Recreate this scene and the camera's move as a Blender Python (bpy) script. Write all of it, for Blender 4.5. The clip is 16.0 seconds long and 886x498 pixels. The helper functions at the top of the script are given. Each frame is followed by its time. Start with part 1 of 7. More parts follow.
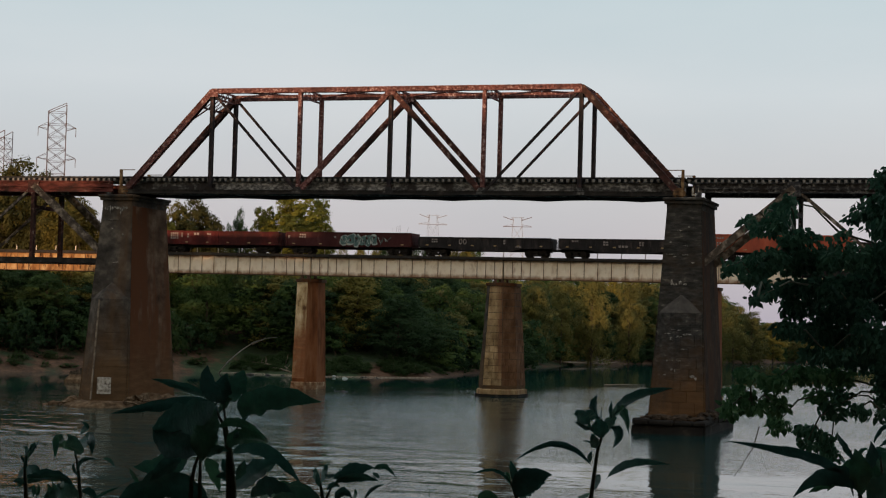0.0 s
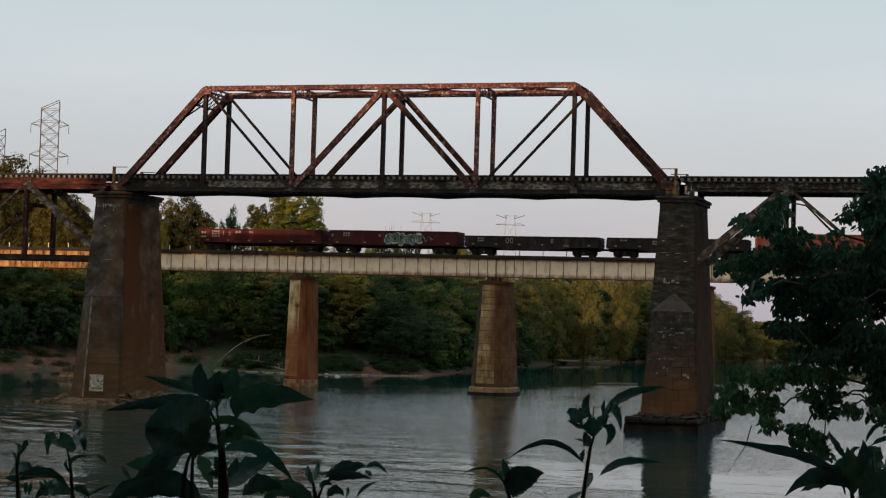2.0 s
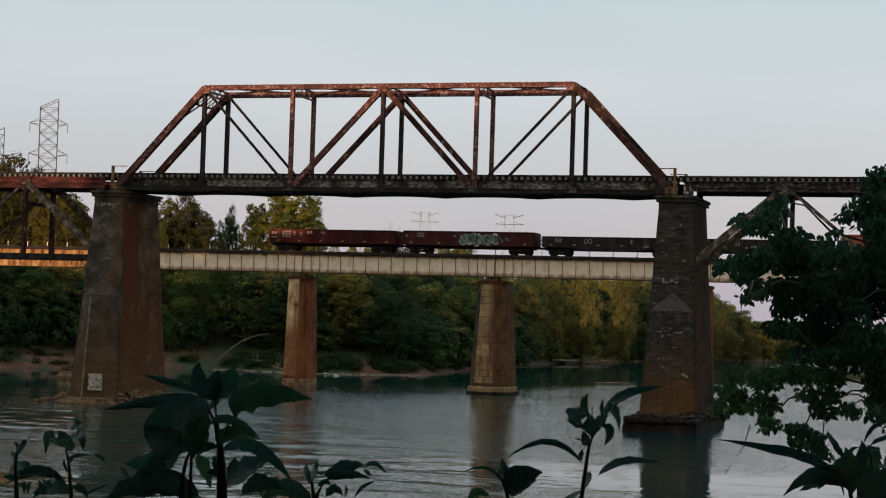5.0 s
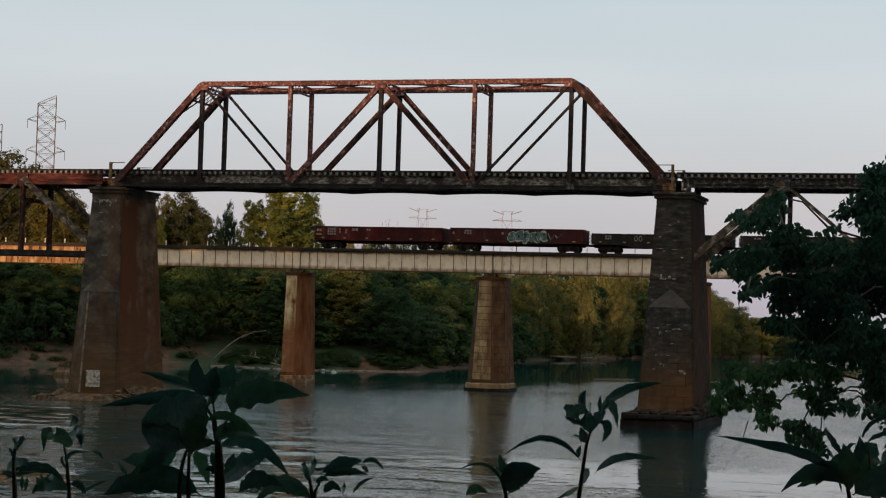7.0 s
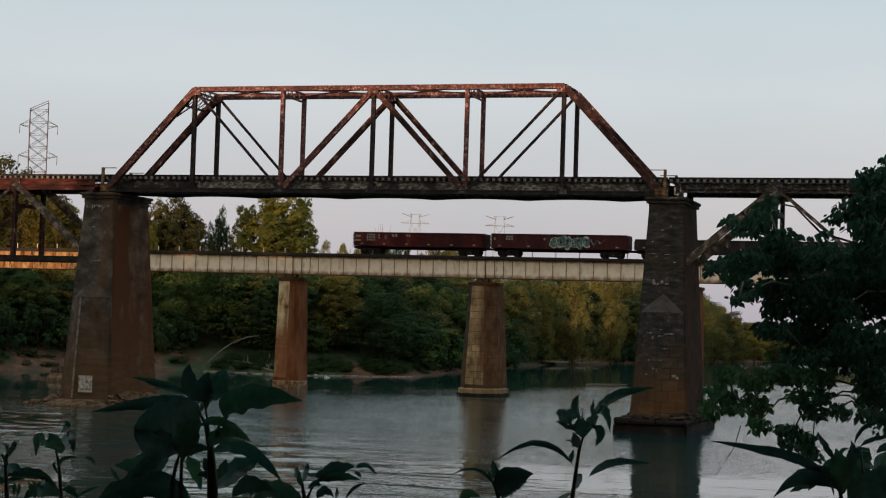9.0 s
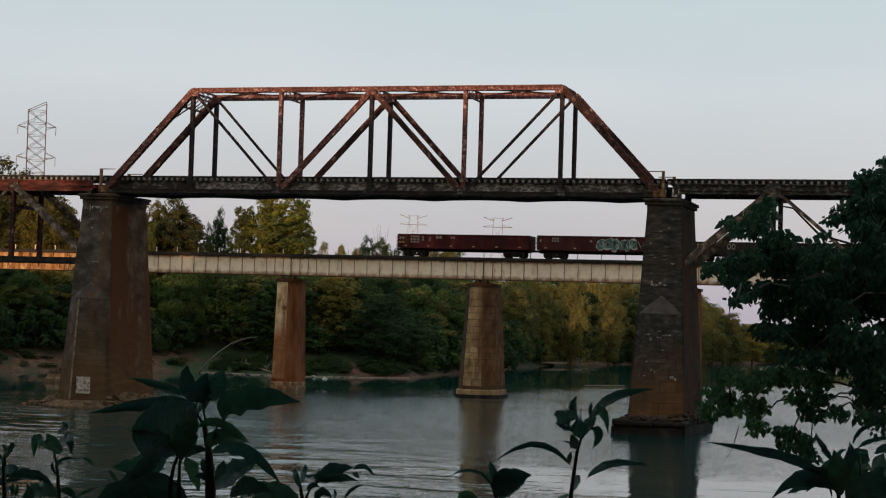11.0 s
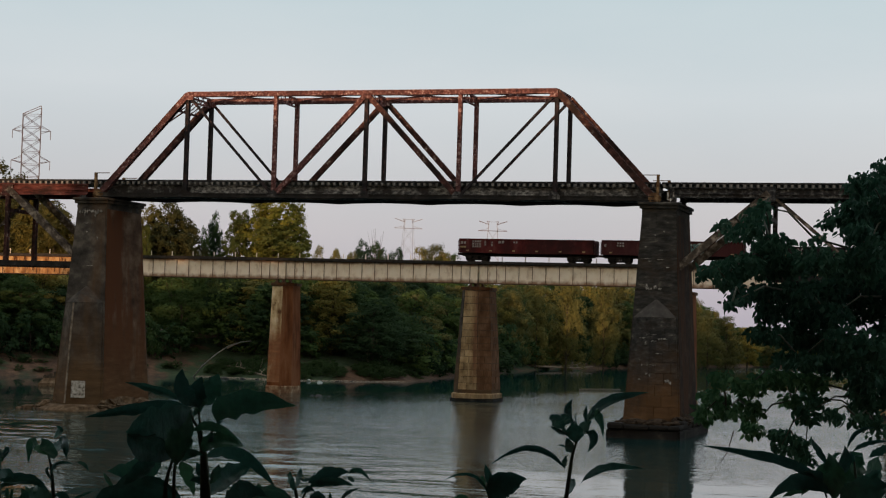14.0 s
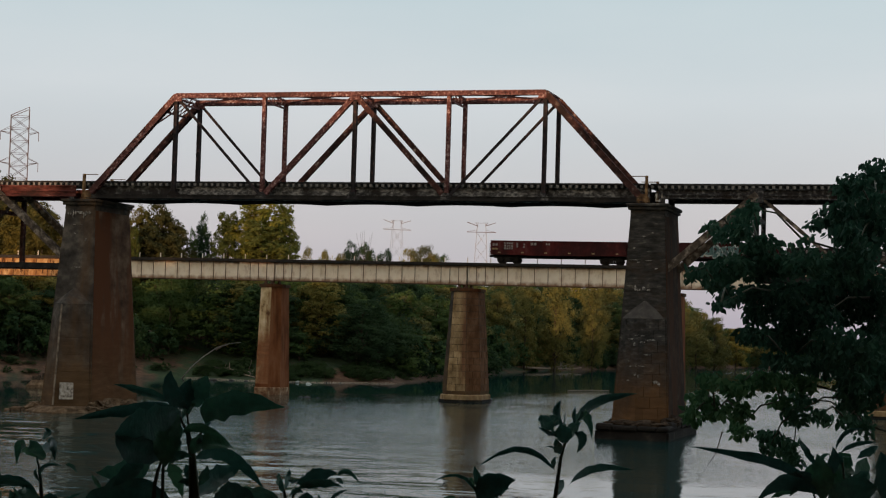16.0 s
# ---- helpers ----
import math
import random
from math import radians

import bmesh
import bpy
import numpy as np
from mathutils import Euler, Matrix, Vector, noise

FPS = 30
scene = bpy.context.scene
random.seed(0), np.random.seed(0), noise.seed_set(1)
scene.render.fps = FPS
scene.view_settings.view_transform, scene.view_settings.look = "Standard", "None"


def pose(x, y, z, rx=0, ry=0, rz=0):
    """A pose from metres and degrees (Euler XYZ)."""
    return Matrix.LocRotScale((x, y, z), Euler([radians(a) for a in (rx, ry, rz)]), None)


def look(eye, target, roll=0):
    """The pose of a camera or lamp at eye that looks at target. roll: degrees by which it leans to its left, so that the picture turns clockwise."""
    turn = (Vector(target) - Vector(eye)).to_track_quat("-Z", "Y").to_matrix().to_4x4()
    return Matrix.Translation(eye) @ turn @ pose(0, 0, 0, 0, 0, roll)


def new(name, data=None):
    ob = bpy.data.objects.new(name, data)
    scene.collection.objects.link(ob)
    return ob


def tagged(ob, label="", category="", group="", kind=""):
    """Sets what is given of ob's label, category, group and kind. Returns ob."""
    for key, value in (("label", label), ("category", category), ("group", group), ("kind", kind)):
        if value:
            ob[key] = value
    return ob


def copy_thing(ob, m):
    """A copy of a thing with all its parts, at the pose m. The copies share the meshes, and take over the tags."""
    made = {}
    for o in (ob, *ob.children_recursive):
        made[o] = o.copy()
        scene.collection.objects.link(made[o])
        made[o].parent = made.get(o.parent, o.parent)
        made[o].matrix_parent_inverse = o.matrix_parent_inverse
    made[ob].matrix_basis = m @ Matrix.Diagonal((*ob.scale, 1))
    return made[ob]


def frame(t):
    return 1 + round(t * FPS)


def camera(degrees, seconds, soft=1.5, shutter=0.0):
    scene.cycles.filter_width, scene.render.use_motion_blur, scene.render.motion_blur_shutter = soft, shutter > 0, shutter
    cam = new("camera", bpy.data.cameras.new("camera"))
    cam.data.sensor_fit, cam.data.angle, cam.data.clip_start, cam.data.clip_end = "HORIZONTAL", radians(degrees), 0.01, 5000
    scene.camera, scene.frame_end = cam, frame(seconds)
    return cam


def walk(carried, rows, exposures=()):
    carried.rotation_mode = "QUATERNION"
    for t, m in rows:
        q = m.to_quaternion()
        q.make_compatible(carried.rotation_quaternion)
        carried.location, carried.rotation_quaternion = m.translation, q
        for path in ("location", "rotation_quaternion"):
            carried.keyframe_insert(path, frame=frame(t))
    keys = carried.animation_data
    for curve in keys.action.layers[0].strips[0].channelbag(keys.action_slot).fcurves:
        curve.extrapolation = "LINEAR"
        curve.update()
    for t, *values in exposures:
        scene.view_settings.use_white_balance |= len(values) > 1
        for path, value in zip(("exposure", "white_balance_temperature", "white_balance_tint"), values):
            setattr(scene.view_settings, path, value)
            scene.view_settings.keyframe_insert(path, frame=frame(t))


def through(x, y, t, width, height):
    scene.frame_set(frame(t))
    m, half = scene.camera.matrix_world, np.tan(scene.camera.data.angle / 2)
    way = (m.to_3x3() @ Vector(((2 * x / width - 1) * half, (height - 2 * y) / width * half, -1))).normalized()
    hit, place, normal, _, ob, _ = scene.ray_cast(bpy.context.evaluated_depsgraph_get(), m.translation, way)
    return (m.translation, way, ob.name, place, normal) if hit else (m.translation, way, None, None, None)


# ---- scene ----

# ---------------------------------------------------------------- camera
EYE = (0.0, 0.0, 8.24)
cam = camera(27.5, 16.0, soft=1.15)
# seconds, yaw, pitch, roll of the hand-held camera
TURNS = [
    (0, 17.341, 2.389, -1.581),
    (0.5, 17.173, 2.425, -1.603),
    (1, 17.127, 2.268, -1.587),
    (1.5, 17.092, 2.355, -1.612),
    (2, 17.112, 2.333, -1.702),
    (2.5, 17.136, 2.305, -1.740),
    (3, 17.134, 2.382, -1.775),
    (3.5, 17.080, 2.357, -1.773),
    (4, 17.109, 2.329, -1.780),
    (6.5, 16.996, 2.281, -1.753),
    (7, 17.005, 2.206, -1.756),
    (7.5, 16.993, 2.391, -1.763),
    (8, 16.809, 2.418, -1.734),
    (8.5, 16.841, 2.395, -1.736),
    (9, 16.773, 2.375, -1.707),
    (11.5, 16.708, 2.449, -1.737),
    (12, 16.702, 2.478, -1.723),
    (12.5, 16.644, 2.398, -1.713),
    (13, 16.672, 2.598, -1.634),
    (13.5, 16.555, 2.577, -1.635),
    (14, 16.556, 2.540, -1.687),
    (14.5, 16.511, 2.610, -1.668),
    (15, 16.508, 2.623, -1.711),
    (15.5, 16.359, 2.798, -1.646),
    (16, 16.200, 2.593, -1.637),
]
walk(cam, [(t, pose(*EYE, 90 + p, r, y)) for t, y, p, r in TURNS])

# ---------------------------------------------------------------- light
SUN_UP = 3.2
scene.view_settings.exposure = 0.0
world = bpy.data.worlds.new("dusk_sky")
scene.world = world
world.use_nodes = True
wn = world.node_tree.nodes
sky = wn.new("ShaderNodeTexSky")
sky.sky_type = "NISHITA"
sky.sun_disc = False
sky.sun_elevation = radians(SUN_UP)
sky.sun_rotation = radians(180)
sky.air_density, sky.dust_density, sky.ozone_density = 1.0, 1.0, 1.0
bg = wn["Background"]
wl = world.node_tree.links
# thin haze: lavender at the horizon, pale blue higher up, over the clear sky
coord, split, veil, blend, clear = (wn.new("ShaderNodeTexCoord"), wn.new("ShaderNodeSeparateXYZ"), wn.new("ShaderNodeValToRGB"),
                                    wn.new("ShaderNodeMix"), wn.new("ShaderNodeMix"))
wl.new(coord.outputs["Generated"], split.inputs[0])
wl.new(split.outputs["Z"], veil.inputs[0])
for e, (at, c) in zip([veil.color_ramp.elements[0], veil.color_ramp.elements[1], veil.color_ramp.elements.new(0.07), veil.color_ramp.elements.new(0.13), veil.color_ramp.elements.new(0.19), veil.color_ramp.elements.new(0.34)],
                      [(0.0, (0.5, 0.465, 0.55)), (0.72, (0.10, 0.15, 0.21)), (0.07, (0.605, 0.605, 0.655)), (0.13, (0.69, 0.74, 0.79)), (0.19, (0.58, 0.695, 0.75)), (0.34, (0.33, 0.46, 0.56))]):
    e.position, e.color = at, (*c, 1)
clear.data_type = blend.data_type = "RGBA"
clear.blend_type = "MULTIPLY"
clear.inputs[0].default_value = 1.0
clear.inputs[7].default_value = (0.13, 0.13, 0.13, 1)
blend.inputs[0].default_value = 0.85
wl.new(sky.outputs[0], clear.inputs[6])
wl.new(clear.outputs[2], blend.inputs[6])
wl.new(veil.outputs[0], blend.inputs[7])
# warm glow low in the sky round the setting sun
glow, away, low, both = wn.new("ShaderNodeMix"), wn.new("ShaderNodeMapRange"), wn.new("ShaderNodeMapRange"), wn.new("ShaderNodeMath")
away.interpolation_type = low.interpolation_type = "SMOOTHSTEP"
for node, lo, hi in ((away, 0.1, -0.95), (low, 0.75, 0.0)):
    node.inputs["From Min"].default_value, node.inputs["From Max"].default_value = lo, hi
wl.new(split.outputs["Y"], away.inputs[0])
wl.new(split.outputs["Z"], low.inputs[0])
both.operation = "MULTIPLY"
wl.new(away.outputs[0], both.inputs[0])
wl.new(low.outputs[0], both.inputs[1])
glow.data_type = "RGBA"
glow.inputs[7].default_value = (1.0, 0.74, 0.42, 1)
wl.new(both.outputs[0], glow.inputs[0])
# faint high cloud, drawn out sideways
cloud, spread, lift, streak = wn.new("ShaderNodeTexNoise"), wn.new("ShaderNodeMapping"), wn.new("ShaderNodeValToRGB"), wn.new("ShaderNodeMix")
wl.new(coord.outputs["Generated"], spread.inputs[0])
spread.inputs["Scale"].default_value = (2.0, 2.0, 7.0)
wl.new(spread.outputs[0], cloud.inputs["Vector"])
cloud.inputs["Scale"].default_value, cloud.inputs["Detail"].default_value = 2.2, 5.0
wl.new(cloud.outputs[0], lift.inputs[0])
lift.color_ramp.elements[0].position, lift.color_ramp.elements[0].color = 0.35, (0.97, 0.98, 0.985, 1)
lift.color_ramp.elements[1].position, lift.color_ramp.elements[1].color = 0.65, (1.04, 1.02, 1.015, 1)
streak.data_type, streak.blend_type = "RGBA", "MULTIPLY"
streak.inputs[0].default_value = 1.0
wl.new(blend.outputs[2], streak.inputs[6])
wl.new(lift.outputs[0], streak.inputs[7])
wl.new(streak.outputs[2], glow.inputs[6])
wl.new(glow.outputs[2], bg.inputs[0])
bg.inputs["Strength"].default_value = 1.0
sun_data = bpy.data.lights.new("sun", "SUN")
sun_data.energy = 3.6
sun_data.angle = radians(0.6)
sun_data.color = (1.0, 0.6, 0.34)
sun = new("sun", sun_data)
sun.matrix_world = look((0, -100, 100 * math.tan(radians(SUN_UP))), (0, 0, 0))


# ---------------------------------------------------------------- helpers
def part(name, bm, material, parent=None, label=""):
    me = bpy.data.meshes.new(name)
    bm.to_mesh(me)
    bm.free()
    me.materials.append(material)
    ob = new(name, me)
    ob.parent = parent
    return tagged(ob, label)


def part_data(name, verts, faces, material, parent=None, label="", smooth=False):
    me = bpy.data.meshes.new(name)
    me.from_pydata(verts, [], faces)
    me.materials.append(material)
    if smooth:
        me.polygons.foreach_set("use_smooth", [True] * len(me.polygons))
    me.update()
    ob = new(name, me)
    ob.parent = parent
    return tagged(ob, label)


def share(name, ob_from, parent, m=Matrix()):
    ob = new(name, ob_from.data)
    ob.parent = parent
    ob.matrix_basis = m
    return ob


def thing(name, label, category, group="", kind="", at=(0, 0, 0)):
    ob = new(name)
    ob.location = at
    return tagged(ob, label, category, group, kind)


def box(bm, x0, x1, y0, y1, z0, z1, bevel=0.0):
    m = Matrix.Translation(((x0 + x1) / 2, (y0 + y1) / 2, (z0 + z1) / 2)) @ Matrix.Diagonal((x1 - x0, y1 - y0, z1 - z0, 1))
    made = bmesh.ops.create_cube(bm, size=1, matrix=m)
    if bevel:
        edges = list({e for v in made["verts"] for e in v.link_edges})
        bmesh.ops.bevel(bm, geom=edges, offset=bevel, segments=1, affect="EDGES")


def along(p, q, side=(0, 1, 0)):
    """Frame with x from p to q, y near to side."""
    p, q = Vector(p), Vector(q)
    x = (q - p).normalized()
    y = Vector(side)
    z = x.cross(y).normalized()
    y = z.cross(x)
    m = Matrix((x, y, z)).transposed().to_4x4()
    return Matrix.Translation(p) @ m, (q - p).length


def bar(bm, p, q, w, h, side=(0, 1, 0)):
    """Square bar from p to q: w along side, h across."""
    m, n = along(p, q, side)
    s = m @ Matrix.Translation((n / 2, 0, 0)) @ Matrix.Diagonal((n, w, h, 1))
    bmesh.ops.create_cube(bm, size=1, matrix=s)


def channel_beam(bm, p, q, w, h, side=(0, 1, 0), plate=0.05, lace=0.0):
    """Built-up member: two side channels, cover plates at the ends, lacing bars between."""
    m, n = along(p, q, side)
    for s in (-1, 1):
        c = m @ Matrix.Translation((n / 2, s * (w / 2 - plate / 2), 0)) @ Matrix.Diagonal((n, plate, h * 0.86, 1))
        bmesh.ops.create_cube(bm, size=1, matrix=c)
        for t in (-1, 1):
            c = m @ Matrix.Translation((n / 2, s * (w / 2 - 0.06 + 0.025), t * (h / 2 - 0.035))) @ Matrix.Diagonal((n, 0.15, 0.07, 1))
            bmesh.ops.create_cube(bm, size=1, matrix=c)
    c = m @ Matrix.Translation((n / 2, 0, 0)) @ Matrix.Diagonal((n, w * 0.8, plate, 1))
    bmesh.ops.create_cube(bm, size=1, matrix=c)
    if lace:
        k = max(2, int(n / lace))
        for i in range(k):
            a = m @ Vector(((i + 0.05) * n / k, -w / 2 if i % 2 else w / 2, h / 2 - 0.01))
            b = m @ Vector(((i + 0.95) * n / k, w / 2 if i % 2 else -w / 2, h / 2 - 0.01))
            bar(bm, a, b, 0.03, 0.07, side=(m.to_3x3() @ Vector((0, 0, 1))))


def tube(points, radii, sides=7):
    """Verts and faces of a tapering tube through points."""
    verts, faces = [], []
    points = [Vector(p) for p in points]
    for i, p in enumerate(points):
        d = points[min(i + 1, len(points) - 1)] - points[max(i - 1, 0)]
        d.normalize()
        a = d.cross(Vector((0.31, 0.17, 0.93)) if abs(d.z) < 0.9 else Vector((1, 0.1, 0))).normalized()
        b = d.cross(a)
        for k in range(sides):
            t = 2 * math.pi * k / sides
            verts.append(p + (a * math.cos(t) + b * math.sin(t)) * radii[i])
        if i:
            o = (i - 1) * sides
            faces += [(o + k, o + (k + 1) % sides, o + sides + (k + 1) % sides, o + sides + k) for k in range(sides)]
    faces.append(tuple(range(sides))[::-1])
    faces.append(tuple(range(len(verts) - sides, len(verts))))
    return verts, faces


def loft(bm, rings):
    """Closed solid through rings of equally many points."""
    made = [[bm.verts.new(p) for p in ring] for ring in rings]
    n = len(made[0])
    for a, b in zip(made, made[1:]):
        for k in range(n):
            bm.faces.new((a[k], a[(k + 1) % n], b[(k + 1) % n], b[k]))
    bm.faces.new(made[0][::-1])
    bm.faces.new(made[-1])


def join(pieces):
    verts, faces = [], []
    for v, f in pieces:
        o = len(verts)
        verts += list(v)
        faces += [tuple(i + o for i in g) for g in f]
    return verts, faces


# ---------------------------------------------------------------- materials
def material(name):
    m = bpy.data.materials.new(name)
    m.use_nodes = True
    return m, m.node_tree.nodes, m.node_tree.links


def noise_node(m, scale, stretch=(1, 1, 1), detail=6, rough=0.6, coords="Object"):
    n, k = m.node_tree.nodes, m.node_tree.links
    tc, mp, tx = n.new("ShaderNodeTexCoord"), n.new("ShaderNodeMapping"), n.new("ShaderNodeTexNoise")
    mp.inputs["Scale"].default_value = stretch
    tx.inputs["Scale"].default_value = scale
    tx.inputs["Detail"].default_value = detail
    tx.inputs["Roughness"].default_value = rough
    k.new(tc.outputs[coords], mp.inputs[0])
    k.new(mp.outputs[0], tx.inputs[0])
    return tx.outputs[0]


def ramp(m, source, stops):
    r = m.node_tree.nodes.new("ShaderNodeValToRGB")
    while len(r.color_ramp.elements) < len(stops):
        r.color_ramp.elements.new(0.5)
    for e, (pos, c) in zip(r.color_ramp.elements, stops):
        e.position = pos
        e.color = (*c, 1) if len(c) == 3 else c
    m.node_tree.links.new(source, r.inputs[0])
    return r.outputs[0]


def mix(m, fac, a, b, mode="MIX"):
    x = m.node_tree.nodes.new("ShaderNodeMix")
    x.data_type, x.blend_type = "RGBA", mode
    for value, socket in ((fac, x.inputs[0]), (a, x.inputs[6]), (b, x.inputs[7])):
        if hasattr(value, "links"):
            m.node_tree.links.new(value, socket)
        elif isinstance(value, (int, float)):
            socket.default_value = value
        else:
            socket.default_value = (*value, 1)
    return x.outputs[2]


def bump(m, height, strength, distance):
    b = m.node_tree.nodes.new("ShaderNodeBump")
    b.inputs["Strength"].default_value = strength
    b.inputs["Distance"].default_value = distance
    m.node_tree.links.new(height, b.inputs["Height"])
    m.node_tree.links.new(b.outputs[0], m.node_tree.nodes["Principled BSDF"].inputs["Normal"])


def surface(name, stops, scale, stretch=(1, 1, 1), stain=None, stain_scale=0.3, stain_stretch=(1, 1, 1), stain_range=(0.5, 0.62),
            rough=0.8, metal=0.0, relief=0.3, depth=0.02, grain=1.0):
    """Mottled surface: fine mottling through stops, one larger stain colour over it, fine relief."""
    m, n, k = material(name)
    p = n["Principled BSDF"]
    fine = noise_node(m, scale, stretch)
    c = ramp(m, fine, stops)
    if stain:
        big = noise_node(m, stain_scale, stain_stretch, 5, 0.65)
        f = ramp(m, big, [(stain_range[0], (0, 0, 0)), (stain_range[1], (1, 1, 1))])
        c = mix(m, f, c, stain)
    k.new(c, p.inputs["Base Color"])
    p.inputs["Roughness"].default_value = rough
    p.inputs["Metallic"].default_value = metal
    p.inputs["Specular IOR Level"].default_value = 0.3 if rough < 0.7 else 0.1
    bump(m, noise_node(m, scale * 4 * grain, stretch), relief, depth)
    return m


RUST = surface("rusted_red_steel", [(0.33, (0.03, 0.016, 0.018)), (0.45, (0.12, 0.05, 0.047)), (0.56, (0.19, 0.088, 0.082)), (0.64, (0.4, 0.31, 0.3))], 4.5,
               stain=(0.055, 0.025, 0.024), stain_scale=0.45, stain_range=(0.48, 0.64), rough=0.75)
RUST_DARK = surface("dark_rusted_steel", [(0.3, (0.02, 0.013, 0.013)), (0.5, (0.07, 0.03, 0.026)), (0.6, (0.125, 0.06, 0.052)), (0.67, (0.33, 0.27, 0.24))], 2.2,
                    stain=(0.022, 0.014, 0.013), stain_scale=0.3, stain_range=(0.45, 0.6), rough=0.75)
DEEP_RED = surface("deep_red_weathered_steel", [(0.33, (0.03, 0.012, 0.012)), (0.5, (0.105, 0.032, 0.028)), (0.62, (0.14, 0.055, 0.048)), (0.7, (0.3, 0.2, 0.18))], 1.6, (0.5, 1, 2),
                   stain=(0.03, 0.017, 0.016), stain_scale=0.4, stain_range=(0.5, 0.64), rough=0.75)
RUST_BLACK = surface("black_steel_with_rust_scabs", [(0.3, (0.013, 0.012, 0.014)), (0.55, (0.028, 0.024, 0.026)), (0.66, (0.075, 0.04, 0.038)), (0.74, (0.2, 0.16, 0.15))], 2.6, rough=0.75)
OCHRE = surface("ochre_rusted_steel", [(0.3, (0.05, 0.026, 0.014)), (0.5, (0.12, 0.065, 0.032)), (0.7, (0.28, 0.19, 0.1))], 2.2, rough=0.8)
SOOT = surface("sooty_peeling_steel", [(0.3, (0.013, 0.013, 0.015)), (0.5, (0.032, 0.031, 0.033)), (0.6, (0.1, 0.098, 0.098)), (0.72, (0.24, 0.235, 0.23))], 2.6,
               stain=(0.02, 0.016, 0.015), stain_scale=0.3, stain_range=(0.5, 0.6), rough=0.7)
CHORD = surface("black_bottom_chord_steel", [(0.35, (0.012, 0.012, 0.013)), (0.6, (0.03, 0.028, 0.027)), (0.75, (0.09, 0.085, 0.08))], 1.0, rough=0.7)
GREYFLAKE = surface("weathered_stringer_steel", [(0.32, (0.03, 0.031, 0.034)), (0.48, (0.13, 0.13, 0.135)), (0.6, (0.36, 0.36, 0.36))], 2.6, (1, 1, 2),
                    stain=(0.032, 0.03, 0.031), stain_scale=0.4, stain_range=(0.45, 0.6), rough=0.8)
TIMBER = surface("weathered_sleeper_timber", [(0.3, (0.08, 0.076, 0.072)), (0.55, (0.19, 0.182, 0.172)), (0.75, (0.31, 0.295, 0.28))], 3.0, (1, 0.2, 1), rough=0.9)
RAILSTEEL = surface("rail_steel", [(0.4, (0.03, 0.02, 0.018)), (0.7, (0.08, 0.05, 0.04))], 4.0, rough=0.5, metal=0.6)
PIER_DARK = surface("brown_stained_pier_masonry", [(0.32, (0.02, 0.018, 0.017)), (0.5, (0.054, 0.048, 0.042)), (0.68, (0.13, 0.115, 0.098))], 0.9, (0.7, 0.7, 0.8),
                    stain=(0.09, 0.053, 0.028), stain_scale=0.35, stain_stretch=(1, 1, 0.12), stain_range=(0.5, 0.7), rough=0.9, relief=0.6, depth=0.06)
PIER_BLACK = surface("blackened_pier_masonry", [(0.32, (0.018, 0.017, 0.016)), (0.5, (0.035, 0.034, 0.032)), (0.62, (0.06, 0.055, 0.05)), (0.72, (0.15, 0.14, 0.12))], 1.9, (0.6, 0.6, 1.7),
                     stain=(0.04, 0.027, 0.018), stain_scale=0.4, stain_stretch=(0.6, 0.6, 1.2), stain_range=(0.5, 0.7), rough=0.9, relief=0.6, depth=0.06)
PIER_TAN = surface("tan_pier_masonry", [(0.3, (0.12, 0.08, 0.04)), (0.5, (0.27, 0.19, 0.1)), (0.7, (0.42, 0.31, 0.18))], 1.1, (1, 1, 0.6),
                   stain=(0.15, 0.075, 0.042), stain_scale=0.4, stain_stretch=(1, 1, 0.12), stain_range=(0.46, 0.62), rough=0.9, relief=0.5, depth=0.04)
PIER_RUSTY = surface("rust_streaked_concrete", [(0.3, (0.075, 0.026, 0.01)), (0.5, (0.17, 0.06, 0.023)), (0.7, (0.25, 0.11, 0.05))], 0.7, (1, 1, 0.3),
                     stain=(0.24, 0.13, 0.062), stain_scale=0.45, stain_stretch=(1, 1, 0.1), stain_range=(0.6, 0.72), rough=0.9, relief=0.4, depth=0.03)
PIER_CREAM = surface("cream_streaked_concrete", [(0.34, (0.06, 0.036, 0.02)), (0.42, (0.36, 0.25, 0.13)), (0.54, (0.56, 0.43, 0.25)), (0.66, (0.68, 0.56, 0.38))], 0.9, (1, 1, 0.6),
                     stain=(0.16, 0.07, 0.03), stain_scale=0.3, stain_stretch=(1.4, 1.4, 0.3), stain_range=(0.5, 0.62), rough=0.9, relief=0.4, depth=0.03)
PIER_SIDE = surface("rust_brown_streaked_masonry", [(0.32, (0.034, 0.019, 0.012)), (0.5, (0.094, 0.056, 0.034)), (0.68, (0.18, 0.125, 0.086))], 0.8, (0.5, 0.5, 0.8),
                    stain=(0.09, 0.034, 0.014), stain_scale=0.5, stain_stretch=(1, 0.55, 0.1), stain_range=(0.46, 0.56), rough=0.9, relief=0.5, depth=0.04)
DARK_SIDE = surface("dark_brown_masonry", [(0.32, (0.013, 0.01, 0.008)), (0.5, (0.028, 0.019, 0.013)), (0.68, (0.06, 0.042, 0.03))], 0.9, (0.6, 0.6, 0.9),
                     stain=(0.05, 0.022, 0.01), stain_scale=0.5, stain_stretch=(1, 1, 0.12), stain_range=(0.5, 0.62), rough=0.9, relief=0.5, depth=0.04)
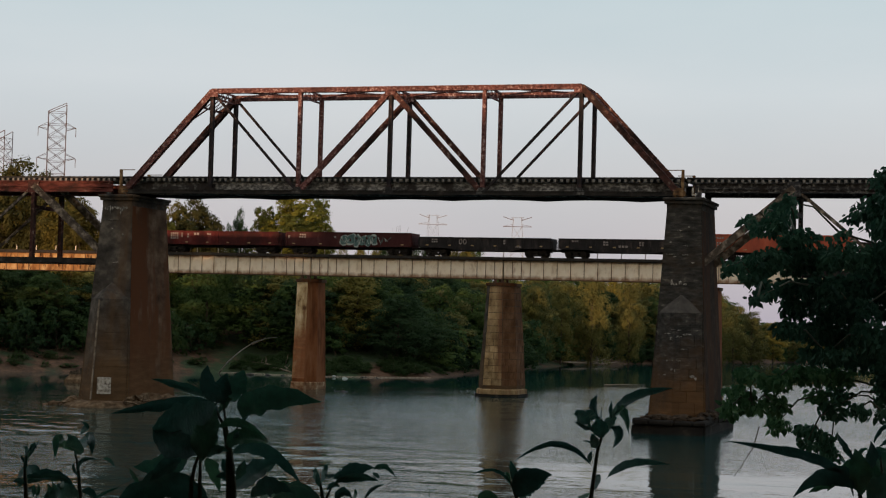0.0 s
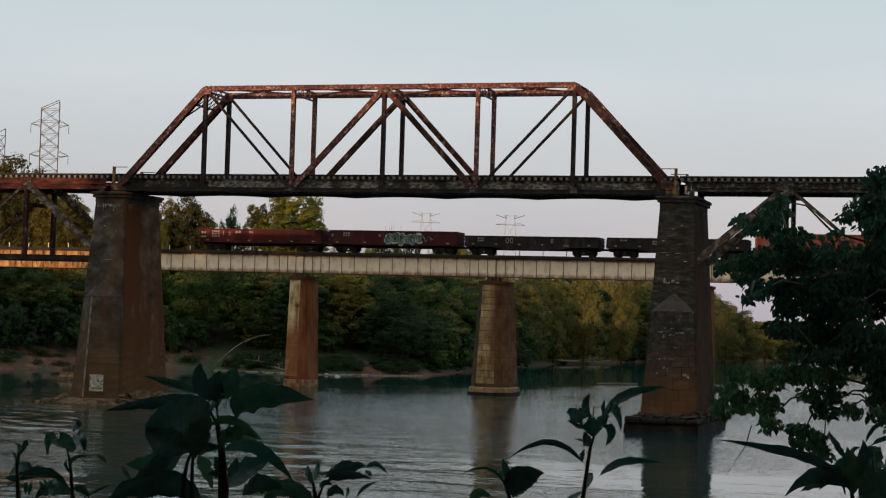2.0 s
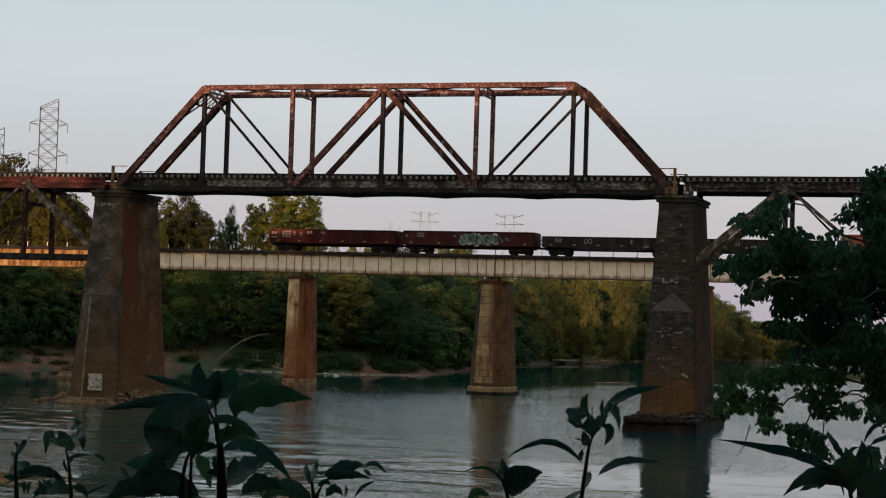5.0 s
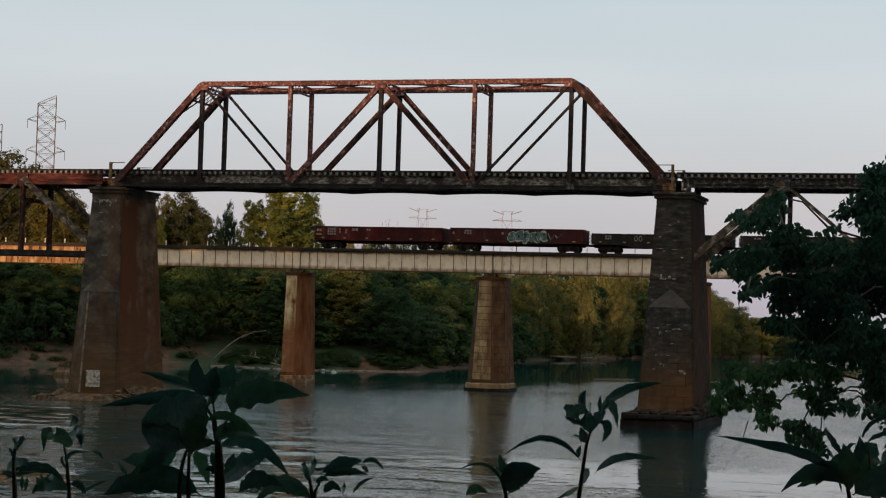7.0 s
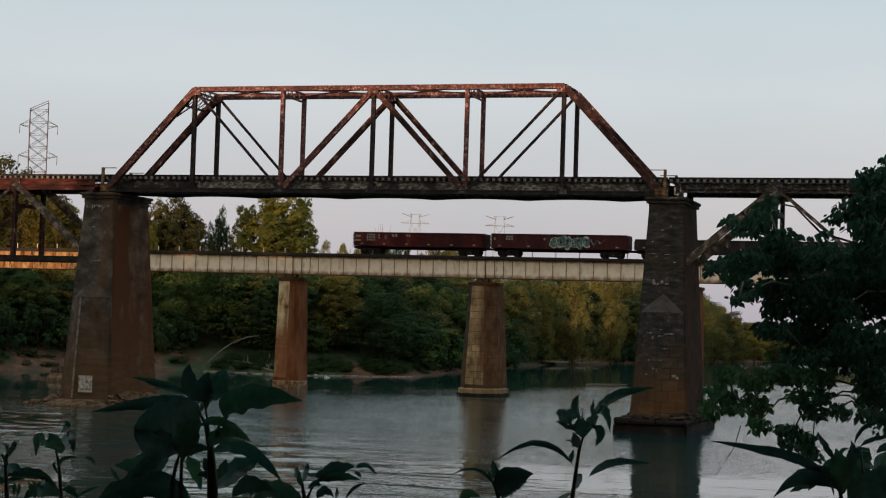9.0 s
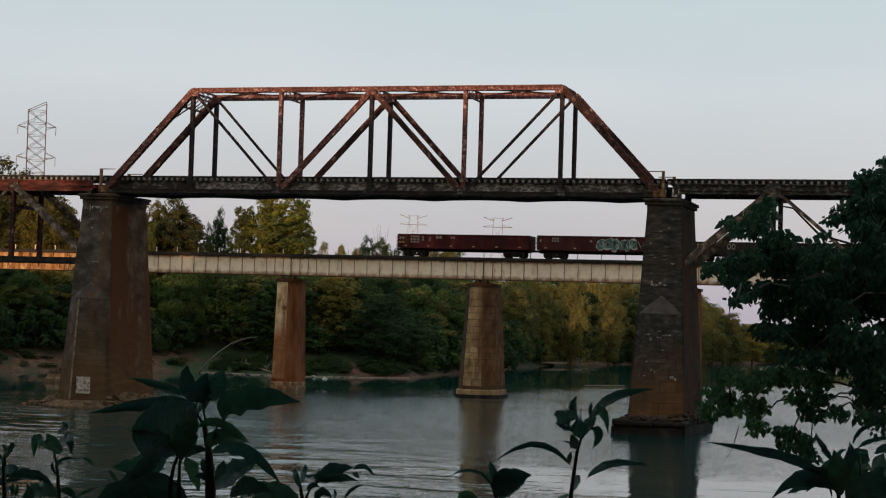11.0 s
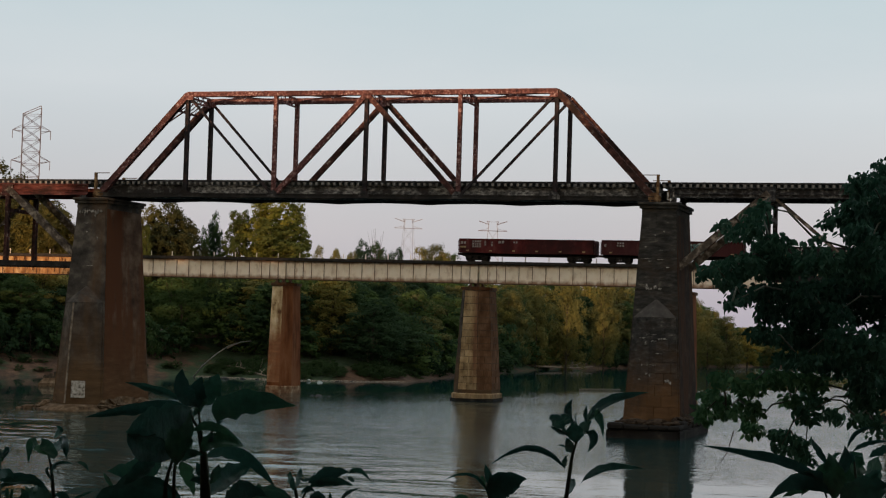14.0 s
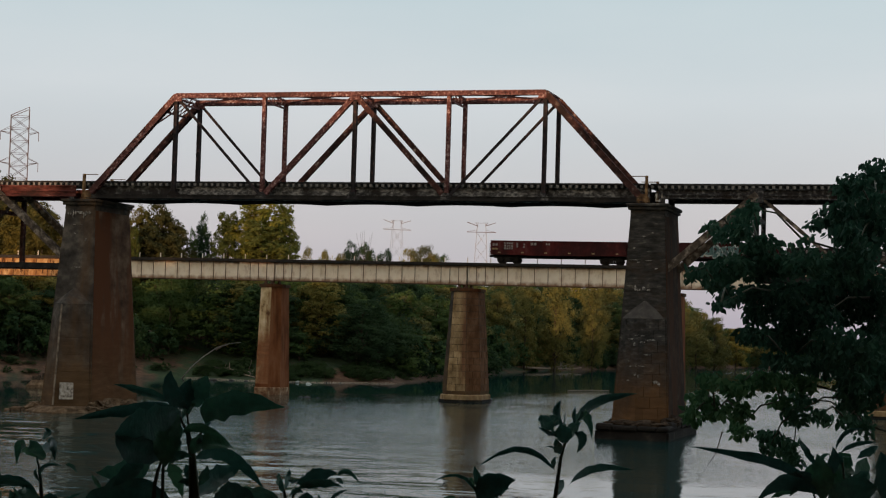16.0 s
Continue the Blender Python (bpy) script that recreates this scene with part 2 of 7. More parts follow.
WORN_EDGE = surface("worn_pale_arris_stone", [(0.34, (0.07, 0.052, 0.036)), (0.5, (0.17, 0.135, 0.1)), (0.68, (0.27, 0.23, 0.18))], 1.6, rough=0.9, relief=0.4)
LEDGE = surface("tan_rubble_ledge", [(0.3, (0.05, 0.032, 0.018)), (0.5, (0.12, 0.08, 0.048)), (0.7, (0.2, 0.15, 0.1))], 1.6, rough=0.95, relief=0.8, depth=0.08)
FOOT_DARK = surface("dark_silted_rubble", [(0.32, (0.012, 0.009, 0.007)), (0.5, (0.034, 0.024, 0.016)), (0.7, (0.085, 0.06, 0.042))], 1.8, rough=0.95, relief=0.8, depth=0.08)
FOOT_PALE = surface("stained_pale_base_concrete", [(0.36, (0.11, 0.045, 0.02)), (0.52, (0.22, 0.13, 0.075)), (0.7, (0.4, 0.31, 0.2))], 1.3, rough=0.9, relief=0.5)


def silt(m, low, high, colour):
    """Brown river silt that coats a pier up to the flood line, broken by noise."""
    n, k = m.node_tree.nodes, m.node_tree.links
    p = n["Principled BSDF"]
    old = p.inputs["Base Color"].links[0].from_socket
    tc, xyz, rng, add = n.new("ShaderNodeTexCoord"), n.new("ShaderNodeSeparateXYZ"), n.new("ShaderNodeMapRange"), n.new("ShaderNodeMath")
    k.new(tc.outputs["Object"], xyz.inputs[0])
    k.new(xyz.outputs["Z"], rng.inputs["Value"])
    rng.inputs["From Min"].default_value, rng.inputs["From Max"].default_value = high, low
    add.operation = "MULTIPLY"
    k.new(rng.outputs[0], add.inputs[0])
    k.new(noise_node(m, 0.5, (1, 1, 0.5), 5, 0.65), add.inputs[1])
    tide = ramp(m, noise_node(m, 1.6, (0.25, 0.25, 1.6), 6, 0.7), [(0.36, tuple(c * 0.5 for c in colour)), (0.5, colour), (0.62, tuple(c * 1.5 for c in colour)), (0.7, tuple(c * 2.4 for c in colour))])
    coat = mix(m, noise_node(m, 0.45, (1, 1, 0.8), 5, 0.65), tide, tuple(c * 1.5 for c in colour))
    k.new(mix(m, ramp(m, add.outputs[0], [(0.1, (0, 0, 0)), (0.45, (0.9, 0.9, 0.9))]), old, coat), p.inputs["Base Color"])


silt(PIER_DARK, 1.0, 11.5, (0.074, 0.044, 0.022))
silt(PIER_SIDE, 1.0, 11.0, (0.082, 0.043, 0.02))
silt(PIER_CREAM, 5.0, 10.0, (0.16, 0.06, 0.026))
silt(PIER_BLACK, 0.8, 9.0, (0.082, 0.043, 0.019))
TAN_STEEL = surface("weathered_brown_grey_steel", [(0.3, (0.032, 0.026, 0.022)), (0.5, (0.088, 0.071, 0.058)), (0.64, (0.27, 0.23, 0.19))], 1.8, rough=0.8)
ROOF_STONE = surface("pale_grey_coping_stone", [(0.3, (0.036, 0.033, 0.03)), (0.6, (0.072, 0.065, 0.058)), (0.75, (0.14, 0.127, 0.112))], 1.2, rough=0.9, relief=0.5)


def block_variant(source, name, spread):
    m = source.copy()
    m.name = name
    p = m.node_tree.nodes["Principled BSDF"]
    old = p.inputs["Base Color"].links[0].from_socket
    info = m.node_tree.nodes.new("ShaderNodeObjectInfo")
    tone = ramp(m, info.outputs["Random"], [(0.0, (1 - spread,) * 3), (1.0, (1 + spread, 1 + spread * 0.9, 1 + spread * 0.75))])
    m.node_tree.links.new(mix(m, 1.0, old, tone, "MULTIPLY"), p.inputs["Base Color"])
    return m


PIER_BROWN = surface("brown_pier_masonry", [(0.3, (0.06, 0.03, 0.015)), (0.5, (0.12, 0.06, 0.03)), (0.7, (0.19, 0.11, 0.065))], 0.9, (1, 1, 0.5), rough=0.9, relief=0.5, depth=0.04)
STONE_RED = block_variant(PIER_BROWN, "red_brown_stone_block", 0.1)
STONE_TAN, STONE_BLACK, STONE_BROWN = block_variant(PIER_TAN, "tan_stone_block", 0.24), block_variant(PIER_BLACK, "black_stone_block", 0.12), block_variant(PIER_DARK, "brown_stone_block", 0.1)
GIRDER = surface("chalky_white_girder_paint", [(0.3, (0.62, 0.5, 0.37)), (0.48, (0.82, 0.71, 0.57)), (0.75, (0.9, 0.81, 0.69))], 0.9, (1, 1, 0.8),
                 stain=(0.34, 0.19, 0.1), stain_scale=0.8, stain_stretch=(1.4, 1, 0.5), stain_range=(0.58, 0.8), rough=0.75, relief=0.15)
def rust_fringe(m, low, high):
    """Rust that creeps up from the lower edge of a plate and down from the upper one, broken by noise."""
    n, k = m.node_tree.nodes, m.node_tree.links
    p = n["Principled BSDF"]
    old = p.inputs["Base Color"].links[0].from_socket
    tc, xyz = n.new("ShaderNodeTexCoord"), n.new("ShaderNodeSeparateXYZ")
    k.new(tc.outputs["Object"], xyz.inputs[0])
    spots = noise_node(m, 1.3, (1, 1, 0.5), 5, 0.7)
    for edge, far in ((low, low + 0.75), (high, high - 0.45)):
        rng, mul = n.new("ShaderNodeMapRange"), n.new("ShaderNodeMath")
        rng.inputs["From Min"].default_value, rng.inputs["From Max"].default_value = far, edge
        k.new(xyz.outputs["Z"], rng.inputs["Value"])
        mul.operation = "MULTIPLY"
        k.new(rng.outputs[0], mul.inputs[0])
        k.new(spots, mul.inputs[1])
        old = mix(m, ramp(m, mul.outputs[0], [(0.17, (0, 0, 0)), (0.44, (0.85, 0.85, 0.85))]), old, (0.22, 0.1, 0.045))
    k.new(old, p.inputs["Base Color"])


rust_fringe(GIRDER, 0.05, 2.2)
GIRDER_RUSTY = surface("rust_bled_girder_paint", [(0.3, (0.12, 0.045, 0.016)), (0.48, (0.32, 0.17, 0.07)), (0.66, (0.52, 0.37, 0.2))], 0.9, (1, 1, 0.5),
                       stain=(0.07, 0.03, 0.014), stain_scale=1.2, stain_stretch=(1.6, 1, 0.4), stain_range=(0.54, 0.62), rough=0.8, relief=0.2)
GIRDER_EDGE = surface("rusty_girder_flange", [(0.3, (0.06, 0.035, 0.026)), (0.6, (0.15, 0.09, 0.06)), (0.8, (0.3, 0.24, 0.2))], 1.2, rough=0.8)
GIRDER_SEAM = surface("rust_lined_stiffener_paint", [(0.3, (0.08, 0.045, 0.026)), (0.55, (0.17, 0.105, 0.065)), (0.75, (0.34, 0.26, 0.19))], 1.4, rough=0.8)
BALLAST = surface("dark_deck_timber_and_ballast", [(0.3, (0.015, 0.013, 0.012)), (0.7, (0.05, 0.045, 0.04))], 4.0, rough=0.95)
CAR_RED = surface("oxide_red_car_paint", [(0.3, (0.045, 0.0085, 0.009)), (0.5, (0.08, 0.014, 0.0135)), (0.7, (0.115, 0.034, 0.032))], 1.2, (1, 1, 0.4),
                  stain=(0.032, 0.01, 0.01), stain_scale=0.5, stain_stretch=(0.6, 1, 0.5), stain_range=(0.47, 0.62), rough=0.72)
CAR_BROWN = surface("maroon_brown_car_paint", [(0.3, (0.034, 0.01, 0.011)), (0.55, (0.052, 0.016, 0.017)), (0.75, (0.08, 0.034, 0.032))], 1.2, (1, 1, 0.4),
                    stain=(0.05, 0.016, 0.015), stain_scale=0.5, stain_stretch=(0.6, 1, 0.3), stain_range=(0.48, 0.7), rough=0.72)
CAR_BLACK = surface("dull_black_car_paint", [(0.3, (0.014, 0.013, 0.014)), (0.55, (0.028, 0.025, 0.026)), (0.72, (0.075, 0.058, 0.052))], 1.5, (1, 1, 0.4), rough=0.72)
CAR_ORANGE = surface("orange_red_car_paint", [(0.3, (0.24, 0.045, 0.025)), (0.6, (0.36, 0.075, 0.035)), (0.8, (0.4, 0.11, 0.06))], 1.2, (1, 1, 0.4), rough=0.6)
CAR_UNDER = surface("greasy_underframe", [(0.3, (0.012, 0.011, 0.011)), (0.7, (0.035, 0.03, 0.028))], 3.0, rough=0.7)
STENCIL = surface("dusty_white_stencil_paint", [(0.35, (0.09, 0.07, 0.065)), (0.5, (0.22, 0.19, 0.18)), (0.7, (0.42, 0.38, 0.36))], 5.0, rough=0.7)
PATCH = surface("flaking_pale_paint", [(0.38, (0.1, 0.085, 0.07)), (0.5, (0.34, 0.31, 0.27)), (0.65, (0.5, 0.47, 0.42))], 3.5, rough=0.8)
MORTAR = surface("flaking_grey_mortar", [(0.4, (0.05, 0.046, 0.042)), (0.5, (0.17, 0.16, 0.145)), (0.64, (0.38, 0.36, 0.33))], 4.5, rough=0.9)
REFLECTOR = surface("faded_yellow_reflector", [(0.3, (0.2, 0.13, 0.06)), (0.7, (0.34, 0.25, 0.13))], 4.0, rough=0.5)
TEAL = surface("teal_spray_paint", [(0.3, (0.035, 0.085, 0.088)), (0.7, (0.09, 0.16, 0.155))], 2.0, rough=0.6)
PALE = surface("pale_spray_paint", [(0.3, (0.22, 0.26, 0.26)), (0.7, (0.4, 0.44, 0.42))], 2.0, rough=0.6)
PYLON_STEEL = surface("galvanised_pylon_steel", [(0.3, (0.09, 0.07, 0.07)), (0.7, (0.16, 0.12, 0.12))], 1.0, rough=0.7)
# Far towers: the haze in front of them is put into the steel's colour.
PYLON_HAZE = surface("haze_paled_tower_steel", [(0.3, (0.2, 0.2, 0.23)), (0.7, (0.28, 0.28, 0.31))], 1.0, rough=0.6)
BARK = surface("grey_brown_bark", [(0.3, (0.03, 0.024, 0.018)), (0.7, (0.1, 0.08, 0.06))], 4.0, (1, 1, 0.2), rough=0.95, relief=0.6)
PALE_BARK = surface("pale_bleached_driftwood", [(0.3, (0.16, 0.13, 0.1)), (0.7, (0.36, 0.3, 0.24))], 4.0, rough=0.9)
ROCK = surface("wet_river_rock", [(0.3, (0.014, 0.013, 0.012)), (0.7, (0.06, 0.055, 0.05))], 3.0, rough=0.6, relief=0.6)
WETSTONE = surface("wet_black_footing_stone", [(0.3, (0.007, 0.006, 0.006)), (0.55, (0.017, 0.015, 0.013)), (0.75, (0.06, 0.05, 0.04))], 0.9, rough=0.8, relief=0.6, depth=0.08)


def leaf_material(name, stops, through=0.5, rough=0.7, gloss=0.06):
    m, n, k = material(name)
    p, out = n["Principled BSDF"], n["Material Output"]
    geo = n.new("ShaderNodeNewGeometry")
    c = ramp(m, geo.outputs["Random Per Island"], stops)
    info = n.new("ShaderNodeObjectInfo")
    c = mix(m, 0.85, c, ramp(m, info.outputs["Random"], [(0.0, (0.42, 0.5, 0.5)), (0.5, (0.85, 0.88, 0.82)), (0.8, (1.15, 1.1, 0.8)), (1.0, (1.6, 1.4, 0.8))]), "MULTIPLY")
    k.new(c, p.inputs["Base Color"])
    p.inputs["Roughness"].default_value = rough
    p.inputs["Specular IOR Level"].default_value = gloss
    tr, mx = n.new("ShaderNodeBsdfTranslucent"), n.new("ShaderNodeMixShader")
    k.new(c, tr.inputs["Color"])
    mx.inputs[0].default_value = through
    k.new(p.outputs[0], mx.inputs[1])
    k.new(tr.outputs[0], mx.inputs[2])
    k.new(mx.outputs[0], out.inputs["Surface"])
    return m


def leaf_texture(m):
    """Mottled blade with raised veins and dull dusty patches, for leaves close by."""
    n, k = m.node_tree.nodes, m.node_tree.links
    p = n["Principled BSDF"]
    old = p.inputs["Base Color"].links[0].from_socket
    spots = ramp(m, noise_node(m, 34.0, (1, 1, 1), 5, 0.65), [(0.35, (0.55, 0.55, 0.55)), (0.55, (1.0, 1.0, 1.0)), (0.7, (1.5, 1.4, 1.25))])
    k.new(mix(m, 1.0, old, spots, "MULTIPLY"), p.inputs["Base Color"])
    k.new(ramp(m, noise_node(m, 22.0, (1, 1, 1), 4, 0.6), [(0.35, (0.3, 0.3, 0.3)), (0.65, (0.75, 0.75, 0.75))]), p.inputs["Roughness"])
    bump(m, noise_node(m, 60.0, (1, 1, 0.4), 5, 0.6), 0.7, 0.006)


LEAF_GREEN = leaf_material("deep_green_tree_foliage", [(0.0, (0.044, 0.078, 0.039)), (0.5, (0.055, 0.096, 0.046)), (1.0, (0.07, 0.114, 0.052))])
# The gold of low sunlight is put into this leaf colour.
LEAF_SUNLIT = leaf_material("yellow_green_tree_foliage", [(0.0, (0.14, 0.138, 0.048)), (0.5, (0.172, 0.162, 0.058)), (1.0, (0.21, 0.19, 0.07))], 0.36)
# Yellow leaves, brightened in colour in place of stronger sun on the crown.
LEAF_YELLOW_LIT = leaf_material("yellow_cottonwood_foliage", [(0.0, (0.125, 0.14, 0.036)), (0.5, (0.17, 0.185, 0.05)), (1.0, (0.225, 0.23, 0.07))])
LEAF_OLIVE = leaf_material("olive_tree_foliage", [(0.0, (0.084, 0.078, 0.03)), (0.5, (0.11, 0.102, 0.039)), (1.0, (0.14, 0.127, 0.049))])
LEAF_DARK = leaf_material("dark_thicket_foliage", [(0.0, (0.04, 0.076, 0.038)), (0.6, (0.052, 0.1, 0.046)), (1.0, (0.068, 0.118, 0.05))])
LEAF_NEAR = leaf_material("dark_green_near_leaf", [(0.0, (0.026, 0.072, 0.046)), (0.6, (0.042, 0.104, 0.066)), (1.0, (0.07, 0.145, 0.09))], 0.4, 0.7, 0.1)
# Blue-green leaf; the palest stops put a bluish sheen into some leaves' colour.
LEAF_WEED = leaf_material("blue_green_sheen_weed_leaf", [(0.0, (0.012, 0.046, 0.033)), (0.5, (0.026, 0.095, 0.072)), (0.8, (0.06, 0.18, 0.155)), (1.0, (0.12, 0.28, 0.265))], 0.2, 0.4, 0.5)
leaf_texture(LEAF_WEED)
STEM = surface("green_brown_stem", [(0.3, (0.03, 0.035, 0.02)), (0.7, (0.06, 0.07, 0.035))], 30.0, rough=0.6)


def ground_material():
    m, n, k = material("river_bank_soil_and_grass")
    p = n["Principled BSDF"]
    soil = ramp(m, noise_node(m, 0.7, detail=8, rough=0.7), [(0.32, (0.026, 0.013, 0.006)), (0.5, (0.075, 0.038, 0.018)), (0.68, (0.15, 0.082, 0.044))])
    grass = ramp(m, noise_node(m, 1.2), [(0.3, (0.012, 0.028, 0.009)), (0.7, (0.034, 0.06, 0.019))])
    # grass holds the gentle slope in the bend, bare soil the rest of the shore
    tc, xyz, up, down = n.new("ShaderNodeTexCoord"), n.new("ShaderNodeSeparateXYZ"), n.new("ShaderNodeMapRange"), n.new("ShaderNodeMapRange")
    k.new(tc.outputs["Object"], xyz.inputs[0])
    for node, lo, hi in ((up, -124.0, -113.0), (down, -89.0, -95.0)):
        node.inputs["From Min"].default_value, node.inputs["From Max"].default_value = lo, hi
        k.new(xyz.outputs["X"], node.inputs["Value"])
    both = n.new("ShaderNodeMath")
    both.operation = "MULTIPLY"
    k.new(up.outputs[0], both.inputs[0])
    k.new(down.outputs[0], both.inputs[1])
    lift = n.new("ShaderNodeMath")
    lift.operation = "MULTIPLY_ADD"
    lift.inputs[1].default_value = 0.27
    k.new(both.outputs[0], lift.inputs[0])
    k.new(noise_node(m, 0.16, detail=6), lift.inputs[2])
    f = ramp(m, lift.outputs[0], [(0.57, (0, 0, 0)), (0.68, (1, 1, 1))])
    k.new(mix(m, f, soil, grass), p.inputs["Base Color"])
    p.inputs["Roughness"].default_value = 0.95
    bump(m, noise_node(m, 2.0), 0.8, 0.15)
    return m


def water_material():
    m, n, k = material("rippling_river_water")
    p = n["Principled BSDF"]
    k.new(ramp(m, noise_node(m, 0.05), [(0.3, (0.002, 0.03, 0.029)), (0.7, (0.004, 0.039, 0.037))]), p.inputs["Base Color"])
    p.inputs["Roughness"].default_value = 0.04
    p.inputs["IOR"].default_value = 1.33
    p.inputs["Specular IOR Level"].default_value = 0.5
    small = noise_node(m, 0.55, (1.0, 0.6, 1), 3, 0.5)
    large = noise_node(m, 0.16, (0.5, 1.0, 1), 3, 0.5)
    fine = noise_node(m, 1.0, (0.8, 1.0, 1), 3, 0.55)
    calm = ramp(m, noise_node(m, 0.03, (0.7, 1.0, 1), 3, 0.5), [(0.38, (0.3, 0.3, 0.3)), (0.6, (1, 1, 1))])
    small = mix(m, 1.0, small, calm, "MULTIPLY")
    # sheltered calm water along the far bank, rippled current in mid river
    tc, xyz, run, lee = n.new("ShaderNodeTexCoord"), n.new("ShaderNodeSeparateXYZ"), n.new("ShaderNodeMath"), n.new("ShaderNodeMapRange")
    k.new(tc.outputs["Object"], xyz.inputs[0])
    run.operation = "MULTIPLY_ADD"
    run.inputs[1].default_value = -2.0
    k.new(xyz.outputs["X"], run.inputs[0])
    k.new(xyz.outputs["Y"], run.inputs[2])
    wobble = n.new("ShaderNodeMath")
    wobble.operation = "MULTIPLY_ADD"
    wobble.inputs[1].default_value = 60.0
    k.new(noise_node(m, 0.06, (0.5, 1.0, 1), 4, 0.6), wobble.inputs[0])
    k.new(run.outputs[0], wobble.inputs[2])
    lee.interpolation_type = "SMOOTHSTEP"
    for socket, value in (("From Min", 408.0), ("From Max", 362.0), ("To Min", 0.03), ("To Max", 1.0)):
        lee.inputs[socket].default_value = value
    k.new(wobble.outputs[0], lee.inputs["Value"])
    reach, wide = n.new("ShaderNodeMapRange"), n.new("ShaderNodeMath")
    reach.inputs["From Min"].default_value, reach.inputs["From Max"].default_value = 400.0, 470.0
    k.new(xyz.outputs["Y"], reach.inputs["Value"])
    wide.operation = "MAXIMUM"
    k.new(lee.outputs[0], wide.inputs[0])
    k.new(reach.outputs[0], wide.inputs[1])
    # glassy water to the right of the current
    side, glass = n.new("ShaderNodeMath"), n.new("ShaderNodeMapRange")
    side.operation = "MULTIPLY_ADD"
    side.inputs[1].default_value = 0.36
    k.new(xyz.outputs["Y"], side.inputs[0])
    k.new(xyz.outputs["X"], side.inputs[2])
    glass.interpolation_type = "SMOOTHSTEP"
    for socket, value in (("From Min", -12.0), ("From Max", 14.0), ("To Min", 1.0), ("To Max", 0.35)):
        glass.inputs[socket].default_value = value
    k.new(side.outputs[0], glass.inputs["Value"])
    small = mix(m, 1.0, small, glass.outputs[0], "MULTIPLY")
    large = mix(m, 1.0, large, glass.outputs[0], "MULTIPLY")
    # cat's-paws: fine ripple, stronger on the open middle than in the shelter of the near pier
    paws = n.new("ShaderNodeMapRange")
    paws.interpolation_type = "SMOOTHSTEP"
    for socket, value in (("From Min", -16.0), ("From Max", 0.0), ("To Min", 0.95), ("To Max", 0.42)):
        paws.inputs[socket].default_value = value
    k.new(side.outputs[0], paws.inputs["Value"])
    fine = mix(m, 1.0, fine, paws.outputs[0], "MULTIPLY")
    slick = ramp(m, noise_node(m, 0.035, (0.5, 1.6, 1), 4, 0.6), [(0.38, (0.12, 0.12, 0.12)), (0.5, (0.8, 0.8, 0.8)), (0.62, (1, 1, 1))])
    fine = mix(m, 1.0, fine, slick, "MULTIPLY")
    # the breeze ruffles the open reach under the bridges; nearer the bank it leaves longer wavelets
    breeze, ease = n.new("ShaderNodeMapRange"), n.new("ShaderNodeMapRange")
    breeze.interpolation_type = ease.interpolation_type = "SMOOTHSTEP"
    for node, values in ((breeze, (85.0, 150.0, 0.0, 1.0)), (ease, (90.0, 165.0, 1.0, 0.7))):
        for socket, value in zip(("From Min", "From Max", "To Min", "To Max"), values):
            node.inputs[socket].default_value = value
        k.new(xyz.outputs["Y"], node.inputs["Value"])
    chop = mix(m, 1.0, noise_node(m, 2.2, (0.6, 1.0, 1), 4, 0.6), breeze.outputs[0], "MULTIPLY")
    chop = mix(m, 1.0, chop, paws.outputs[0], "MULTIPLY")
    gusts = ramp(m, noise_node(m, 0.028, (1.0, 0.8, 1), 4, 0.6), [(0.4, (0.45, 0.45, 0.45)), (0.56, (1, 1, 1))])
    chop = mix(m, 1.0, chop, gusts, "MULTIPLY")
    # stiller water off the left bank
    off, still = n.new("ShaderNodeMath"), n.new("ShaderNodeMapRange")
    off.operation = "MULTIPLY_ADD"
    off.inputs[1].default_value = 0.46
    k.new(xyz.outputs["Y"], off.inputs[0])
    k.new(xyz.outputs["X"], off.inputs[2])
    still.interpolation_type = "SMOOTHSTEP"
    for socket, value in (("From Min", -10.0), ("From Max", 8.0), ("To Min", 0.2), ("To Max", 1.0)):
        still.inputs[socket].default_value = value
    k.new(off.outputs[0], still.inputs["Value"])
    chop = mix(m, 1.0, chop, still.outputs[0], "MULTIPLY")
    chop = mix(m, 1.0, chop, wide.outputs[0], "MULTIPLY")
    fine = mix(m, 1.0, fine, ease.outputs[0], "MULTIPLY")
    fine = mix(m, 1.0, fine, wide.outputs[0], "MULTIPLY")
    small = mix(m, 1.0, small, wide.outputs[0], "MULTIPLY")
    large = mix(m, 1.0, large, wide.outputs[0], "MULTIPLY")
    b1, b2 = n.new("ShaderNodeBump"), n.new("ShaderNodeBump")
    b1.inputs["Strength"].default_value, b1.inputs["Distance"].default_value = 1.0, 0.08
    b2.inputs["Strength"].default_value, b2.inputs["Distance"].default_value = 1.0, 0.09
    k.new(large, b1.inputs["Height"])
    k.new(small, b2.inputs["Height"])
    k.new(b1.outputs[0], b2.inputs["Normal"])
    b3 = n.new("ShaderNodeBump")
    b3.inputs["Strength"].default_value, b3.inputs["Distance"].default_value = 1.0, 0.15
    k.new(fine, b3.inputs["Height"])
    k.new(b2.outputs[0], b3.inputs["Normal"])
    b4 = n.new("ShaderNodeBump")
    b4.inputs["Strength"].default_value, b4.inputs["Distance"].default_value = 1.0, 0.13
    k.new(chop, b4.inputs["Height"])
    k.new(b3.outputs[0], b4.inputs["Normal"])
    k.new(b4.outputs[0], p.inputs["Normal"])
    return m


GROUND, WATER = ground_material(), water_material()

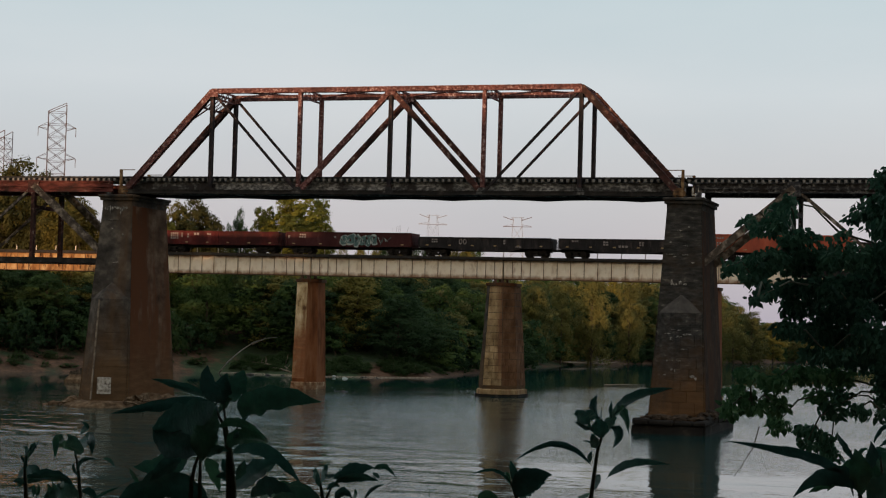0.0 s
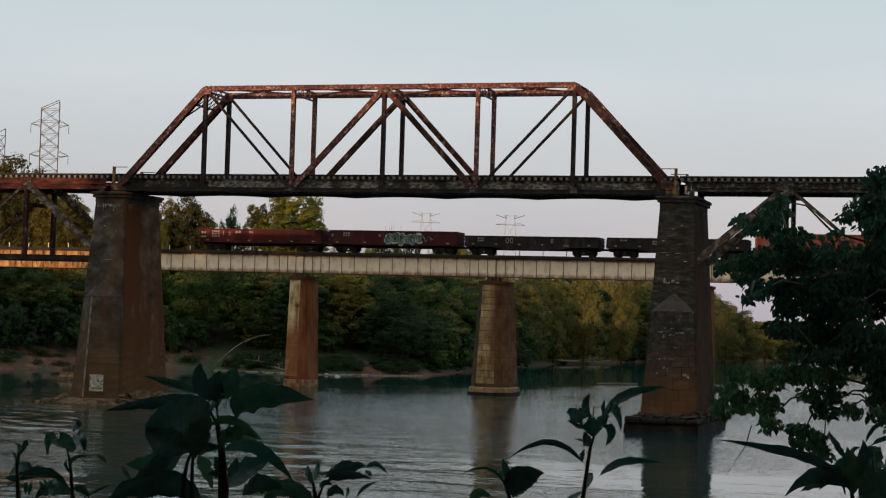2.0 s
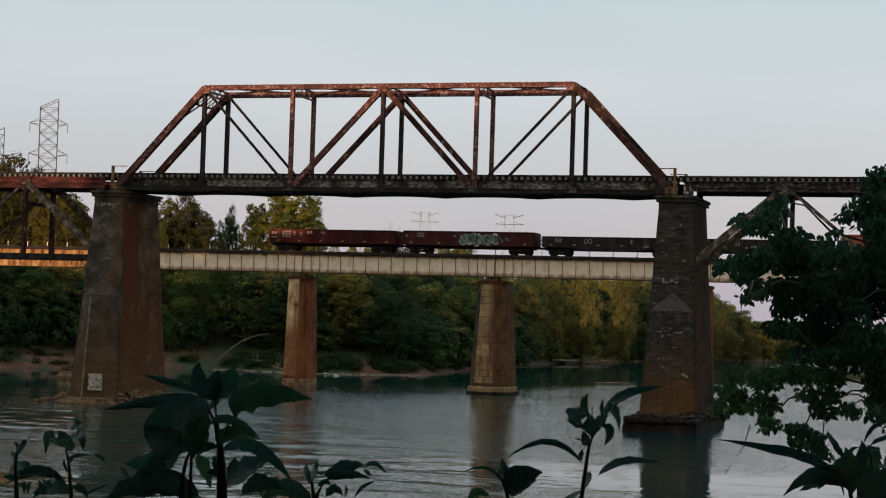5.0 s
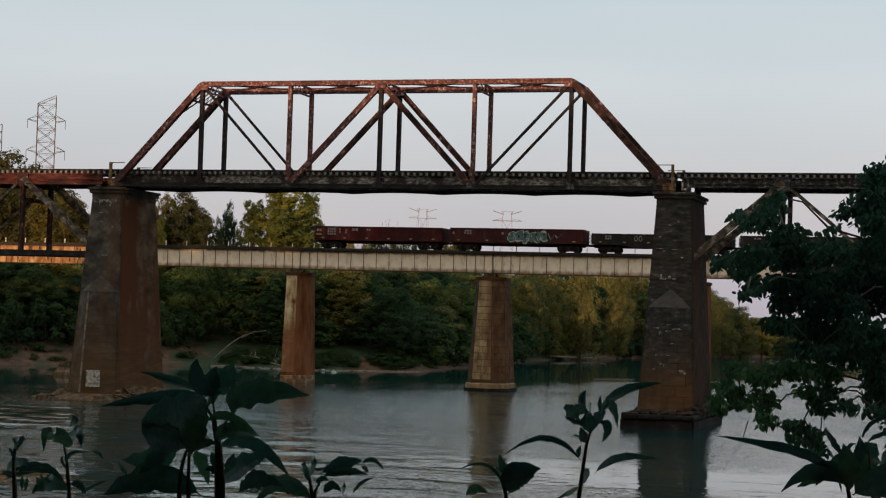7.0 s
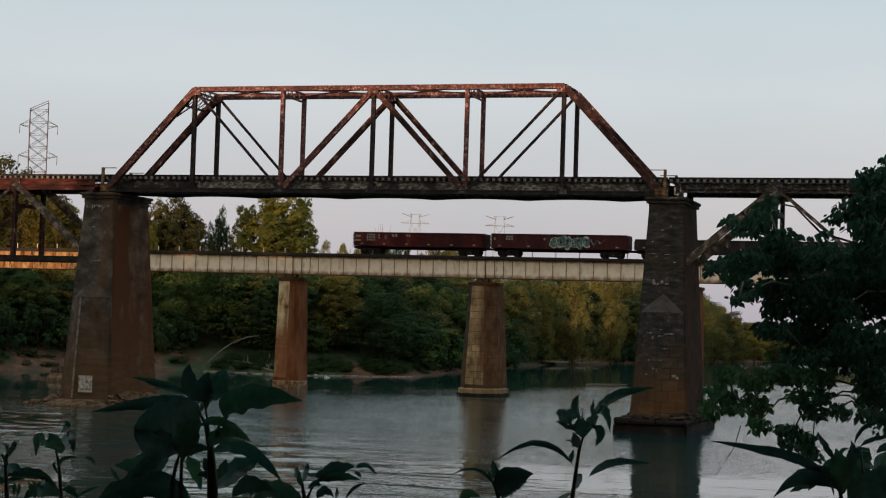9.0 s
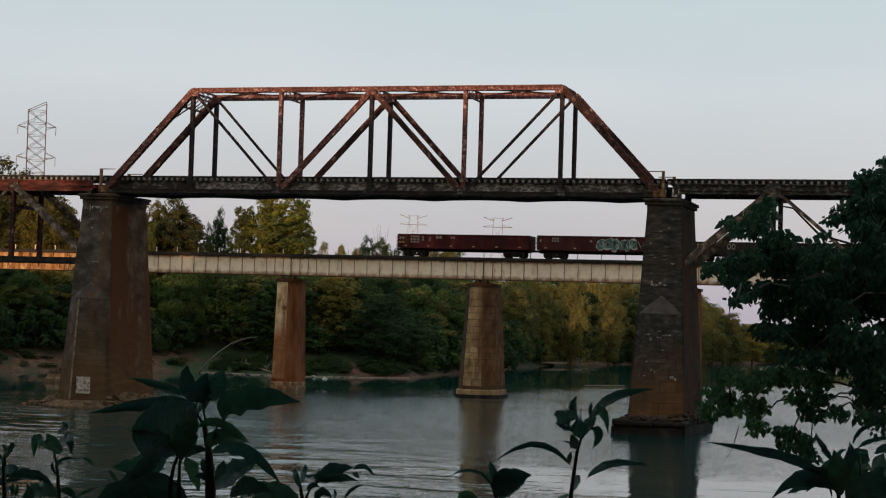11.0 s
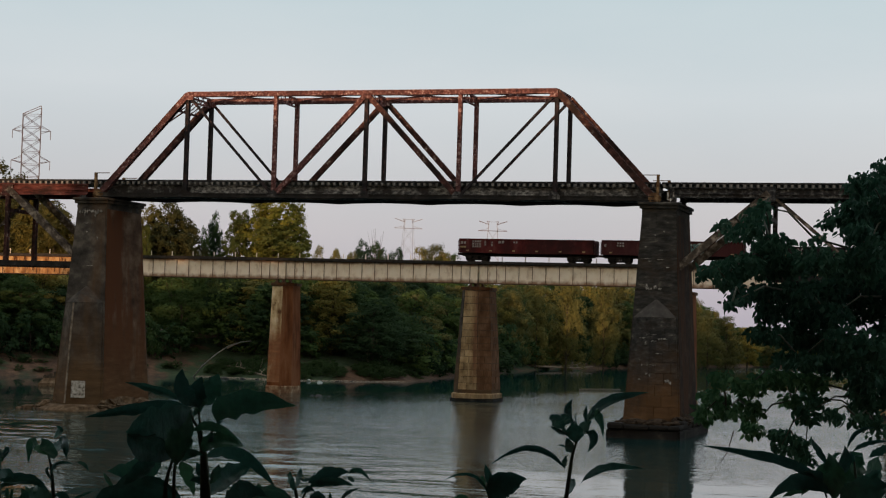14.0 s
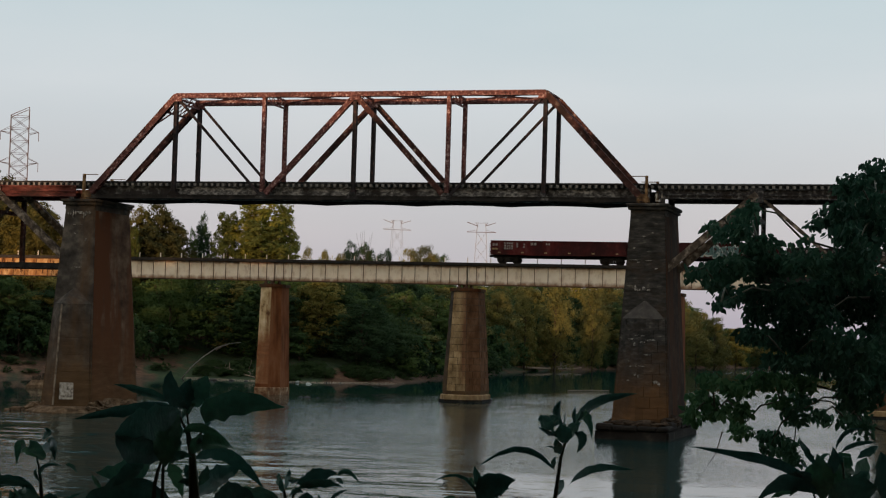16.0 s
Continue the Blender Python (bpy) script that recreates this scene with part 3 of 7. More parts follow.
# ---------------------------------------------------------------- land and river
LEFT_SHORE = [(-900, 60), (-400, 120), (-220, 172), (-150, 205), (-129, 227), (-114, 254), (-98, 251), (-84, 264), (-88, 310), (-93, 395), (-80, 460), (-62, 530), (-20, 640), (80, 760), (400, 900)]
RIGHT_SHORE = [(-900, -150), (-400, -60), (-150, -12), (-60, 5), (-20, 16), (10, 40), (18, 110), (20, 250), (24, 400), (70, 520), (180, 640), (500, 760)]
RIVER = LEFT_SHORE + RIGHT_SHORE[::-1]


def shore_distance(x, y):
    """Metres from the shoreline, positive on land."""
    best = np.full(x.shape, 1e9)
    inside = np.zeros(x.shape, bool)
    for line in (LEFT_SHORE, RIGHT_SHORE):
        for (ax, ay), (bx, by) in zip(line, line[1:]):
            dx, dy = bx - ax, by - ay
            t = np.clip(((x - ax) * dx + (y - ay) * dy) / (dx * dx + dy * dy), 0, 1)
            best = np.minimum(best, np.hypot(x - ax - t * dx, y - ay - t * dy))
    for (ax, ay), (bx, by) in zip(RIVER, RIVER[1:] + RIVER[:1]):
        cross = ((ay > y) != (by > y)) & (x < (bx - ax) * (y - ay) / (by - ay + 1e-9) + ax)
        inside ^= cross
    return np.where(inside, -best, best)


def land_height(x, y):
    x, y = np.asarray(x, float), np.asarray(y, float)
    d = shore_distance(x, y)
    d = d + (0.5 * np.sin(x * 0.21 + 1.3 * np.sin(y * 0.17)) + 0.35 * np.sin(y * 0.33 + x * 0.11)) * np.clip(0.25 + np.abs(d) / 8, 0, 2.2)
    s = np.clip(d / 26, 0, 1)
    h = 6.3 * (1.6 * s - 0.6 * s * s) + 0.25 * np.sin(x * 0.6) * np.sin(y * 0.5) * s
    h = np.where(d < 0, np.maximum(-3, d * 0.3), h)
    near = np.hypot(x, y + 2)
    slope = 6.64 - 0.25 * np.maximum(0, near - 2.5)
    h = np.where((near < 30) & (y > -3), np.minimum(h, np.maximum(slope, 0.4)), h)
    return np.where((near < 14) & (y <= -3), 6.64, h)


def stretch_axis(lo, a, b, hi, step):
    inner = np.arange(a, b, step)
    left = a - np.geomspace(step, a - lo, 26)
    right = b + np.geomspace(step, hi - b, 26)
    return np.concatenate([left[::-1], inner, right])


def ripples(x, y):
    """Short wind waves on the current, in patches, dying out in the lee of the far bank and at the edges of the sheet."""
    rng = np.random.default_rng(3)
    z = np.zeros(x.shape)
    wind = np.zeros(x.shape)
    for k in range(7):
        a, b, c = rng.uniform(-0.05, 0.05), rng.uniform(0.03, 0.12), rng.uniform(0, 6.28)
        wind += np.sin(a * x + b * y + c + 1.2 * np.sin(0.06 * x + 0.04 * y + k))
    current = 1 / (1 + np.exp((x + 0.36 * y) / 7))
    wind = (0.3 + 0.7 / (1 + np.exp(-2.0 * (wind - 0.4)))) * (0.045 + 0.3 * current) * (1 - 0.45 / (1 + np.exp((x + 0.47 * y) / 4)))
    for k in range(18):
        length = 1.7 * 1.1 ** k
        t = rng.normal() * 0.95
        u = (math.sin(t) * x + math.cos(t) * y) * 2 * math.pi / length
        z += SLOPE * (1 + (1.1 - 0.06 * k) * current) * length / (2 * math.pi) * np.sin(u + rng.uniform(0, 6.28) + 1.3 * np.sin(0.23 * x + 0.11 * y * (1 + 0.1 * k) + k))
    sheltered = 380 - 72 / (1 + np.exp((x + 0.53 * y) / 4))
    lee = np.clip((sheltered - (y - 2 * x) - 9 * np.sin(0.3 * y + 0.11 * x) - 6 * np.sin(0.9 * y)) / 40, 0.02, 1)
    edge = np.clip((x + 124) / 6, 0, 1) * np.clip((27 - x) / 5, 0, 1) * np.clip((y - 23) / 4, 0, 1) * np.clip((230 - y) / 8, 0, 1)
    return z * wind * lee * edge


SLOPE = 0.045


def build_land():
    xs = stretch_axis(-3500, -240, 40, 3500, 1.5)
    ys = stretch_axis(-3500, -30, 480, 3500, 2.0)
    gx, gy = np.meshgrid(xs, ys)
    gz = land_height(gx, gy)
    verts = np.stack([gx, gy, gz], -1).reshape(-1, 3).tolist()
    w = len(xs)
    faces = [(j * w + i, j * w + i + 1, (j + 1) * w + i + 1, (j + 1) * w + i) for j in range(len(ys) - 1) for i in range(w - 1)]
    ob = part_data("ground", verts, faces, GROUND, smooth=True)
    tagged(ob, "brown soil river banks with patches of rough grass", "ground", kind="structure")
    xs = np.concatenate([[-1600.0], np.arange(-126, 30, 0.9), [1600.0]])
    ys = np.concatenate([[-600.0], np.arange(22, 232, 0.3), [1600.0]])
    gx, gy = np.meshgrid(xs, ys)
    gz = ripples(gx, gy)
    w = len(xs)
    verts = np.stack([gx, gy, gz], -1).reshape(-1, 3).tolist()
    faces = [(j * w + i, j * w + i + 1, (j + 1) * w + i + 1, (j + 1) * w + i) for j in range(len(ys) - 1) for i in range(w - 1)]
    water = part_data("water", verts, faces, WATER, smooth=True)
    return tagged(water, "dark rippled river water reflecting the pale sky", "river", kind="structure")


RIVER_WATER = build_land()

# ---------------------------------------------------------------- near truss bridge
NEAR_Y, FAR_Y = 150.25, 155.45
X0, PANEL = -78.03, 8.59
TOP, PIN = 28.83, 19.68
MID_Y = (NEAR_Y + FAR_Y) / 2


def node_x(i):
    return X0 + i * PANEL


def truss_bridge():
    bridge = thing("truss_bridge", "rusted red steel through truss railway bridge resting on two tall piers", "bridge", at=(node_x(0), MID_Y, 19.0))
    inv = Matrix.Translation((-node_x(0), -MID_Y, -19.0))

    def add(name, bm, mat, label=""):
        bm.transform(inv)
        return part(name, bm, mat, bridge, label)

    for y in (NEAR_Y, FAR_Y):
        for a, b in ((1, 3), (3, 5)):
            bm = bmesh.new()
            xa, xb = node_x(a) + (0.0 if a == 1 else 0.005), node_x(b) - (0.0 if b == 5 else 0.005)
            channel_beam(bm, (xa, y, TOP + 0.03), (xb, y, TOP + 0.03), 0.5, 0.42 if y == NEAR_Y else 0.5, lace=0.7)
            box(bm, xa, xb, y - 0.28, y + 0.28, TOP + 0.235, TOP + 0.26)
            add("top_chord", bm, RUST)
        for a, b in ((0, 1), (6, 5)):
            bm = bmesh.new()
            channel_beam(bm, (node_x(a), y, PIN), (node_x(b), y, TOP), 0.48, 0.54, lace=0.7)
            # The near left post is redder, the other three darker.
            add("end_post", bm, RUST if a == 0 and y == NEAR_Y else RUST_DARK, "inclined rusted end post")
        for i in range(1, 6):
            bm = bmesh.new()
            channel_beam(bm, (node_x(i), y, PIN), (node_x(i), y, TOP - 0.16), 0.33, 0.33, lace=0.6)
            # Second and fourth verticals are red, the others near black.
            add("vertical", bm, RUST if i in (2, 4) else RUST_BLACK)
        for a, b in ((2, 3), (4, 3)):
            bm = bmesh.new()
            channel_beam(bm, (node_x(a), y, PIN), (node_x(b), y, TOP - 0.06), 0.36, 0.45, lace=0.7)
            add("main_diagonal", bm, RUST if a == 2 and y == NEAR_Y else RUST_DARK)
        for a, b in ((2, 1), (4, 5)):
            bm = bmesh.new()
            for s in (-0.12, 0.12):
                bar(bm, (node_x(a), y + s, PIN), (node_x(b), y + s, TOP - 0.06), 0.05, 0.2)
            add("eyebar_diagonal", bm, RUST_BLACK, "slender eyebar diagonal")
        for i in range(6):
            bm = bmesh.new()
            sag = 0.14
            box(bm, node_x(i), node_x(i + 1), y - 0.26, y - 0.2, PIN - 0.12, PIN + 0.16)
            box(bm, node_x(i), node_x(i + 1), y + 0.2, y + 0.26, PIN - 0.12, PIN + 0.16)
            box(bm, node_x(i), node_x(i + 1), y - 0.32, y + 0.32, PIN - 0.17, PIN - 0.1)
            box(bm, node_x(i), node_x(i + 1), y - 0.34, y - 0.26, PIN + 0.14, PIN + 0.2)
            ring = [(0.5, 0.0), (2.6, -0.05), (4.3, -sag), (6.0, -0.05), (8.1, 0.0)]
            low = [[bm.verts.new((node_x(i) + a, y + q, PIN - 0.17 + b)) for a, b in ring] for q in (-0.24, 0.24)]
            for k in range(4):
                bm.faces.new((low[0][k], low[0][k + 1], low[1][k + 1], low[1][k]))
            bm.faces.new(low[0]), bm.faces.new(low[1][::-1])
            add("bottom_chord", bm, CHORD, "black riveted bottom chord")
        for i in range(7):
            z = PIN
            for s in (-0.3, 0.27):
                bm = bmesh.new()
                ring = [(0.5, -0.15), (0.5, 0.2), (0.22, 0.5), (-0.22, 0.5), (-0.5, 0.2), (-0.5, -0.15)]
                front = [bm.verts.new((node_x(i) + a, y + s, z + b)) for a, b in ring]
                back = [bm.verts.new((node_x(i) + a, y + s + 0.03, z + b)) for a, b in ring]
                bm.faces.new(front), bm.faces.new(back[::-1])
                for k in range(6):
                    bm.faces.new((front[k], front[k - 1], back[k - 1], back[k]))
                add("gusset_plate", bm, SOOT if 0 < i < 6 else OCHRE)
        for i in (1, 3, 5):
            bm = bmesh.new()
            u, v = (0.1, 0.6) if i == 1 else ((0.6, 0.1) if i == 5 else (0.45, 0.45))
            box(bm, node_x(i) - u, node_x(i) + v, y - 0.31, y - 0.28, TOP - 0.5, TOP + 0.2)
            add("top_gusset", bm, RUST)
        for i in (0, 6):
            bm = bmesh.new()
            box(bm, node_x(i) - 0.5, node_x(i) + 0.5, y - 0.4, y + 0.4, 19.34, 19.44)
            box(bm, node_x(i) - 0.35, node_x(i) - 0.27, y - 0.35, y + 0.35, 19.44, PIN)
            box(bm, node_x(i) + 0.27, node_x(i) + 0.35, y - 0.35, y + 0.35, 19.44, PIN)
            box(bm, node_x(i) - 0.27, node_x(i) + 0.27, y - 0.06, y + 0.06, 19.44, PIN)
            add("bearing_shoe", bm, OCHRE, "ochre rusted cast bearing shoe")
    for i in range(1, 6):
        bm = bmesh.new()
        for z in (TOP + 0.2, TOP - 0.55):
            bar(bm, (node_x(i), NEAR_Y + 0.28, z), (node_x(i), FAR_Y - 0.28, z), 0.16, 0.14, side=(1, 0, 0))
        k = 8
        for j in range(k):
            ya, yb = NEAR_Y + 0.3 + j * 4.6 / k, NEAR_Y + 0.3 + (j + 1) * 4.6 / k
            za, zb = (TOP + 0.2, TOP - 0.55) if j % 2 else (TOP - 0.55, TOP + 0.2)
            bar(bm, (node_x(i), ya, za), (node_x(i), yb, zb), 0.06, 0.06, side=(1, 0, 0))
        add("top_strut", bm, RUST, "latticed cross strut")
    for i in range(1, 5):
        for a, b in ((NEAR_Y, FAR_Y), (FAR_Y, NEAR_Y)):
            bm = bmesh.new()
            for s in (-0.2, 0.2):
                bar(bm, (node_x(i) + s, a, TOP + 0.06), (node_x(i + 1) + s, b, TOP + 0.06), 0.1, 0.07, side=(0, 0, 1))
            for j in range(22):
                f, g = (j + 0.1) / 22, (j + 0.9) / 22
                s = 0.2 if j % 2 else -0.2
                bar(bm, (node_x(i) + PANEL * f + s, a + (b - a) * f, TOP + 0.02), (node_x(i) + PANEL * g - s, a + (b - a) * g, TOP + 0.02), 0.03, 0.06, side=(0, 0, 1))
            add("lateral_brace", bm, RUST)
    for i, j in ((1, 0), (5, 6)):
        bm = bmesh.new()
        dx = (node_x(j) - node_x(i)) / 9.15

        def at(y, down):
            return (node_x(i) + dx * down, y, TOP - down)
        bar(bm, at(NEAR_Y + 0.28, 0.15), at(FAR_Y - 0.28, 0.15), 0.16, 0.16, side=(1, 0, 0))
        bar(bm, at(NEAR_Y + 0.28, 1.35), at(FAR_Y - 0.28, 1.35), 0.16, 0.16, side=(1, 0, 0))
        for q in range(6):
            ya, yb = NEAR_Y + 0.3 + q * 4.6 / 6, NEAR_Y + 0.3 + (q + 1) * 4.6 / 6
            bar(bm, at(ya, 0.15), at(yb, 1.35), 0.05, 0.07, side=(1, 0, 0))
            bar(bm, at(ya, 1.35), at(yb, 0.15), 0.05, 0.07, side=(1, 0, 0))
        for y, s in ((NEAR_Y + 0.25, 1), (FAR_Y - 0.25, -1)):
            bar(bm, at(y, 2.9), at(y + s * 1.5, 1.35), 0.08, 0.12, side=(1, 0, 0))
        add("portal_bracing", bm, RUST, "lattice portal bracing")
    for i in range(7):
        bm = bmesh.new()
        box(bm, node_x(i) - 0.02, node_x(i) + 0.02, NEAR_Y + 0.3, FAR_Y - 0.3, PIN - 0.06, PIN + 0.75)
        for z in (PIN - 0.1, PIN + 0.73):
            box(bm, node_x(i) - 0.2, node_x(i) + 0.2, NEAR_Y + 0.3, FAR_Y - 0.3, z, z + 0.05)
        add("floor_beam", bm, SOOT)
    for y in (NEAR_Y + 0.95, FAR_Y - 0.95):
        bm = bmesh.new()
        a, b = node_x(0) - 0.4, node_x(6) + 0.4
        z0, z1, w, t = PIN + 0.02, 20.7, 0.15, 0.06
        prof = [(-w, z0), (w, z0), (w, z0 + t), (0.02, z0 + t), (0.02, z1 - t), (w, z1 - t), (w, z1), (-w, z1), (-w, z1 - t), (-0.02, z1 - t), (-0.02, z0 + t), (-w, z0 + t)]
        loft(bm, [[(x, y + u, z) for u, z in prof] for x in (a, b)])
        add("stringer", bm, GREYFLAKE, "grey flaking floor stringer")
    for x, s in ((node_x(0), -1), (node_x(6), 1)):
        for y in (NEAR_Y - 0.2, FAR_Y + 0.2):
            bm = bmesh.new()
            bar(bm, (x + s * 0.35, y, 21.68), (x - s * 1.1, y, 21.68), 0.07, 0.07)
            bar(bm, (x + s * 0.3, y, 19.6), (x + s * 0.3, y, 21.72), 0.25, 0.22, side=(0, 1, 0))
            add("end_railing", bm, OCHRE, "short rusted end railing")
    for z0, z1, x0, x1 in ((19.55, 20.2, -25.35, -25.2), (19.55, 19.68, -25.2, -24.95), (19.85, 20.2, -24.85, -24.75)):
        bm = bmesh.new()
        box(bm, x0, x1, NEAR_Y - 0.6, NEAR_Y - 0.58, z0, z1)
        box(bm, x0 + 0.02, x1 - 0.02, NEAR_Y - 0.585, NEAR_Y - 0.2, z0 + 0.02, z0 + 0.06)
        add("pale_plate", bm, PATCH, "small pale painted plate")
    return bridge


def track_on_bridge(x_from, x_to, y_mid, name, label, parent=None):
    """Open-deck track: rails and guard timbers as parts of one track, sleepers one by one."""
    track = thing(name, label, "railway track", at=((x_from + x_to) / 2, y_mid, 20.7))
    cx = (x_from + x_to) / 2
    half = (x_to - x_from) / 2
    bm = bmesh.new()
    box(bm, -0.115, 0.115, -2.2, 2.2, 0, 0.26, 0.012)
    first = part("sleeper", bm, TIMBER, track)
    n = int((x_to - x_from) / 0.56)
    for k in range(n):
        m = Matrix.Translation((-half + 0.2 + k * 0.56, 0.04 * math.sin(k * 2.3), 0))
        if k == 0:
            first.matrix_basis = m
        else:
            share("sleeper", first, track, m)
    for s in (-1, 1):
        bm = bmesh.new()
        box(bm, -half, half, s * 0.75 - 0.07, s * 0.75 + 0.07, 0.262, 0.29)
        box(bm, -half, half, s * 0.75 - 0.015, s * 0.75 + 0.015, 0.29, 0.39)
        box(bm, -half, half, s * 0.75 - 0.036, s * 0.75 + 0.036, 0.39, 0.43)
        part("rail", bm, RAILSTEEL, track)
        bm = bmesh.new()
        box(bm, -half, half, s * 2.0 - 0.1, s * 2.0 + 0.1, 0.262, 0.44)
        part("guard_timber", bm, CHORD, track)
        # Unseen dark boards, added so that no sky shows between the sleepers.
        bm = bmesh.new()
        box(bm, -half, half, min(s * 0.95, s * 1.85), max(s * 0.95, s * 1.85), 0.262, 0.3, 0.008)
        part("walk_plank", bm, CHORD, track)
    bm = bmesh.new()
    box(bm, -half, half, -0.6, 0.6, 0.262, 0.3, 0.008)
    part("walk_plank", bm, CHORD, track)


def deck_span(name, x_end, sign, panels, steel, label):
    """Deck truss that starts at a pier (x_end) and runs in the direction of sign."""
    span = thing(name, label, "bridge", group="approach spans", at=(x_end, MID_Y, 13.2))
    inv = Matrix.Translation((-x_end, -MID_Y, -13.2))
    low, high, pan = 13.25, 20.25, 8.2

    def add(n, bm, mat, lab=""):
        bm.transform(inv)
        return part(n, bm, mat, span, lab)

    def nx(i):
        return x_end + sign * i * pan
    for y in (NEAR_Y, FAR_Y):
        bm = bmesh.new()
        a, b = sorted((x_end, nx(panels)))
        foot = 19.62 if sign < 0 else 19.8
        box(bm, a, b, y - 0.03, y + 0.03, foot + 0.02, 20.6)
        box(bm, a, b, y - 0.25, y + 0.25, foot, foot + 0.08)
        box(bm, a, b, y - 0.25, y + 0.25, 20.58, 20.66)
        box(bm, a, b, y - 0.16, y + 0.16, 20.1, 20.22)
        add("top_chord", bm, DEEP_RED if sign < 0 else steel)
        for i in range(1, panels):
            bm = bmesh.new()
            channel_beam(bm, (nx(i), y, low), (nx(i), y, high), 0.34, 0.36, lace=0.6)
            add("vertical", bm, steel)
        for i in range(panels):
            bm = bmesh.new()
            up = i % 2 == 0
            p, q = ((nx(i), y, low + 0.1), (nx(i + 1), y, high)) if up else ((nx(i), y, high), (nx(i + 1), y, low))
            if i == 0:
                channel_beam(bm, (x_end + sign * 0.6, y, low + 0.5), q, 0.5, 0.58, lace=0.6)
            else:
                bar(bm, p, q, 0.2, 0.24)
            add("end_post" if i == 0 else "diagonal", bm, TAN_STEEL)
        bm = bmesh.new()
        a, b = sorted((x_end + sign * (0.4 if sign < 0 else 7.6), nx(panels)))
        box(bm, a, b, y - 0.22, y - 0.16, low - 0.22, low + 0.2)
        box(bm, a, b, y + 0.16, y + 0.22, low - 0.22, low + 0.2)
        box(bm, a, b, y - 0.25, y + 0.25, low + 0.2, low + 0.24)
        add("bottom_chord", bm, CHORD)
        bm = bmesh.new()
        box(bm, nx(1) - 0.55, nx(1) + 0.55, y - 0.24, y - 0.2, 19.5, 20.75)
        box(bm, nx(1) - 0.55, nx(1) + 0.55, y + 0.2, y + 0.24, 19.5, 20.75)
        add("gusset_plate", bm, steel)
    for y in (NEAR_Y, FAR_Y):
        bm = bmesh.new()
        a, b = sorted((x_end + sign * 0.02, x_end + sign * 0.62))
        box(bm, a, b, y - 0.3, y + 0.3, 19.34, 19.42)
        box(bm, a + 0.08, b - 0.08, y - 0.22, y + 0.22, 19.42, 19.62 if sign < 0 else 19.8)
        add("bearing_block", bm, SOOT)
    for i in range(1, panels):
        for z, h in ((18.2, 0.35), (low, 0.3)):
            bm = bmesh.new()
            bar(bm, (nx(i), NEAR_Y, z), (nx(i), FAR_Y, z), 0.3, h, side=(1, 0, 0))
            add("cross_strut", bm, steel)
        for a, b in ((NEAR_Y, FAR_Y), (FAR_Y, NEAR_Y)) if sign > 0 else ():
            bm = bmesh.new()
            bar(bm, (nx(i), a, 18.0), (nx(i), b, low + 0.1), 0.14, 0.14, side=(1, 0, 0))
            add("sway_brace", bm, steel)
    return span


truss_bridge()
track_on_bridge(X0 - 0.4, node_x(6) + 0.4, MID_Y, "truss_track", "weathered timber sleepers and rails on the truss bridge")
deck_span("deck_truss_span", X0 - 1.2, -1, 4, RUST_DARK, "rusted red steel deck truss approach span")
deck_span("deck_truss_span", node_x(6) + 1.3, 1, 4, SOOT, "blackened steel deck truss approach span")
track_on_bridge(X0 - 34, X0 - 0.5, MID_Y, "approach_track", "weathered timber sleepers and rails on the deck truss")
track_on_bridge(node_x(6) + 0.5, node_x(6) + 34, MID_Y, "approach_track", "weathered timber sleepers and rails on the deck truss")


# ---------------------------------------------------------------- piers
def ring_at(cx, half, y0, y1, z):
    return [(cx - half, y0, z), (cx + half, y0, z), (cx + half, y1, z), (cx - half, y1, z)]


def near_pier(cx, top_half, base_half, label, body, foot):
    pier = thing("bridge_pier", label, "bridge pier", group="truss bridge piers", at=(cx, MID_Y, 0))
    inv = Matrix.Translation((-cx, -MID_Y, 0))

    def add(n, bm, mat, lab=""):
        bm.transform(inv)
        return part(n, bm, mat, pier, lab)
    y0, y1 = 149.2, 156.4
    levels = [(-2.5, 1.15), (0.6, 1.0), (6, 0.68), (12, 0.33), (18.35, 0.0), (18.8, -0.02)]
    bm = bmesh.new()
    loft(bm, [ring_at(cx, top_half + (base_half - top_half) * f, y0 - 1.4 * f, y1 + 0.9 * f, z) for z, f in levels])
    bmesh.ops.bevel(bm, geom=[e for e in bm.edges if abs(e.verts[0].co.z - e.verts[1].co.z) > 2], offset=0.12, segments=2, affect="EDGES")
    add("shaft", bm, body)
    bm = bmesh.new()
    box(bm, cx - top_half - 0.18, cx + top_half + 0.18, y0 - 0.2, y1 + 0.2, 18.8, 19.08, 0.04)
    box(bm, cx - top_half - 0.3, cx + top_half + 0.3, y0 - 0.35, y1 + 0.35, 19.08, 19.34, 0.05)
    add("cap", bm, body, "overhanging cap course")
    # pointed cutwater with a sloping roof
    bm = bmesh.new()
    h0, h1 = base_half - 0.15, top_half + (base_half - top_half) * 0.42 - 0.1

    def nose(half, tip, back, z):
        return [(cx - half, back, z), (cx, tip, z), (cx + half, back, z), (cx + half, back + 1.5, z), (cx - half, back + 1.5, z)]
    loft(bm, [nose(h0 + 0.1, 145.2, 147.6, -2.5), nose(h0, 145.5, 147.7, 0.6), nose(h1, 146.5, 148.4, 9.7),
              [(cx - 0.15, 148.9, 11.3), (cx, 148.85, 11.3), (cx + 0.15, 148.9, 11.3), (cx + 0.15, 149.3, 11.3), (cx - 0.15, 149.3, 11.3)]])
    add("cutwater", bm, body, "pointed cutwater with a sloping top")
    foot(add, cx)
    return pier


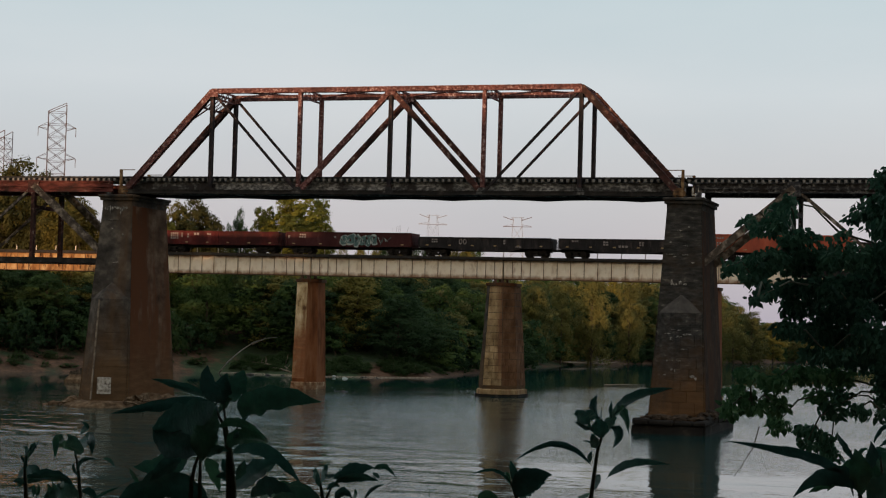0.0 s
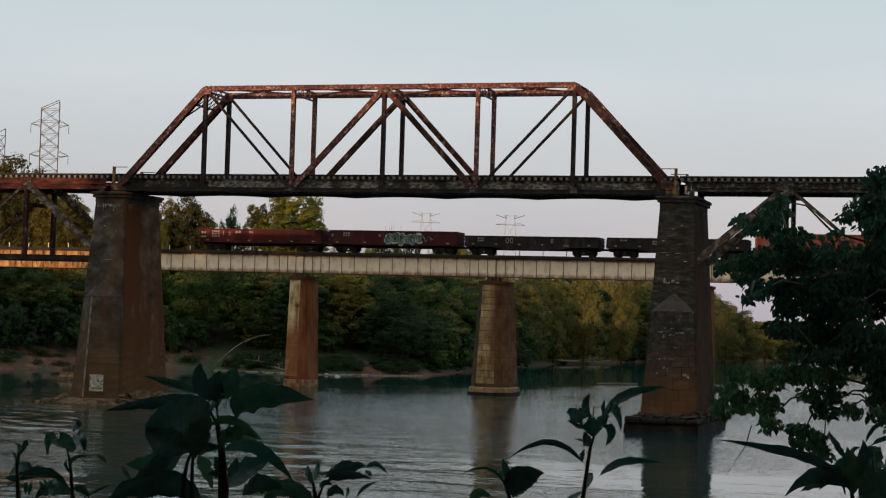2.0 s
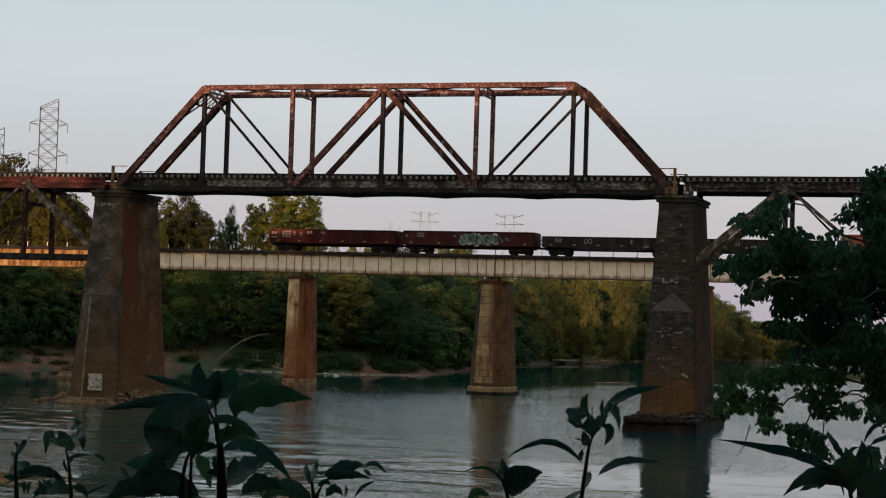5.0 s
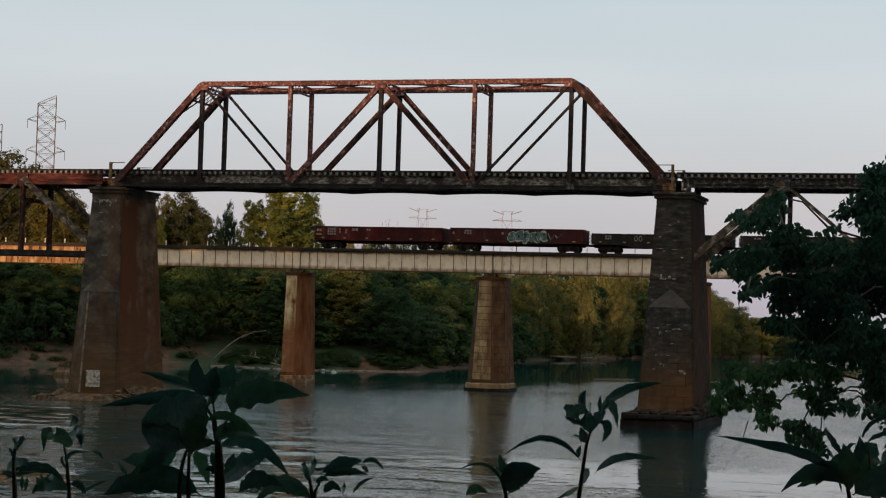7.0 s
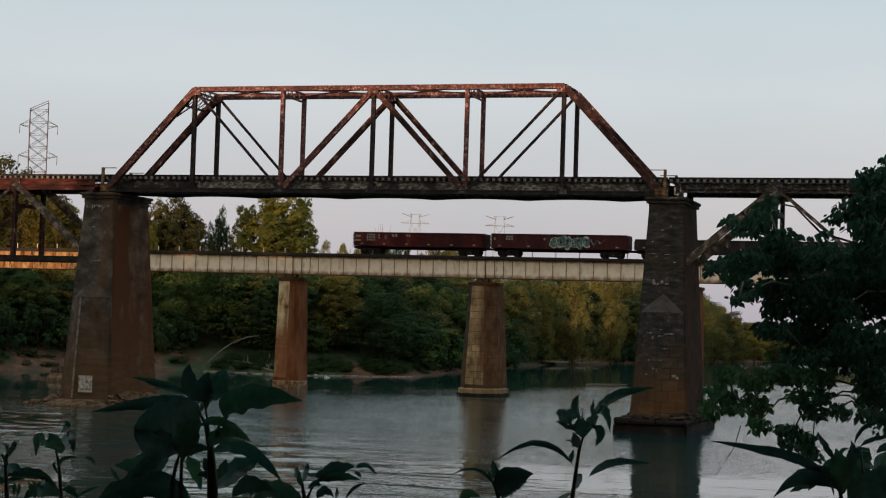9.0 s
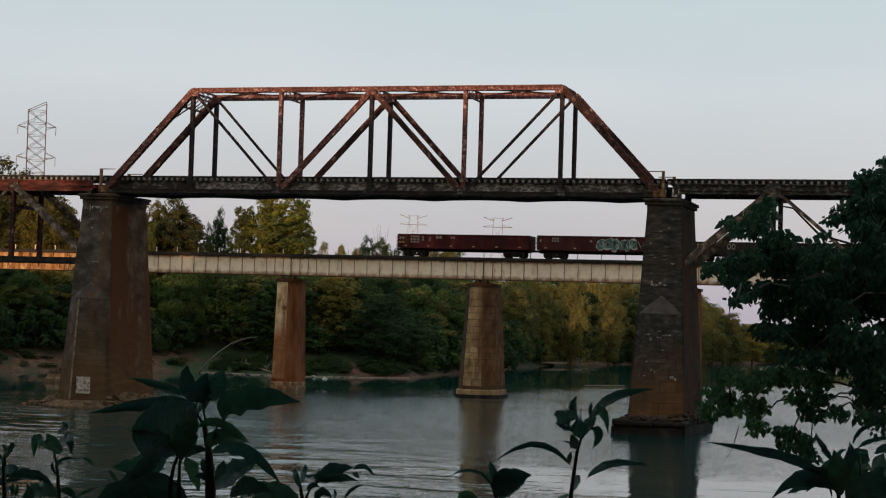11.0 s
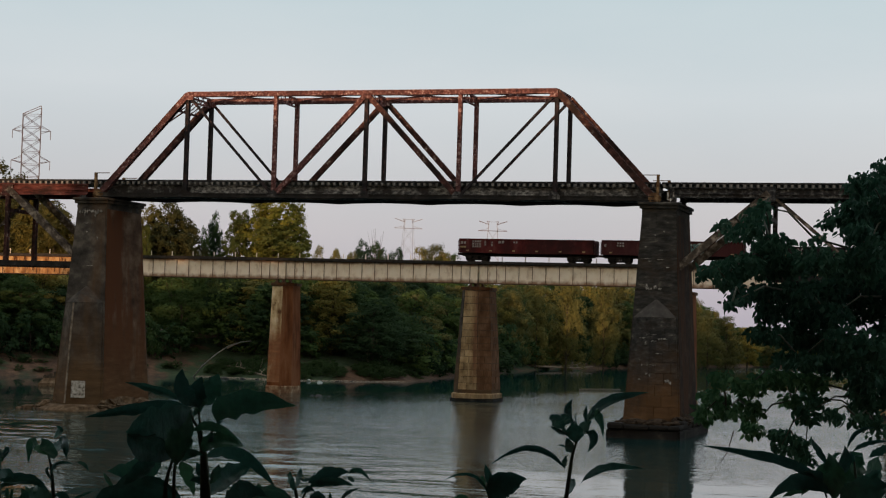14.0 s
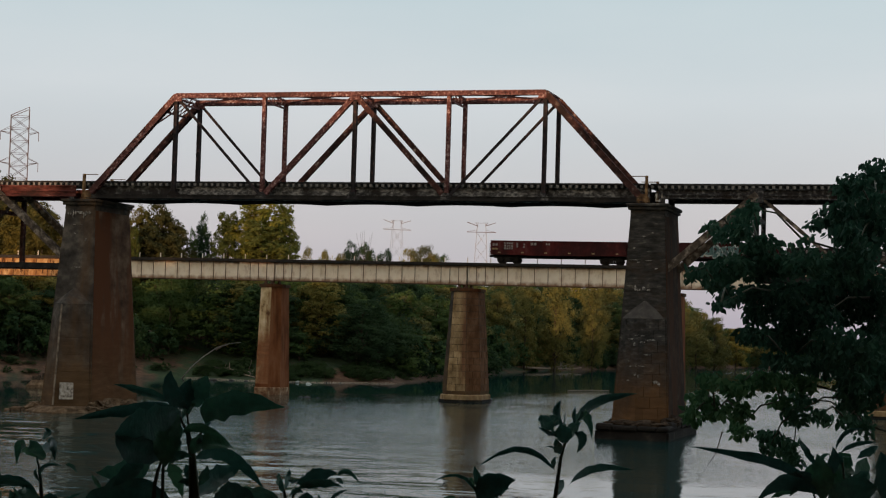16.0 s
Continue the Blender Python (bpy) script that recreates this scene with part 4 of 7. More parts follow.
def rubble(add, spots, mat, seed, label=""):
    """Loose angular blocks: x, y, z of the underside and size of each."""
    rng = random.Random(seed)
    for x, y, z, r in spots:
        bm = bmesh.new()
        bmesh.ops.create_icosphere(bm, subdivisions=1, radius=1)
        for v in bm.verts:
            v.co = Vector((v.co.x * r * rng.uniform(0.75, 1.25), v.co.y * r * rng.uniform(0.7, 1.1), v.co.z * r * rng.uniform(0.45, 0.75)))
        bm.transform(Matrix.Translation((x, y, z + r * 0.3)) @ Matrix.Rotation(rng.uniform(0, 3.1), 4, "Z"))
        add("stone", bm, mat, label)


def mound(add, x, y, z, size, mat, seed, label=""):
    """Heap of broken masonry fused by silt."""
    bm = bmesh.new()
    bmesh.ops.create_icosphere(bm, subdivisions=4, radius=1)
    for v in bm.verts:
        q = Vector((v.co.x * size[0], v.co.y * size[1], v.co.z * size[2]))
        lump = noise.noise(q * 1.1 + Vector((seed, 0, 0))) * 0.5 + noise.cell(q * 2.3 + Vector((0, seed, 0))) * 0.6
        v.co = Vector((x, y, z)) + Vector((q.x * (1 + 0.3 * lump), q.y * (1 + 0.3 * lump), q.z * (1 + 1.1 * lump)))
    add("silt_ledge", bm, mat, label)


def low_footing(add, cx):
    rng = random.Random(21)
    edge = [(-4.3, 149.0), (-3.4, 147.0), (-2.3, 145.6), (-1.1, 144.4), (0.3, 144.1), (1.7, 144.9), (2.6, 146.4), (3.3, 148.6), (3.6, 151.5), (3.5, 155.0), (3.3, 158.0), (-3.6, 158.0), (-4.0, 153.0)]
    bm = bmesh.new()
    loft(bm, [[(cx + x * k + rng.uniform(-0.15, 0.15), 151 + (y - 151) * k, z + rng.uniform(-0.07, 0.07)) for x, y in edge] for z, k in ((-2.5, 1.06), (0.1, 1.03), (0.34, 0.98), (0.52, 0.9))])
    add("footing", bm, LEDGE, "broken low footing ledge at the waterline")
    spots = [(cx - 4.6 + rng.uniform(-0.6, 1.0), 147.2 + rng.uniform(-1.2, 1.6), -0.1, rng.uniform(0.25, 0.6)) for _ in range(6)]
    spots += [(cx + 2.9 + rng.uniform(-0.2, 0.4), 147.0 + rng.uniform(0, 9.0), 0.42, rng.uniform(0.2, 0.62)) for k in range(14)]
    spots += [(cx + rng.uniform(-2.4, 2.0), 144.9 + rng.uniform(0, 0.6), 0.36, rng.uniform(0.1, 0.24)) for k in range(6)]
    rubble(add, spots, LEDGE, 22)
    mound(add, cx + 2.9, 151.5, 0.45, (0.75, 4.6, 0.5), LEDGE, 3, "heap of broken stone against the pier")
    mound(add, cx - 2.6, 147.2, 0.4, (1.0, 1.3, 0.35), LEDGE, 5, "heap of broken stone against the pier")
    bm = bmesh.new()
    box(bm, cx - 0.62, cx + 0.62, -0.01, 0.01, -0.75, 0.75)
    bm.transform(Matrix.Translation((0, 145.98, 1.95)) @ Matrix.Translation((cx + 1.0, 0, 0)) @ Matrix.Rotation(radians(38), 4, "Z") @ Matrix.Translation((-cx, 0, 0)))
    add("painted_patch", bm, PATCH, "pale flaking painted square")


def block_footing(add, cx):
    rng = random.Random(31)
    bm = bmesh.new()
    loft(bm, [ring_at(cx + 0.2, 3.1, 142.4, 158.5, -2.5), ring_at(cx + 0.2, 2.95, 142.9, 158.4, 0.85)])
    bmesh.ops.bevel(bm, geom=[e for e in bm.edges], offset=0.2, segments=2, affect="EDGES")
    add("footing", bm, WETSTONE, "heavy dark footing block standing out of the water")
    # broken course of cap stones along the front and sides
    x = -2.85
    while x < 2.9:
        w = rng.uniform(1.3, 2.3)
        bm = bmesh.new()
        box(bm, cx + 0.2 + x, cx + 0.2 + min(x + w - 0.015, 2.98), 142.5 + rng.uniform(0, 0.35), 145.4, 0.7, rng.uniform(1.08, 1.42), 0.12)
        for v in bm.verts:
            v.co.z += 0.16 * noise.noise(v.co * 1.7) if v.co.z > 1 else 0
        add("stone", bm, WETSTONE)
        x += w
    for side in (-1, 1):
        for k in range(5):
            bm = bmesh.new()
            y = 145.42 + k * 2.55
            a, b = sorted((cx + 0.2 + side * 1.9, cx + 0.2 + side * rng.uniform(2.75, 3.0)))
            box(bm, a, b, y, y + 2.53, 0.7, rng.uniform(1.1, 1.4), 0.12)
            add("stone", bm, WETSTONE)
    mound(add, cx + 0.3, 144.6, 1.15, (2.3, 1.2, 0.28), FOOT_DARK, 8, "broken silted stone heaped on the footing")
    mound(add, cx + 2.4, 149.0, 1.2, (0.7, 3.5, 0.4), FOOT_DARK, 9, "broken silted stone heaped on the footing")
    spots = [(cx + rng.uniform(-2.2, 2.4), 143.6 + rng.uniform(-0.5, 0.5), 1.2, rng.uniform(0.15, 0.4)) for k in range(6)]
    rubble(add, spots, FOOT_DARK, 32)


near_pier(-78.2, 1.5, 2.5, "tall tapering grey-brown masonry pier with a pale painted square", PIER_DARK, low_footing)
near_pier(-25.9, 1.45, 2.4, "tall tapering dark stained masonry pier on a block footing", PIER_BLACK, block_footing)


def girder_pier(cx, half_top, half_base, label, body, end_top, end_base, foot, foot_mat=PIER_TAN):
    pier = thing("bridge_pier", label, "bridge pier", group="girder bridge piers", at=(cx, 207, 0))
    inv = Matrix.Translation((-cx, -207, 0))

    def add(n, bm, mat, lab=""):
        bm.transform(inv)
        return part(n, bm, mat, pier, lab)

    def ring(half, tip, back, end, z):
        return [(cx - half, back, z), (cx - half * 0.6, tip, z), (cx + half * 0.4, tip, z), (cx + half, back, z), (cx + half, end, z), (cx - half, end, z)]
    bm = bmesh.new()
    loft(bm, [ring(half_base, 203.3, 204.9, end_base, -2.5), ring(half_base, 203.4, 205.0, end_base, 1.3), ring(half_top, 203.9, 205.2, end_top, 13.0)])
    add("shaft", bm, body)
    bm = bmesh.new()
    loft(bm, [ring(half_top + 0.15, 203.7, 205.0, end_top + 0.12, 12.95), ring(half_top + 0.15, 203.7, 205.0, end_top + 0.12, 13.3)])
    add("cap", bm, PIER_SIDE)
    bm = bmesh.new()
    loft(bm, [ring(half_base + foot + 0.05, 203.2 - foot, 204.8 - foot, end_base + foot + 0.05, -2.5), ring(half_base + foot, 203.25 - foot, 204.85 - foot, end_base + foot, 0.9)])
    bmesh.ops.bevel(bm, geom=list(bm.edges), offset=0.12, segments=1, affect="EDGES")
    add("footing", bm, foot_mat)
    if foot > 0.2:
        # Dark strip round the foot: the shadow band there is put into its colour.
        bm = bmesh.new()
        loft(bm, [ring(half_base + foot + 0.16, 203.1 - foot, 204.7 - foot, end_base + foot + 0.16, -2.5), ring(half_base + foot + 0.12, 203.15 - foot, 204.75 - foot, end_base + foot + 0.12, 0.3)])
        add("waterline_ledge", bm, WETSTONE, "black wet strip at the waterline, shade put into its colour")
    for y in (204.5, 206.5):
        for s in (-0.45, 0.45):
            bm = bmesh.new()
            box(bm, cx + s - 0.22, cx + s + 0.22, y - 0.25, y + 0.25, 13.3, 13.42)
            box(bm, cx + s - 0.12, cx + s + 0.12, y - 0.2, y + 0.2, 13.42, 13.72)
            add("bearing", bm, GIRDER_EDGE)
    return pier


girder_pier(-81.45, 1.35, 1.6, "slim rust-streaked concrete pier standing in the river", PIER_RUSTY, 207.6, 208.0, 0.06, FOOT_PALE)
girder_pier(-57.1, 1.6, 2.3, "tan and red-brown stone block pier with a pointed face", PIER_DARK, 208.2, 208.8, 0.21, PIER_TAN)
girder_pier(-105.2, 1.35, 1.6, "slim rust-streaked concrete pier on the bank", PIER_RUSTY, 207.6, 208.0, 0.06)
girder_pier(-33.0, 1.45, 1.75, "rust-brown stone pier behind the truss bridge pier", PIER_RUSTY, 208.0, 208.2, 0.1)
girder_pier(-8.3, 1.6, 2.2, "dark stained stone pier with a pointed face", PIER_BLACK, 208.0, 208.6, 0.3)


def stone_courses(pier, origin, facets, mat, rows, seed, gap=0.05, proud=0.05, long=1.3):
    """Separate stone blocks over flat faces of a pier; a facet is its lower left, lower right, upper right and upper left corner."""
    rng = random.Random(seed)
    for bl, br, tr, tl in facets:
        bl, br, tr, tl = (Vector(p) - Vector(origin) for p in (bl, br, tr, tl))
        out = (br - bl).cross(tl - bl).normalized()
        for r in range(rows):
            a0, a1 = r / rows, (r + 1) / rows
            g = gap / ((tl - bl).length / rows)
            a0, a1 = a0 + g / rows * 0.5, a1 - g / rows * 0.5
            left0, left1, right0, right1 = bl.lerp(tl, a0), bl.lerp(tl, a1), br.lerp(tr, a0), br.lerp(tr, a1)
            wide = (right0 - left0).length
            n = max(1, round(wide / long))
            cuts = [0.0] + [] + [1.0] if n == 1 else [0.0] + [min(0.96, max(0.04, (k + (0.5 if r % 2 else 0.0) + rng.uniform(-0.12, 0.12)) / n)) for k in range(0 if r % 2 else 1, n)] + [1.0]
            for c0, c1 in zip(cuts, cuts[1:]):
                if c1 - c0 < 0.08:
                    continue
                e = gap * 0.5 / wide
                p = [left0.lerp(right0, c0 + e), left0.lerp(right0, c1 - e), left1.lerp(right1, c1 - e), left1.lerp(right1, c0 + e)]
                d = proud * rng.uniform(0.5, 1.3)
                mid = sum(p, Vector()) / 4
                face = [q + (mid - q) * 0.04 + out * d for q in p]
                back = [q - out * 0.05 for q in p]
                v = [tuple(q) for q in back + face]
                f = [(4, 5, 6, 7)] + [(k, (k + 1) % 4, 4 + (k + 1) % 4, 4 + k) for k in range(4)]
                part_data("stone", v, f, mat, pier)


def facing(pier, origin, quad, mat, label, proud=0.03):
    """Thin skin of another material on one face of a pier."""
    p = [Vector(q) - Vector(origin) for q in quad]
    out = (p[1] - p[0]).cross(p[3] - p[0]).normalized()
    v = [tuple(q - out * 0.05) for q in p] + [tuple(q + out * proud) for q in p]
    f = [(4, 5, 6, 7)] + [(k, (k + 1) % 4, 4 + (k + 1) % 4, 4 + k) for k in range(4)]
    part_data("facing", v, f, mat, pier, label)


def stone_pier_courses():
    for ob in list(scene.objects):
        if ob.name.startswith("bridge_pier") and ob.parent is None:
            cx = ob.location.x
            if abs(cx + 57.1) < 0.1:
                hb, ht = 2.3, 1.6
                rows = [((-hb, 205.0, 1.3), (-hb * 0.6, 203.4, 1.3), (-ht * 0.6, 203.9, 12.9), (-ht, 205.2, 12.9)),
                        ((-hb * 0.6, 203.4, 1.3), (hb * 0.4, 203.4, 1.3), (ht * 0.4, 203.9, 12.9), (-ht * 0.6, 203.9, 12.9)),
                        ((hb * 0.4, 203.4, 1.3), (hb, 205.0, 1.3), (ht, 205.2, 12.9), (ht * 0.4, 203.9, 12.9)),
                        ((hb, 205.0, 1.3), (hb, 208.8, 1.3), (ht, 208.2, 12.9), (ht, 205.2, 12.9))]
                facets = [[(cx + x, y, z) for x, y, z in f] for f in rows]
                for facet, mat in zip(facets, (STONE_BROWN, STONE_TAN, STONE_RED, STONE_RED)):
                    stone_courses(ob, (cx, 207, 0), [facet], mat, 15, 3, 0.03, 0.06)
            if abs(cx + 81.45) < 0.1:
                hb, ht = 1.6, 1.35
                # The left face gets a darker skin: its shade is put into the colour.
                for quad, mat, lab in ((((-hb, 205.0, 1.3), (-hb * 0.6, 203.4, 1.3), (-ht * 0.6, 203.9, 12.9), (-ht, 205.2, 12.9)), PIER_DARK, "grey face with shade put into its colour"), (((-hb * 0.6, 203.4, 1.3), (hb * 0.4, 203.4, 1.3), (ht * 0.4, 203.9, 12.9), (-ht * 0.6, 203.9, 12.9)), PIER_CREAM, "cream streaked face")):
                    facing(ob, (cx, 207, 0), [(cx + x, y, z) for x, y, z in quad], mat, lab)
            if abs(cx + 25.9) < 0.1:
                hb, h1, h3, ht = 2.25, 1.45 + 0.95 * 0.42 - 0.1, 1.45 + 0.95 * 0.3, 1.45
                low = [((-hb, 147.7, 0.6), (0, 145.5, 0.6), (0, 146.5, 9.7), (-h1, 148.4, 9.7)), ((0, 145.5, 0.6), (hb, 147.7, 0.6), (h1, 148.4, 9.7), (0, 146.5, 9.7))]
                high = [((-h3, 148.75, 12.0), (h3, 148.75, 12.0), (ht, 149.2, 18.3), (-ht, 149.2, 18.3))]
                # This side face takes a darker, browner skin than the shaft.
                facing(ob, (cx, MID_Y, 0), [(cx + 2.4, 148.0, 0.6), (cx + 2.4, 157.1, 0.6), (cx + 1.45, 156.25, 18.3), (cx + 1.45, 149.35, 18.3)], DARK_SIDE, "dark brown streaked side face", 0.02)
                stone_courses(ob, (cx, MID_Y, 0), [[(cx + x, y, z) for x, y, z in f] for f in low], STONE_BLACK, 10, 5, 0.03, 0.03, 1.6)
                stone_courses(ob, (cx, MID_Y, 0), [[(cx + x, y, z) for x, y, z in f] for f in high], STONE_BLACK, 7, 6, 0.03, 0.03, 1.6)
            if abs(cx + 78.2) < 0.1:
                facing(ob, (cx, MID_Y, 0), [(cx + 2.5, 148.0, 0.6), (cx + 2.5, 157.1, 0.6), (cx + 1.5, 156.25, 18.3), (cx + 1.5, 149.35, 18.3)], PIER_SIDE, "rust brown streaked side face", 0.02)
                hb, h1 = 2.35, 1.5 + 1.0 * 0.42 - 0.1
                low = [((-hb, 147.7, 0.6), (0, 145.5, 0.6), (0, 146.5, 9.7), (-h1, 148.4, 9.7)), ((0, 145.5, 0.6), (hb, 147.7, 0.6), (h1, 148.4, 9.7), (0, 146.5, 9.7))]
                stone_courses(ob, (cx, MID_Y, 0), [[(cx + x, y, z) for x, y, z in f] for f in low], STONE_BROWN, 6, 7, 0.012, 0.012, 50.0)


stone_pier_courses()


def flakes(cx, places, seed):
    """Pale flaking mortar left on the front of a pier: across, height, width, depth of each patch."""
    rng = random.Random(seed)

    def front(a, b):
        # flat shaft above the coping, two slanting faces of the cutwater below it
        if b > 9.7:
            return 149.2 - 1.4 * 0.33 * (18.35 - b) / 6.35 - MID_Y
        f = (b - 0.6) / 9.1
        return 145.5 + f + (2.2 - 0.3 * f) * abs(a) / (2.25 - 0.5 * f) - MID_Y
    pier = next(ob for ob in scene.objects if ob.parent is None and ob.name.startswith("bridge_pier") and abs(ob.location.x - cx) < 0.1)
    for dx, z, w, h in places:
        ring = []
        for k in range(14):
            t = k / 14 * 2 * math.pi
            r = rng.uniform(0.55, 1.15)
            ring.append((dx + w * 0.5 * r * math.cos(t), z + h * 0.5 * r * math.sin(t)))
        v = [(a, front(a, b) + d, b) for d in (0.0, -0.08) for a, b in ring]
        f = [tuple(range(14, 28))] + [(k, (k + 1) % 14, 14 + (k + 1) % 14, 14 + k) for k in range(14)]
        part_data("flake", v, f, MORTAR, pier, "pale flaking mortar")


flakes(-25.9, [(-0.55, 12.15, 0.5, 0.28), (-0.1, 12.2, 0.35, 0.36), (0.3, 12.1, 0.3, 0.2), (-0.8, 12.3, 0.2, 0.5), (0.25, 15.3, 0.35, 0.14), (-0.3, 16.6, 0.5, 0.12), (0.5, 16.9, 0.25, 0.16), (-0.6, 14.4, 0.3, 0.1)], 3)
flakes(-25.9, [(-0.76, 8.03, 0.7, 0.14), (0.07, 8.33, 0.9, 0.12), (0.87, 7.98, 0.8, 0.16), (0.27, 7.78, 0.4, 0.2), (-0.38, 7.62, 0.3, 0.3), (0.13, 5.84, 0.8, 0.1), (-0.22, 5.14, 0.25, 0.3), (0.11, 5.01, 0.15, 0.35), (1.32, 4.55, 0.5, 0.22), (1.56, 4.42, 0.2, 0.3), (-0.7, 5.81, 0.2, 0.15), (0.67, 6.78, 0.5, 0.06), (-0.91, 4.65, 0.35, 0.1), (-0.9, 14.6, 1.1, 0.05), (0.2, 14.55, 0.6, 0.06), (0.9, 13.9, 0.4, 0.1), (-1.0, 15.6, 0.25, 0.12)], 6)
flakes(-78.2, [(-1.1, 18.05, 0.16, 0.5), (-0.85, 18.1, 0.22, 0.4), (-0.62, 17.95, 0.12, 0.7), (-0.42, 18.05, 0.2, 0.45), (0.42, 17.85, 0.1, 0.8), (0.2, 18.1, 0.5, 0.3), (0.65, 18.0, 0.35, 0.5), (1.0, 18.1, 0.25, 0.32), (-0.2, 18.15, 0.4, 0.16), (-0.5, 17.0, 0.5, 0.07), (0.1, 17.0, 0.4, 0.06), (0.2, 13.1, 0.7, 0.09), (-0.3, 16.2, 0.2, 0.1), (0.8, 15.6, 0.12, 0.3)], 4)
bm = bmesh.new()
bar(bm, (0, 145.43 - MID_Y, 0.7), (0, 146.44 - MID_Y, 9.65), 0.12, 0.12)
part("arris", bm, WORN_EDGE, next(ob for ob in scene.objects if ob.parent is None and ob.name.startswith("bridge_pier") and abs(ob.location.x + 78.2) < 0.1), "pale worn leading edge")
for cx, h1 in ((-25.9, 1.45 + 0.95 * 0.42 - 0.1), (-78.2, 1.5 + 0.42 - 0.1)):
    owner = next(ob for ob in scene.objects if ob.parent is None and ob.name.startswith("bridge_pier") and abs(ob.location.x - cx) < 0.1)
    for quad in (((-h1, 148.4, 9.7), (0, 146.5, 9.7), (0, 148.85, 11.3), (-0.15, 148.9, 11.3)), ((0, 146.5, 9.7), (h1, 148.4, 9.7), (0.15, 148.9, 11.3), (0, 148.85, 11.3))):
        facing(owner, (cx, MID_Y, 0), [(cx + x, y, z) for x, y, z in quad], ROOF_STONE if cx > -50 else PIER_DARK, "sloping cutwater coping", 0.04)


# ---------------------------------------------------------------- plate girder bridge
def girder_span(x0, x1):
    span = thing("girder_span", "rust-bled orange and cream plate girder span" if x1 < -104 else "chalky white plate girder span with rust stains and stiffeners", "bridge", group="girder bridge spans", at=(x0, 205.5, 13.72))
    n = x1 - x0
    for y in (-1.0, 1.0):
        girder = part("girder", girder_web(n, y), GIRDER_RUSTY if x1 < -104 else GIRDER, span)
        bm = bmesh.new()
        box(bm, 0.1, n - 0.1, y - 0.22, y + 0.22, 0, 0.07)
        part("bottom_flange", bm, GIRDER_EDGE, girder)
        bm = bmesh.new()
        box(bm, 0.1, n - 0.1, y - 0.22, y + 0.22, 2.18, 2.25)
        part("top_flange", bm, GIRDER_EDGE, girder)
        bays = [1.08] * 3 + [(n - 6.48) / 11] * 11 + [1.08] * 3
        x = 0.0
        bm = bmesh.new()
        box(bm, -0.025, 0.025, -0.045, 0.045, 0.072, 2.178)
        stiff = None
        for b in bays[:-1]:
            x += b
            m = Matrix.Translation((x, y - 0.065 if y < 0 else y + 0.065, 0))
            if stiff is None:
                stiff = part("stiffener", bm, GIRDER_SEAM, girder)
                stiff.matrix_basis = m
            else:
                share("stiffener", stiff, girder, m)
    return span


def girder_web(n, y):
    bm = bmesh.new()
    box(bm, 0.1, n - 0.1, y - 0.02, y + 0.02, 0.07, 2.18)
    for x in (0.16, n - 0.16):
        box(bm, x - 0.05, x + 0.05, y - 0.2, y + 0.2, 0.07, 2.18)
    return bm


EDGES = [-153.2, -129.05, -104.9, -80.75, -56.6, -32.45, -8.3, 15.85]
for a, b in zip(EDGES, EDGES[1:]):
    girder_span(a, b)


def girder_track():
    x0, x1 = -230.0, 60.0
    deck = thing("girder_track", "dark timber deck with rails on the girder bridge", "railway track", at=(-85, 205.5, 15.98))
    half = (x1 - x0) / 2
    bm = bmesh.new()
    box(bm, -half, half, -1.55, 1.55, 0, 0.2)
    part("deck", bm, BALLAST, deck)
    for s in (-1, 1):
        bm = bmesh.new()
        box(bm, -half, half, s * 0.75 - 0.07, s * 0.75 + 0.07, 0.202, 0.23)
        box(bm, -half, half, s * 0.75 - 0.036, s * 0.75 + 0.036, 0.23, 0.36)
        part("rail", bm, RAILSTEEL, deck)
        bm = bmesh.new()
        box(bm, -half, half, s * 1.42 - 0.1, s * 1.42 + 0.1, 0.202, 0.33)
        part("guard_timber", bm, BALLAST, deck)
    fence = thing("walkway_railing", "row of short pale posts with wire along the girder deck", "railing", at=(-85, 207.35, 15.98))
    bm = bmesh.new()
    box(bm, -half, half, -0.35, 0.35, 0.0, 0.06)
    part("walkway", bm, BALLAST, fence)
    bm = bmesh.new()
    box(bm, -0.04, 0.04, -0.04, 0.04, 0.06, 1.05)
    post = None
    for k in range(58):
        m = Matrix.Translation((-half + 30 + k * 2.85, 0.25, 0))
        if post is None:
            post = part("post", bm, GIRDER, fence)
            post.matrix_basis = m
        else:
            share("post", post, fence, m)


girder_track()


# ---------------------------------------------------------------- freight train
RAIL = 16.34
CAR_LEN = 16.3
PITCH = 17.02
WHEEL_R = 0.44


def run_wheel():
    v, f = [], []
    n = 16
    prof = [(-0.07, 0.12), (-0.07, WHEEL_R + 0.03), (-0.045, WHEEL_R + 0.03), (-0.04, WHEEL_R), (0.07, WHEEL_R - 0.01), (0.07, 0.12)]
    for k in range(n):
        t = 2 * math.pi * k / n
        for y, r in prof:
            v.append((r * math.cos(t), y, r * math.sin(t)))
    m = len(prof)
    for k in range(n):
        a, b = k * m, (k + 1) % n * m
        f += [(a + j, b + j, b + (j + 1) % m, a + (j + 1) % m) for j in range(m)]
    return v, f


def wheelset_mesh():
    v, f = run_wheel()
    one = ([(x, -0.75 - y, z) for x, y, z in v], f)
    two = ([(x, 0.75 + y, z) for x, y, z in v], f)
    axle = tube([(0, -1.0, 0), (0, 1.0, 0)], [0.09, 0.09], 8)
    return join([one, two, axle])


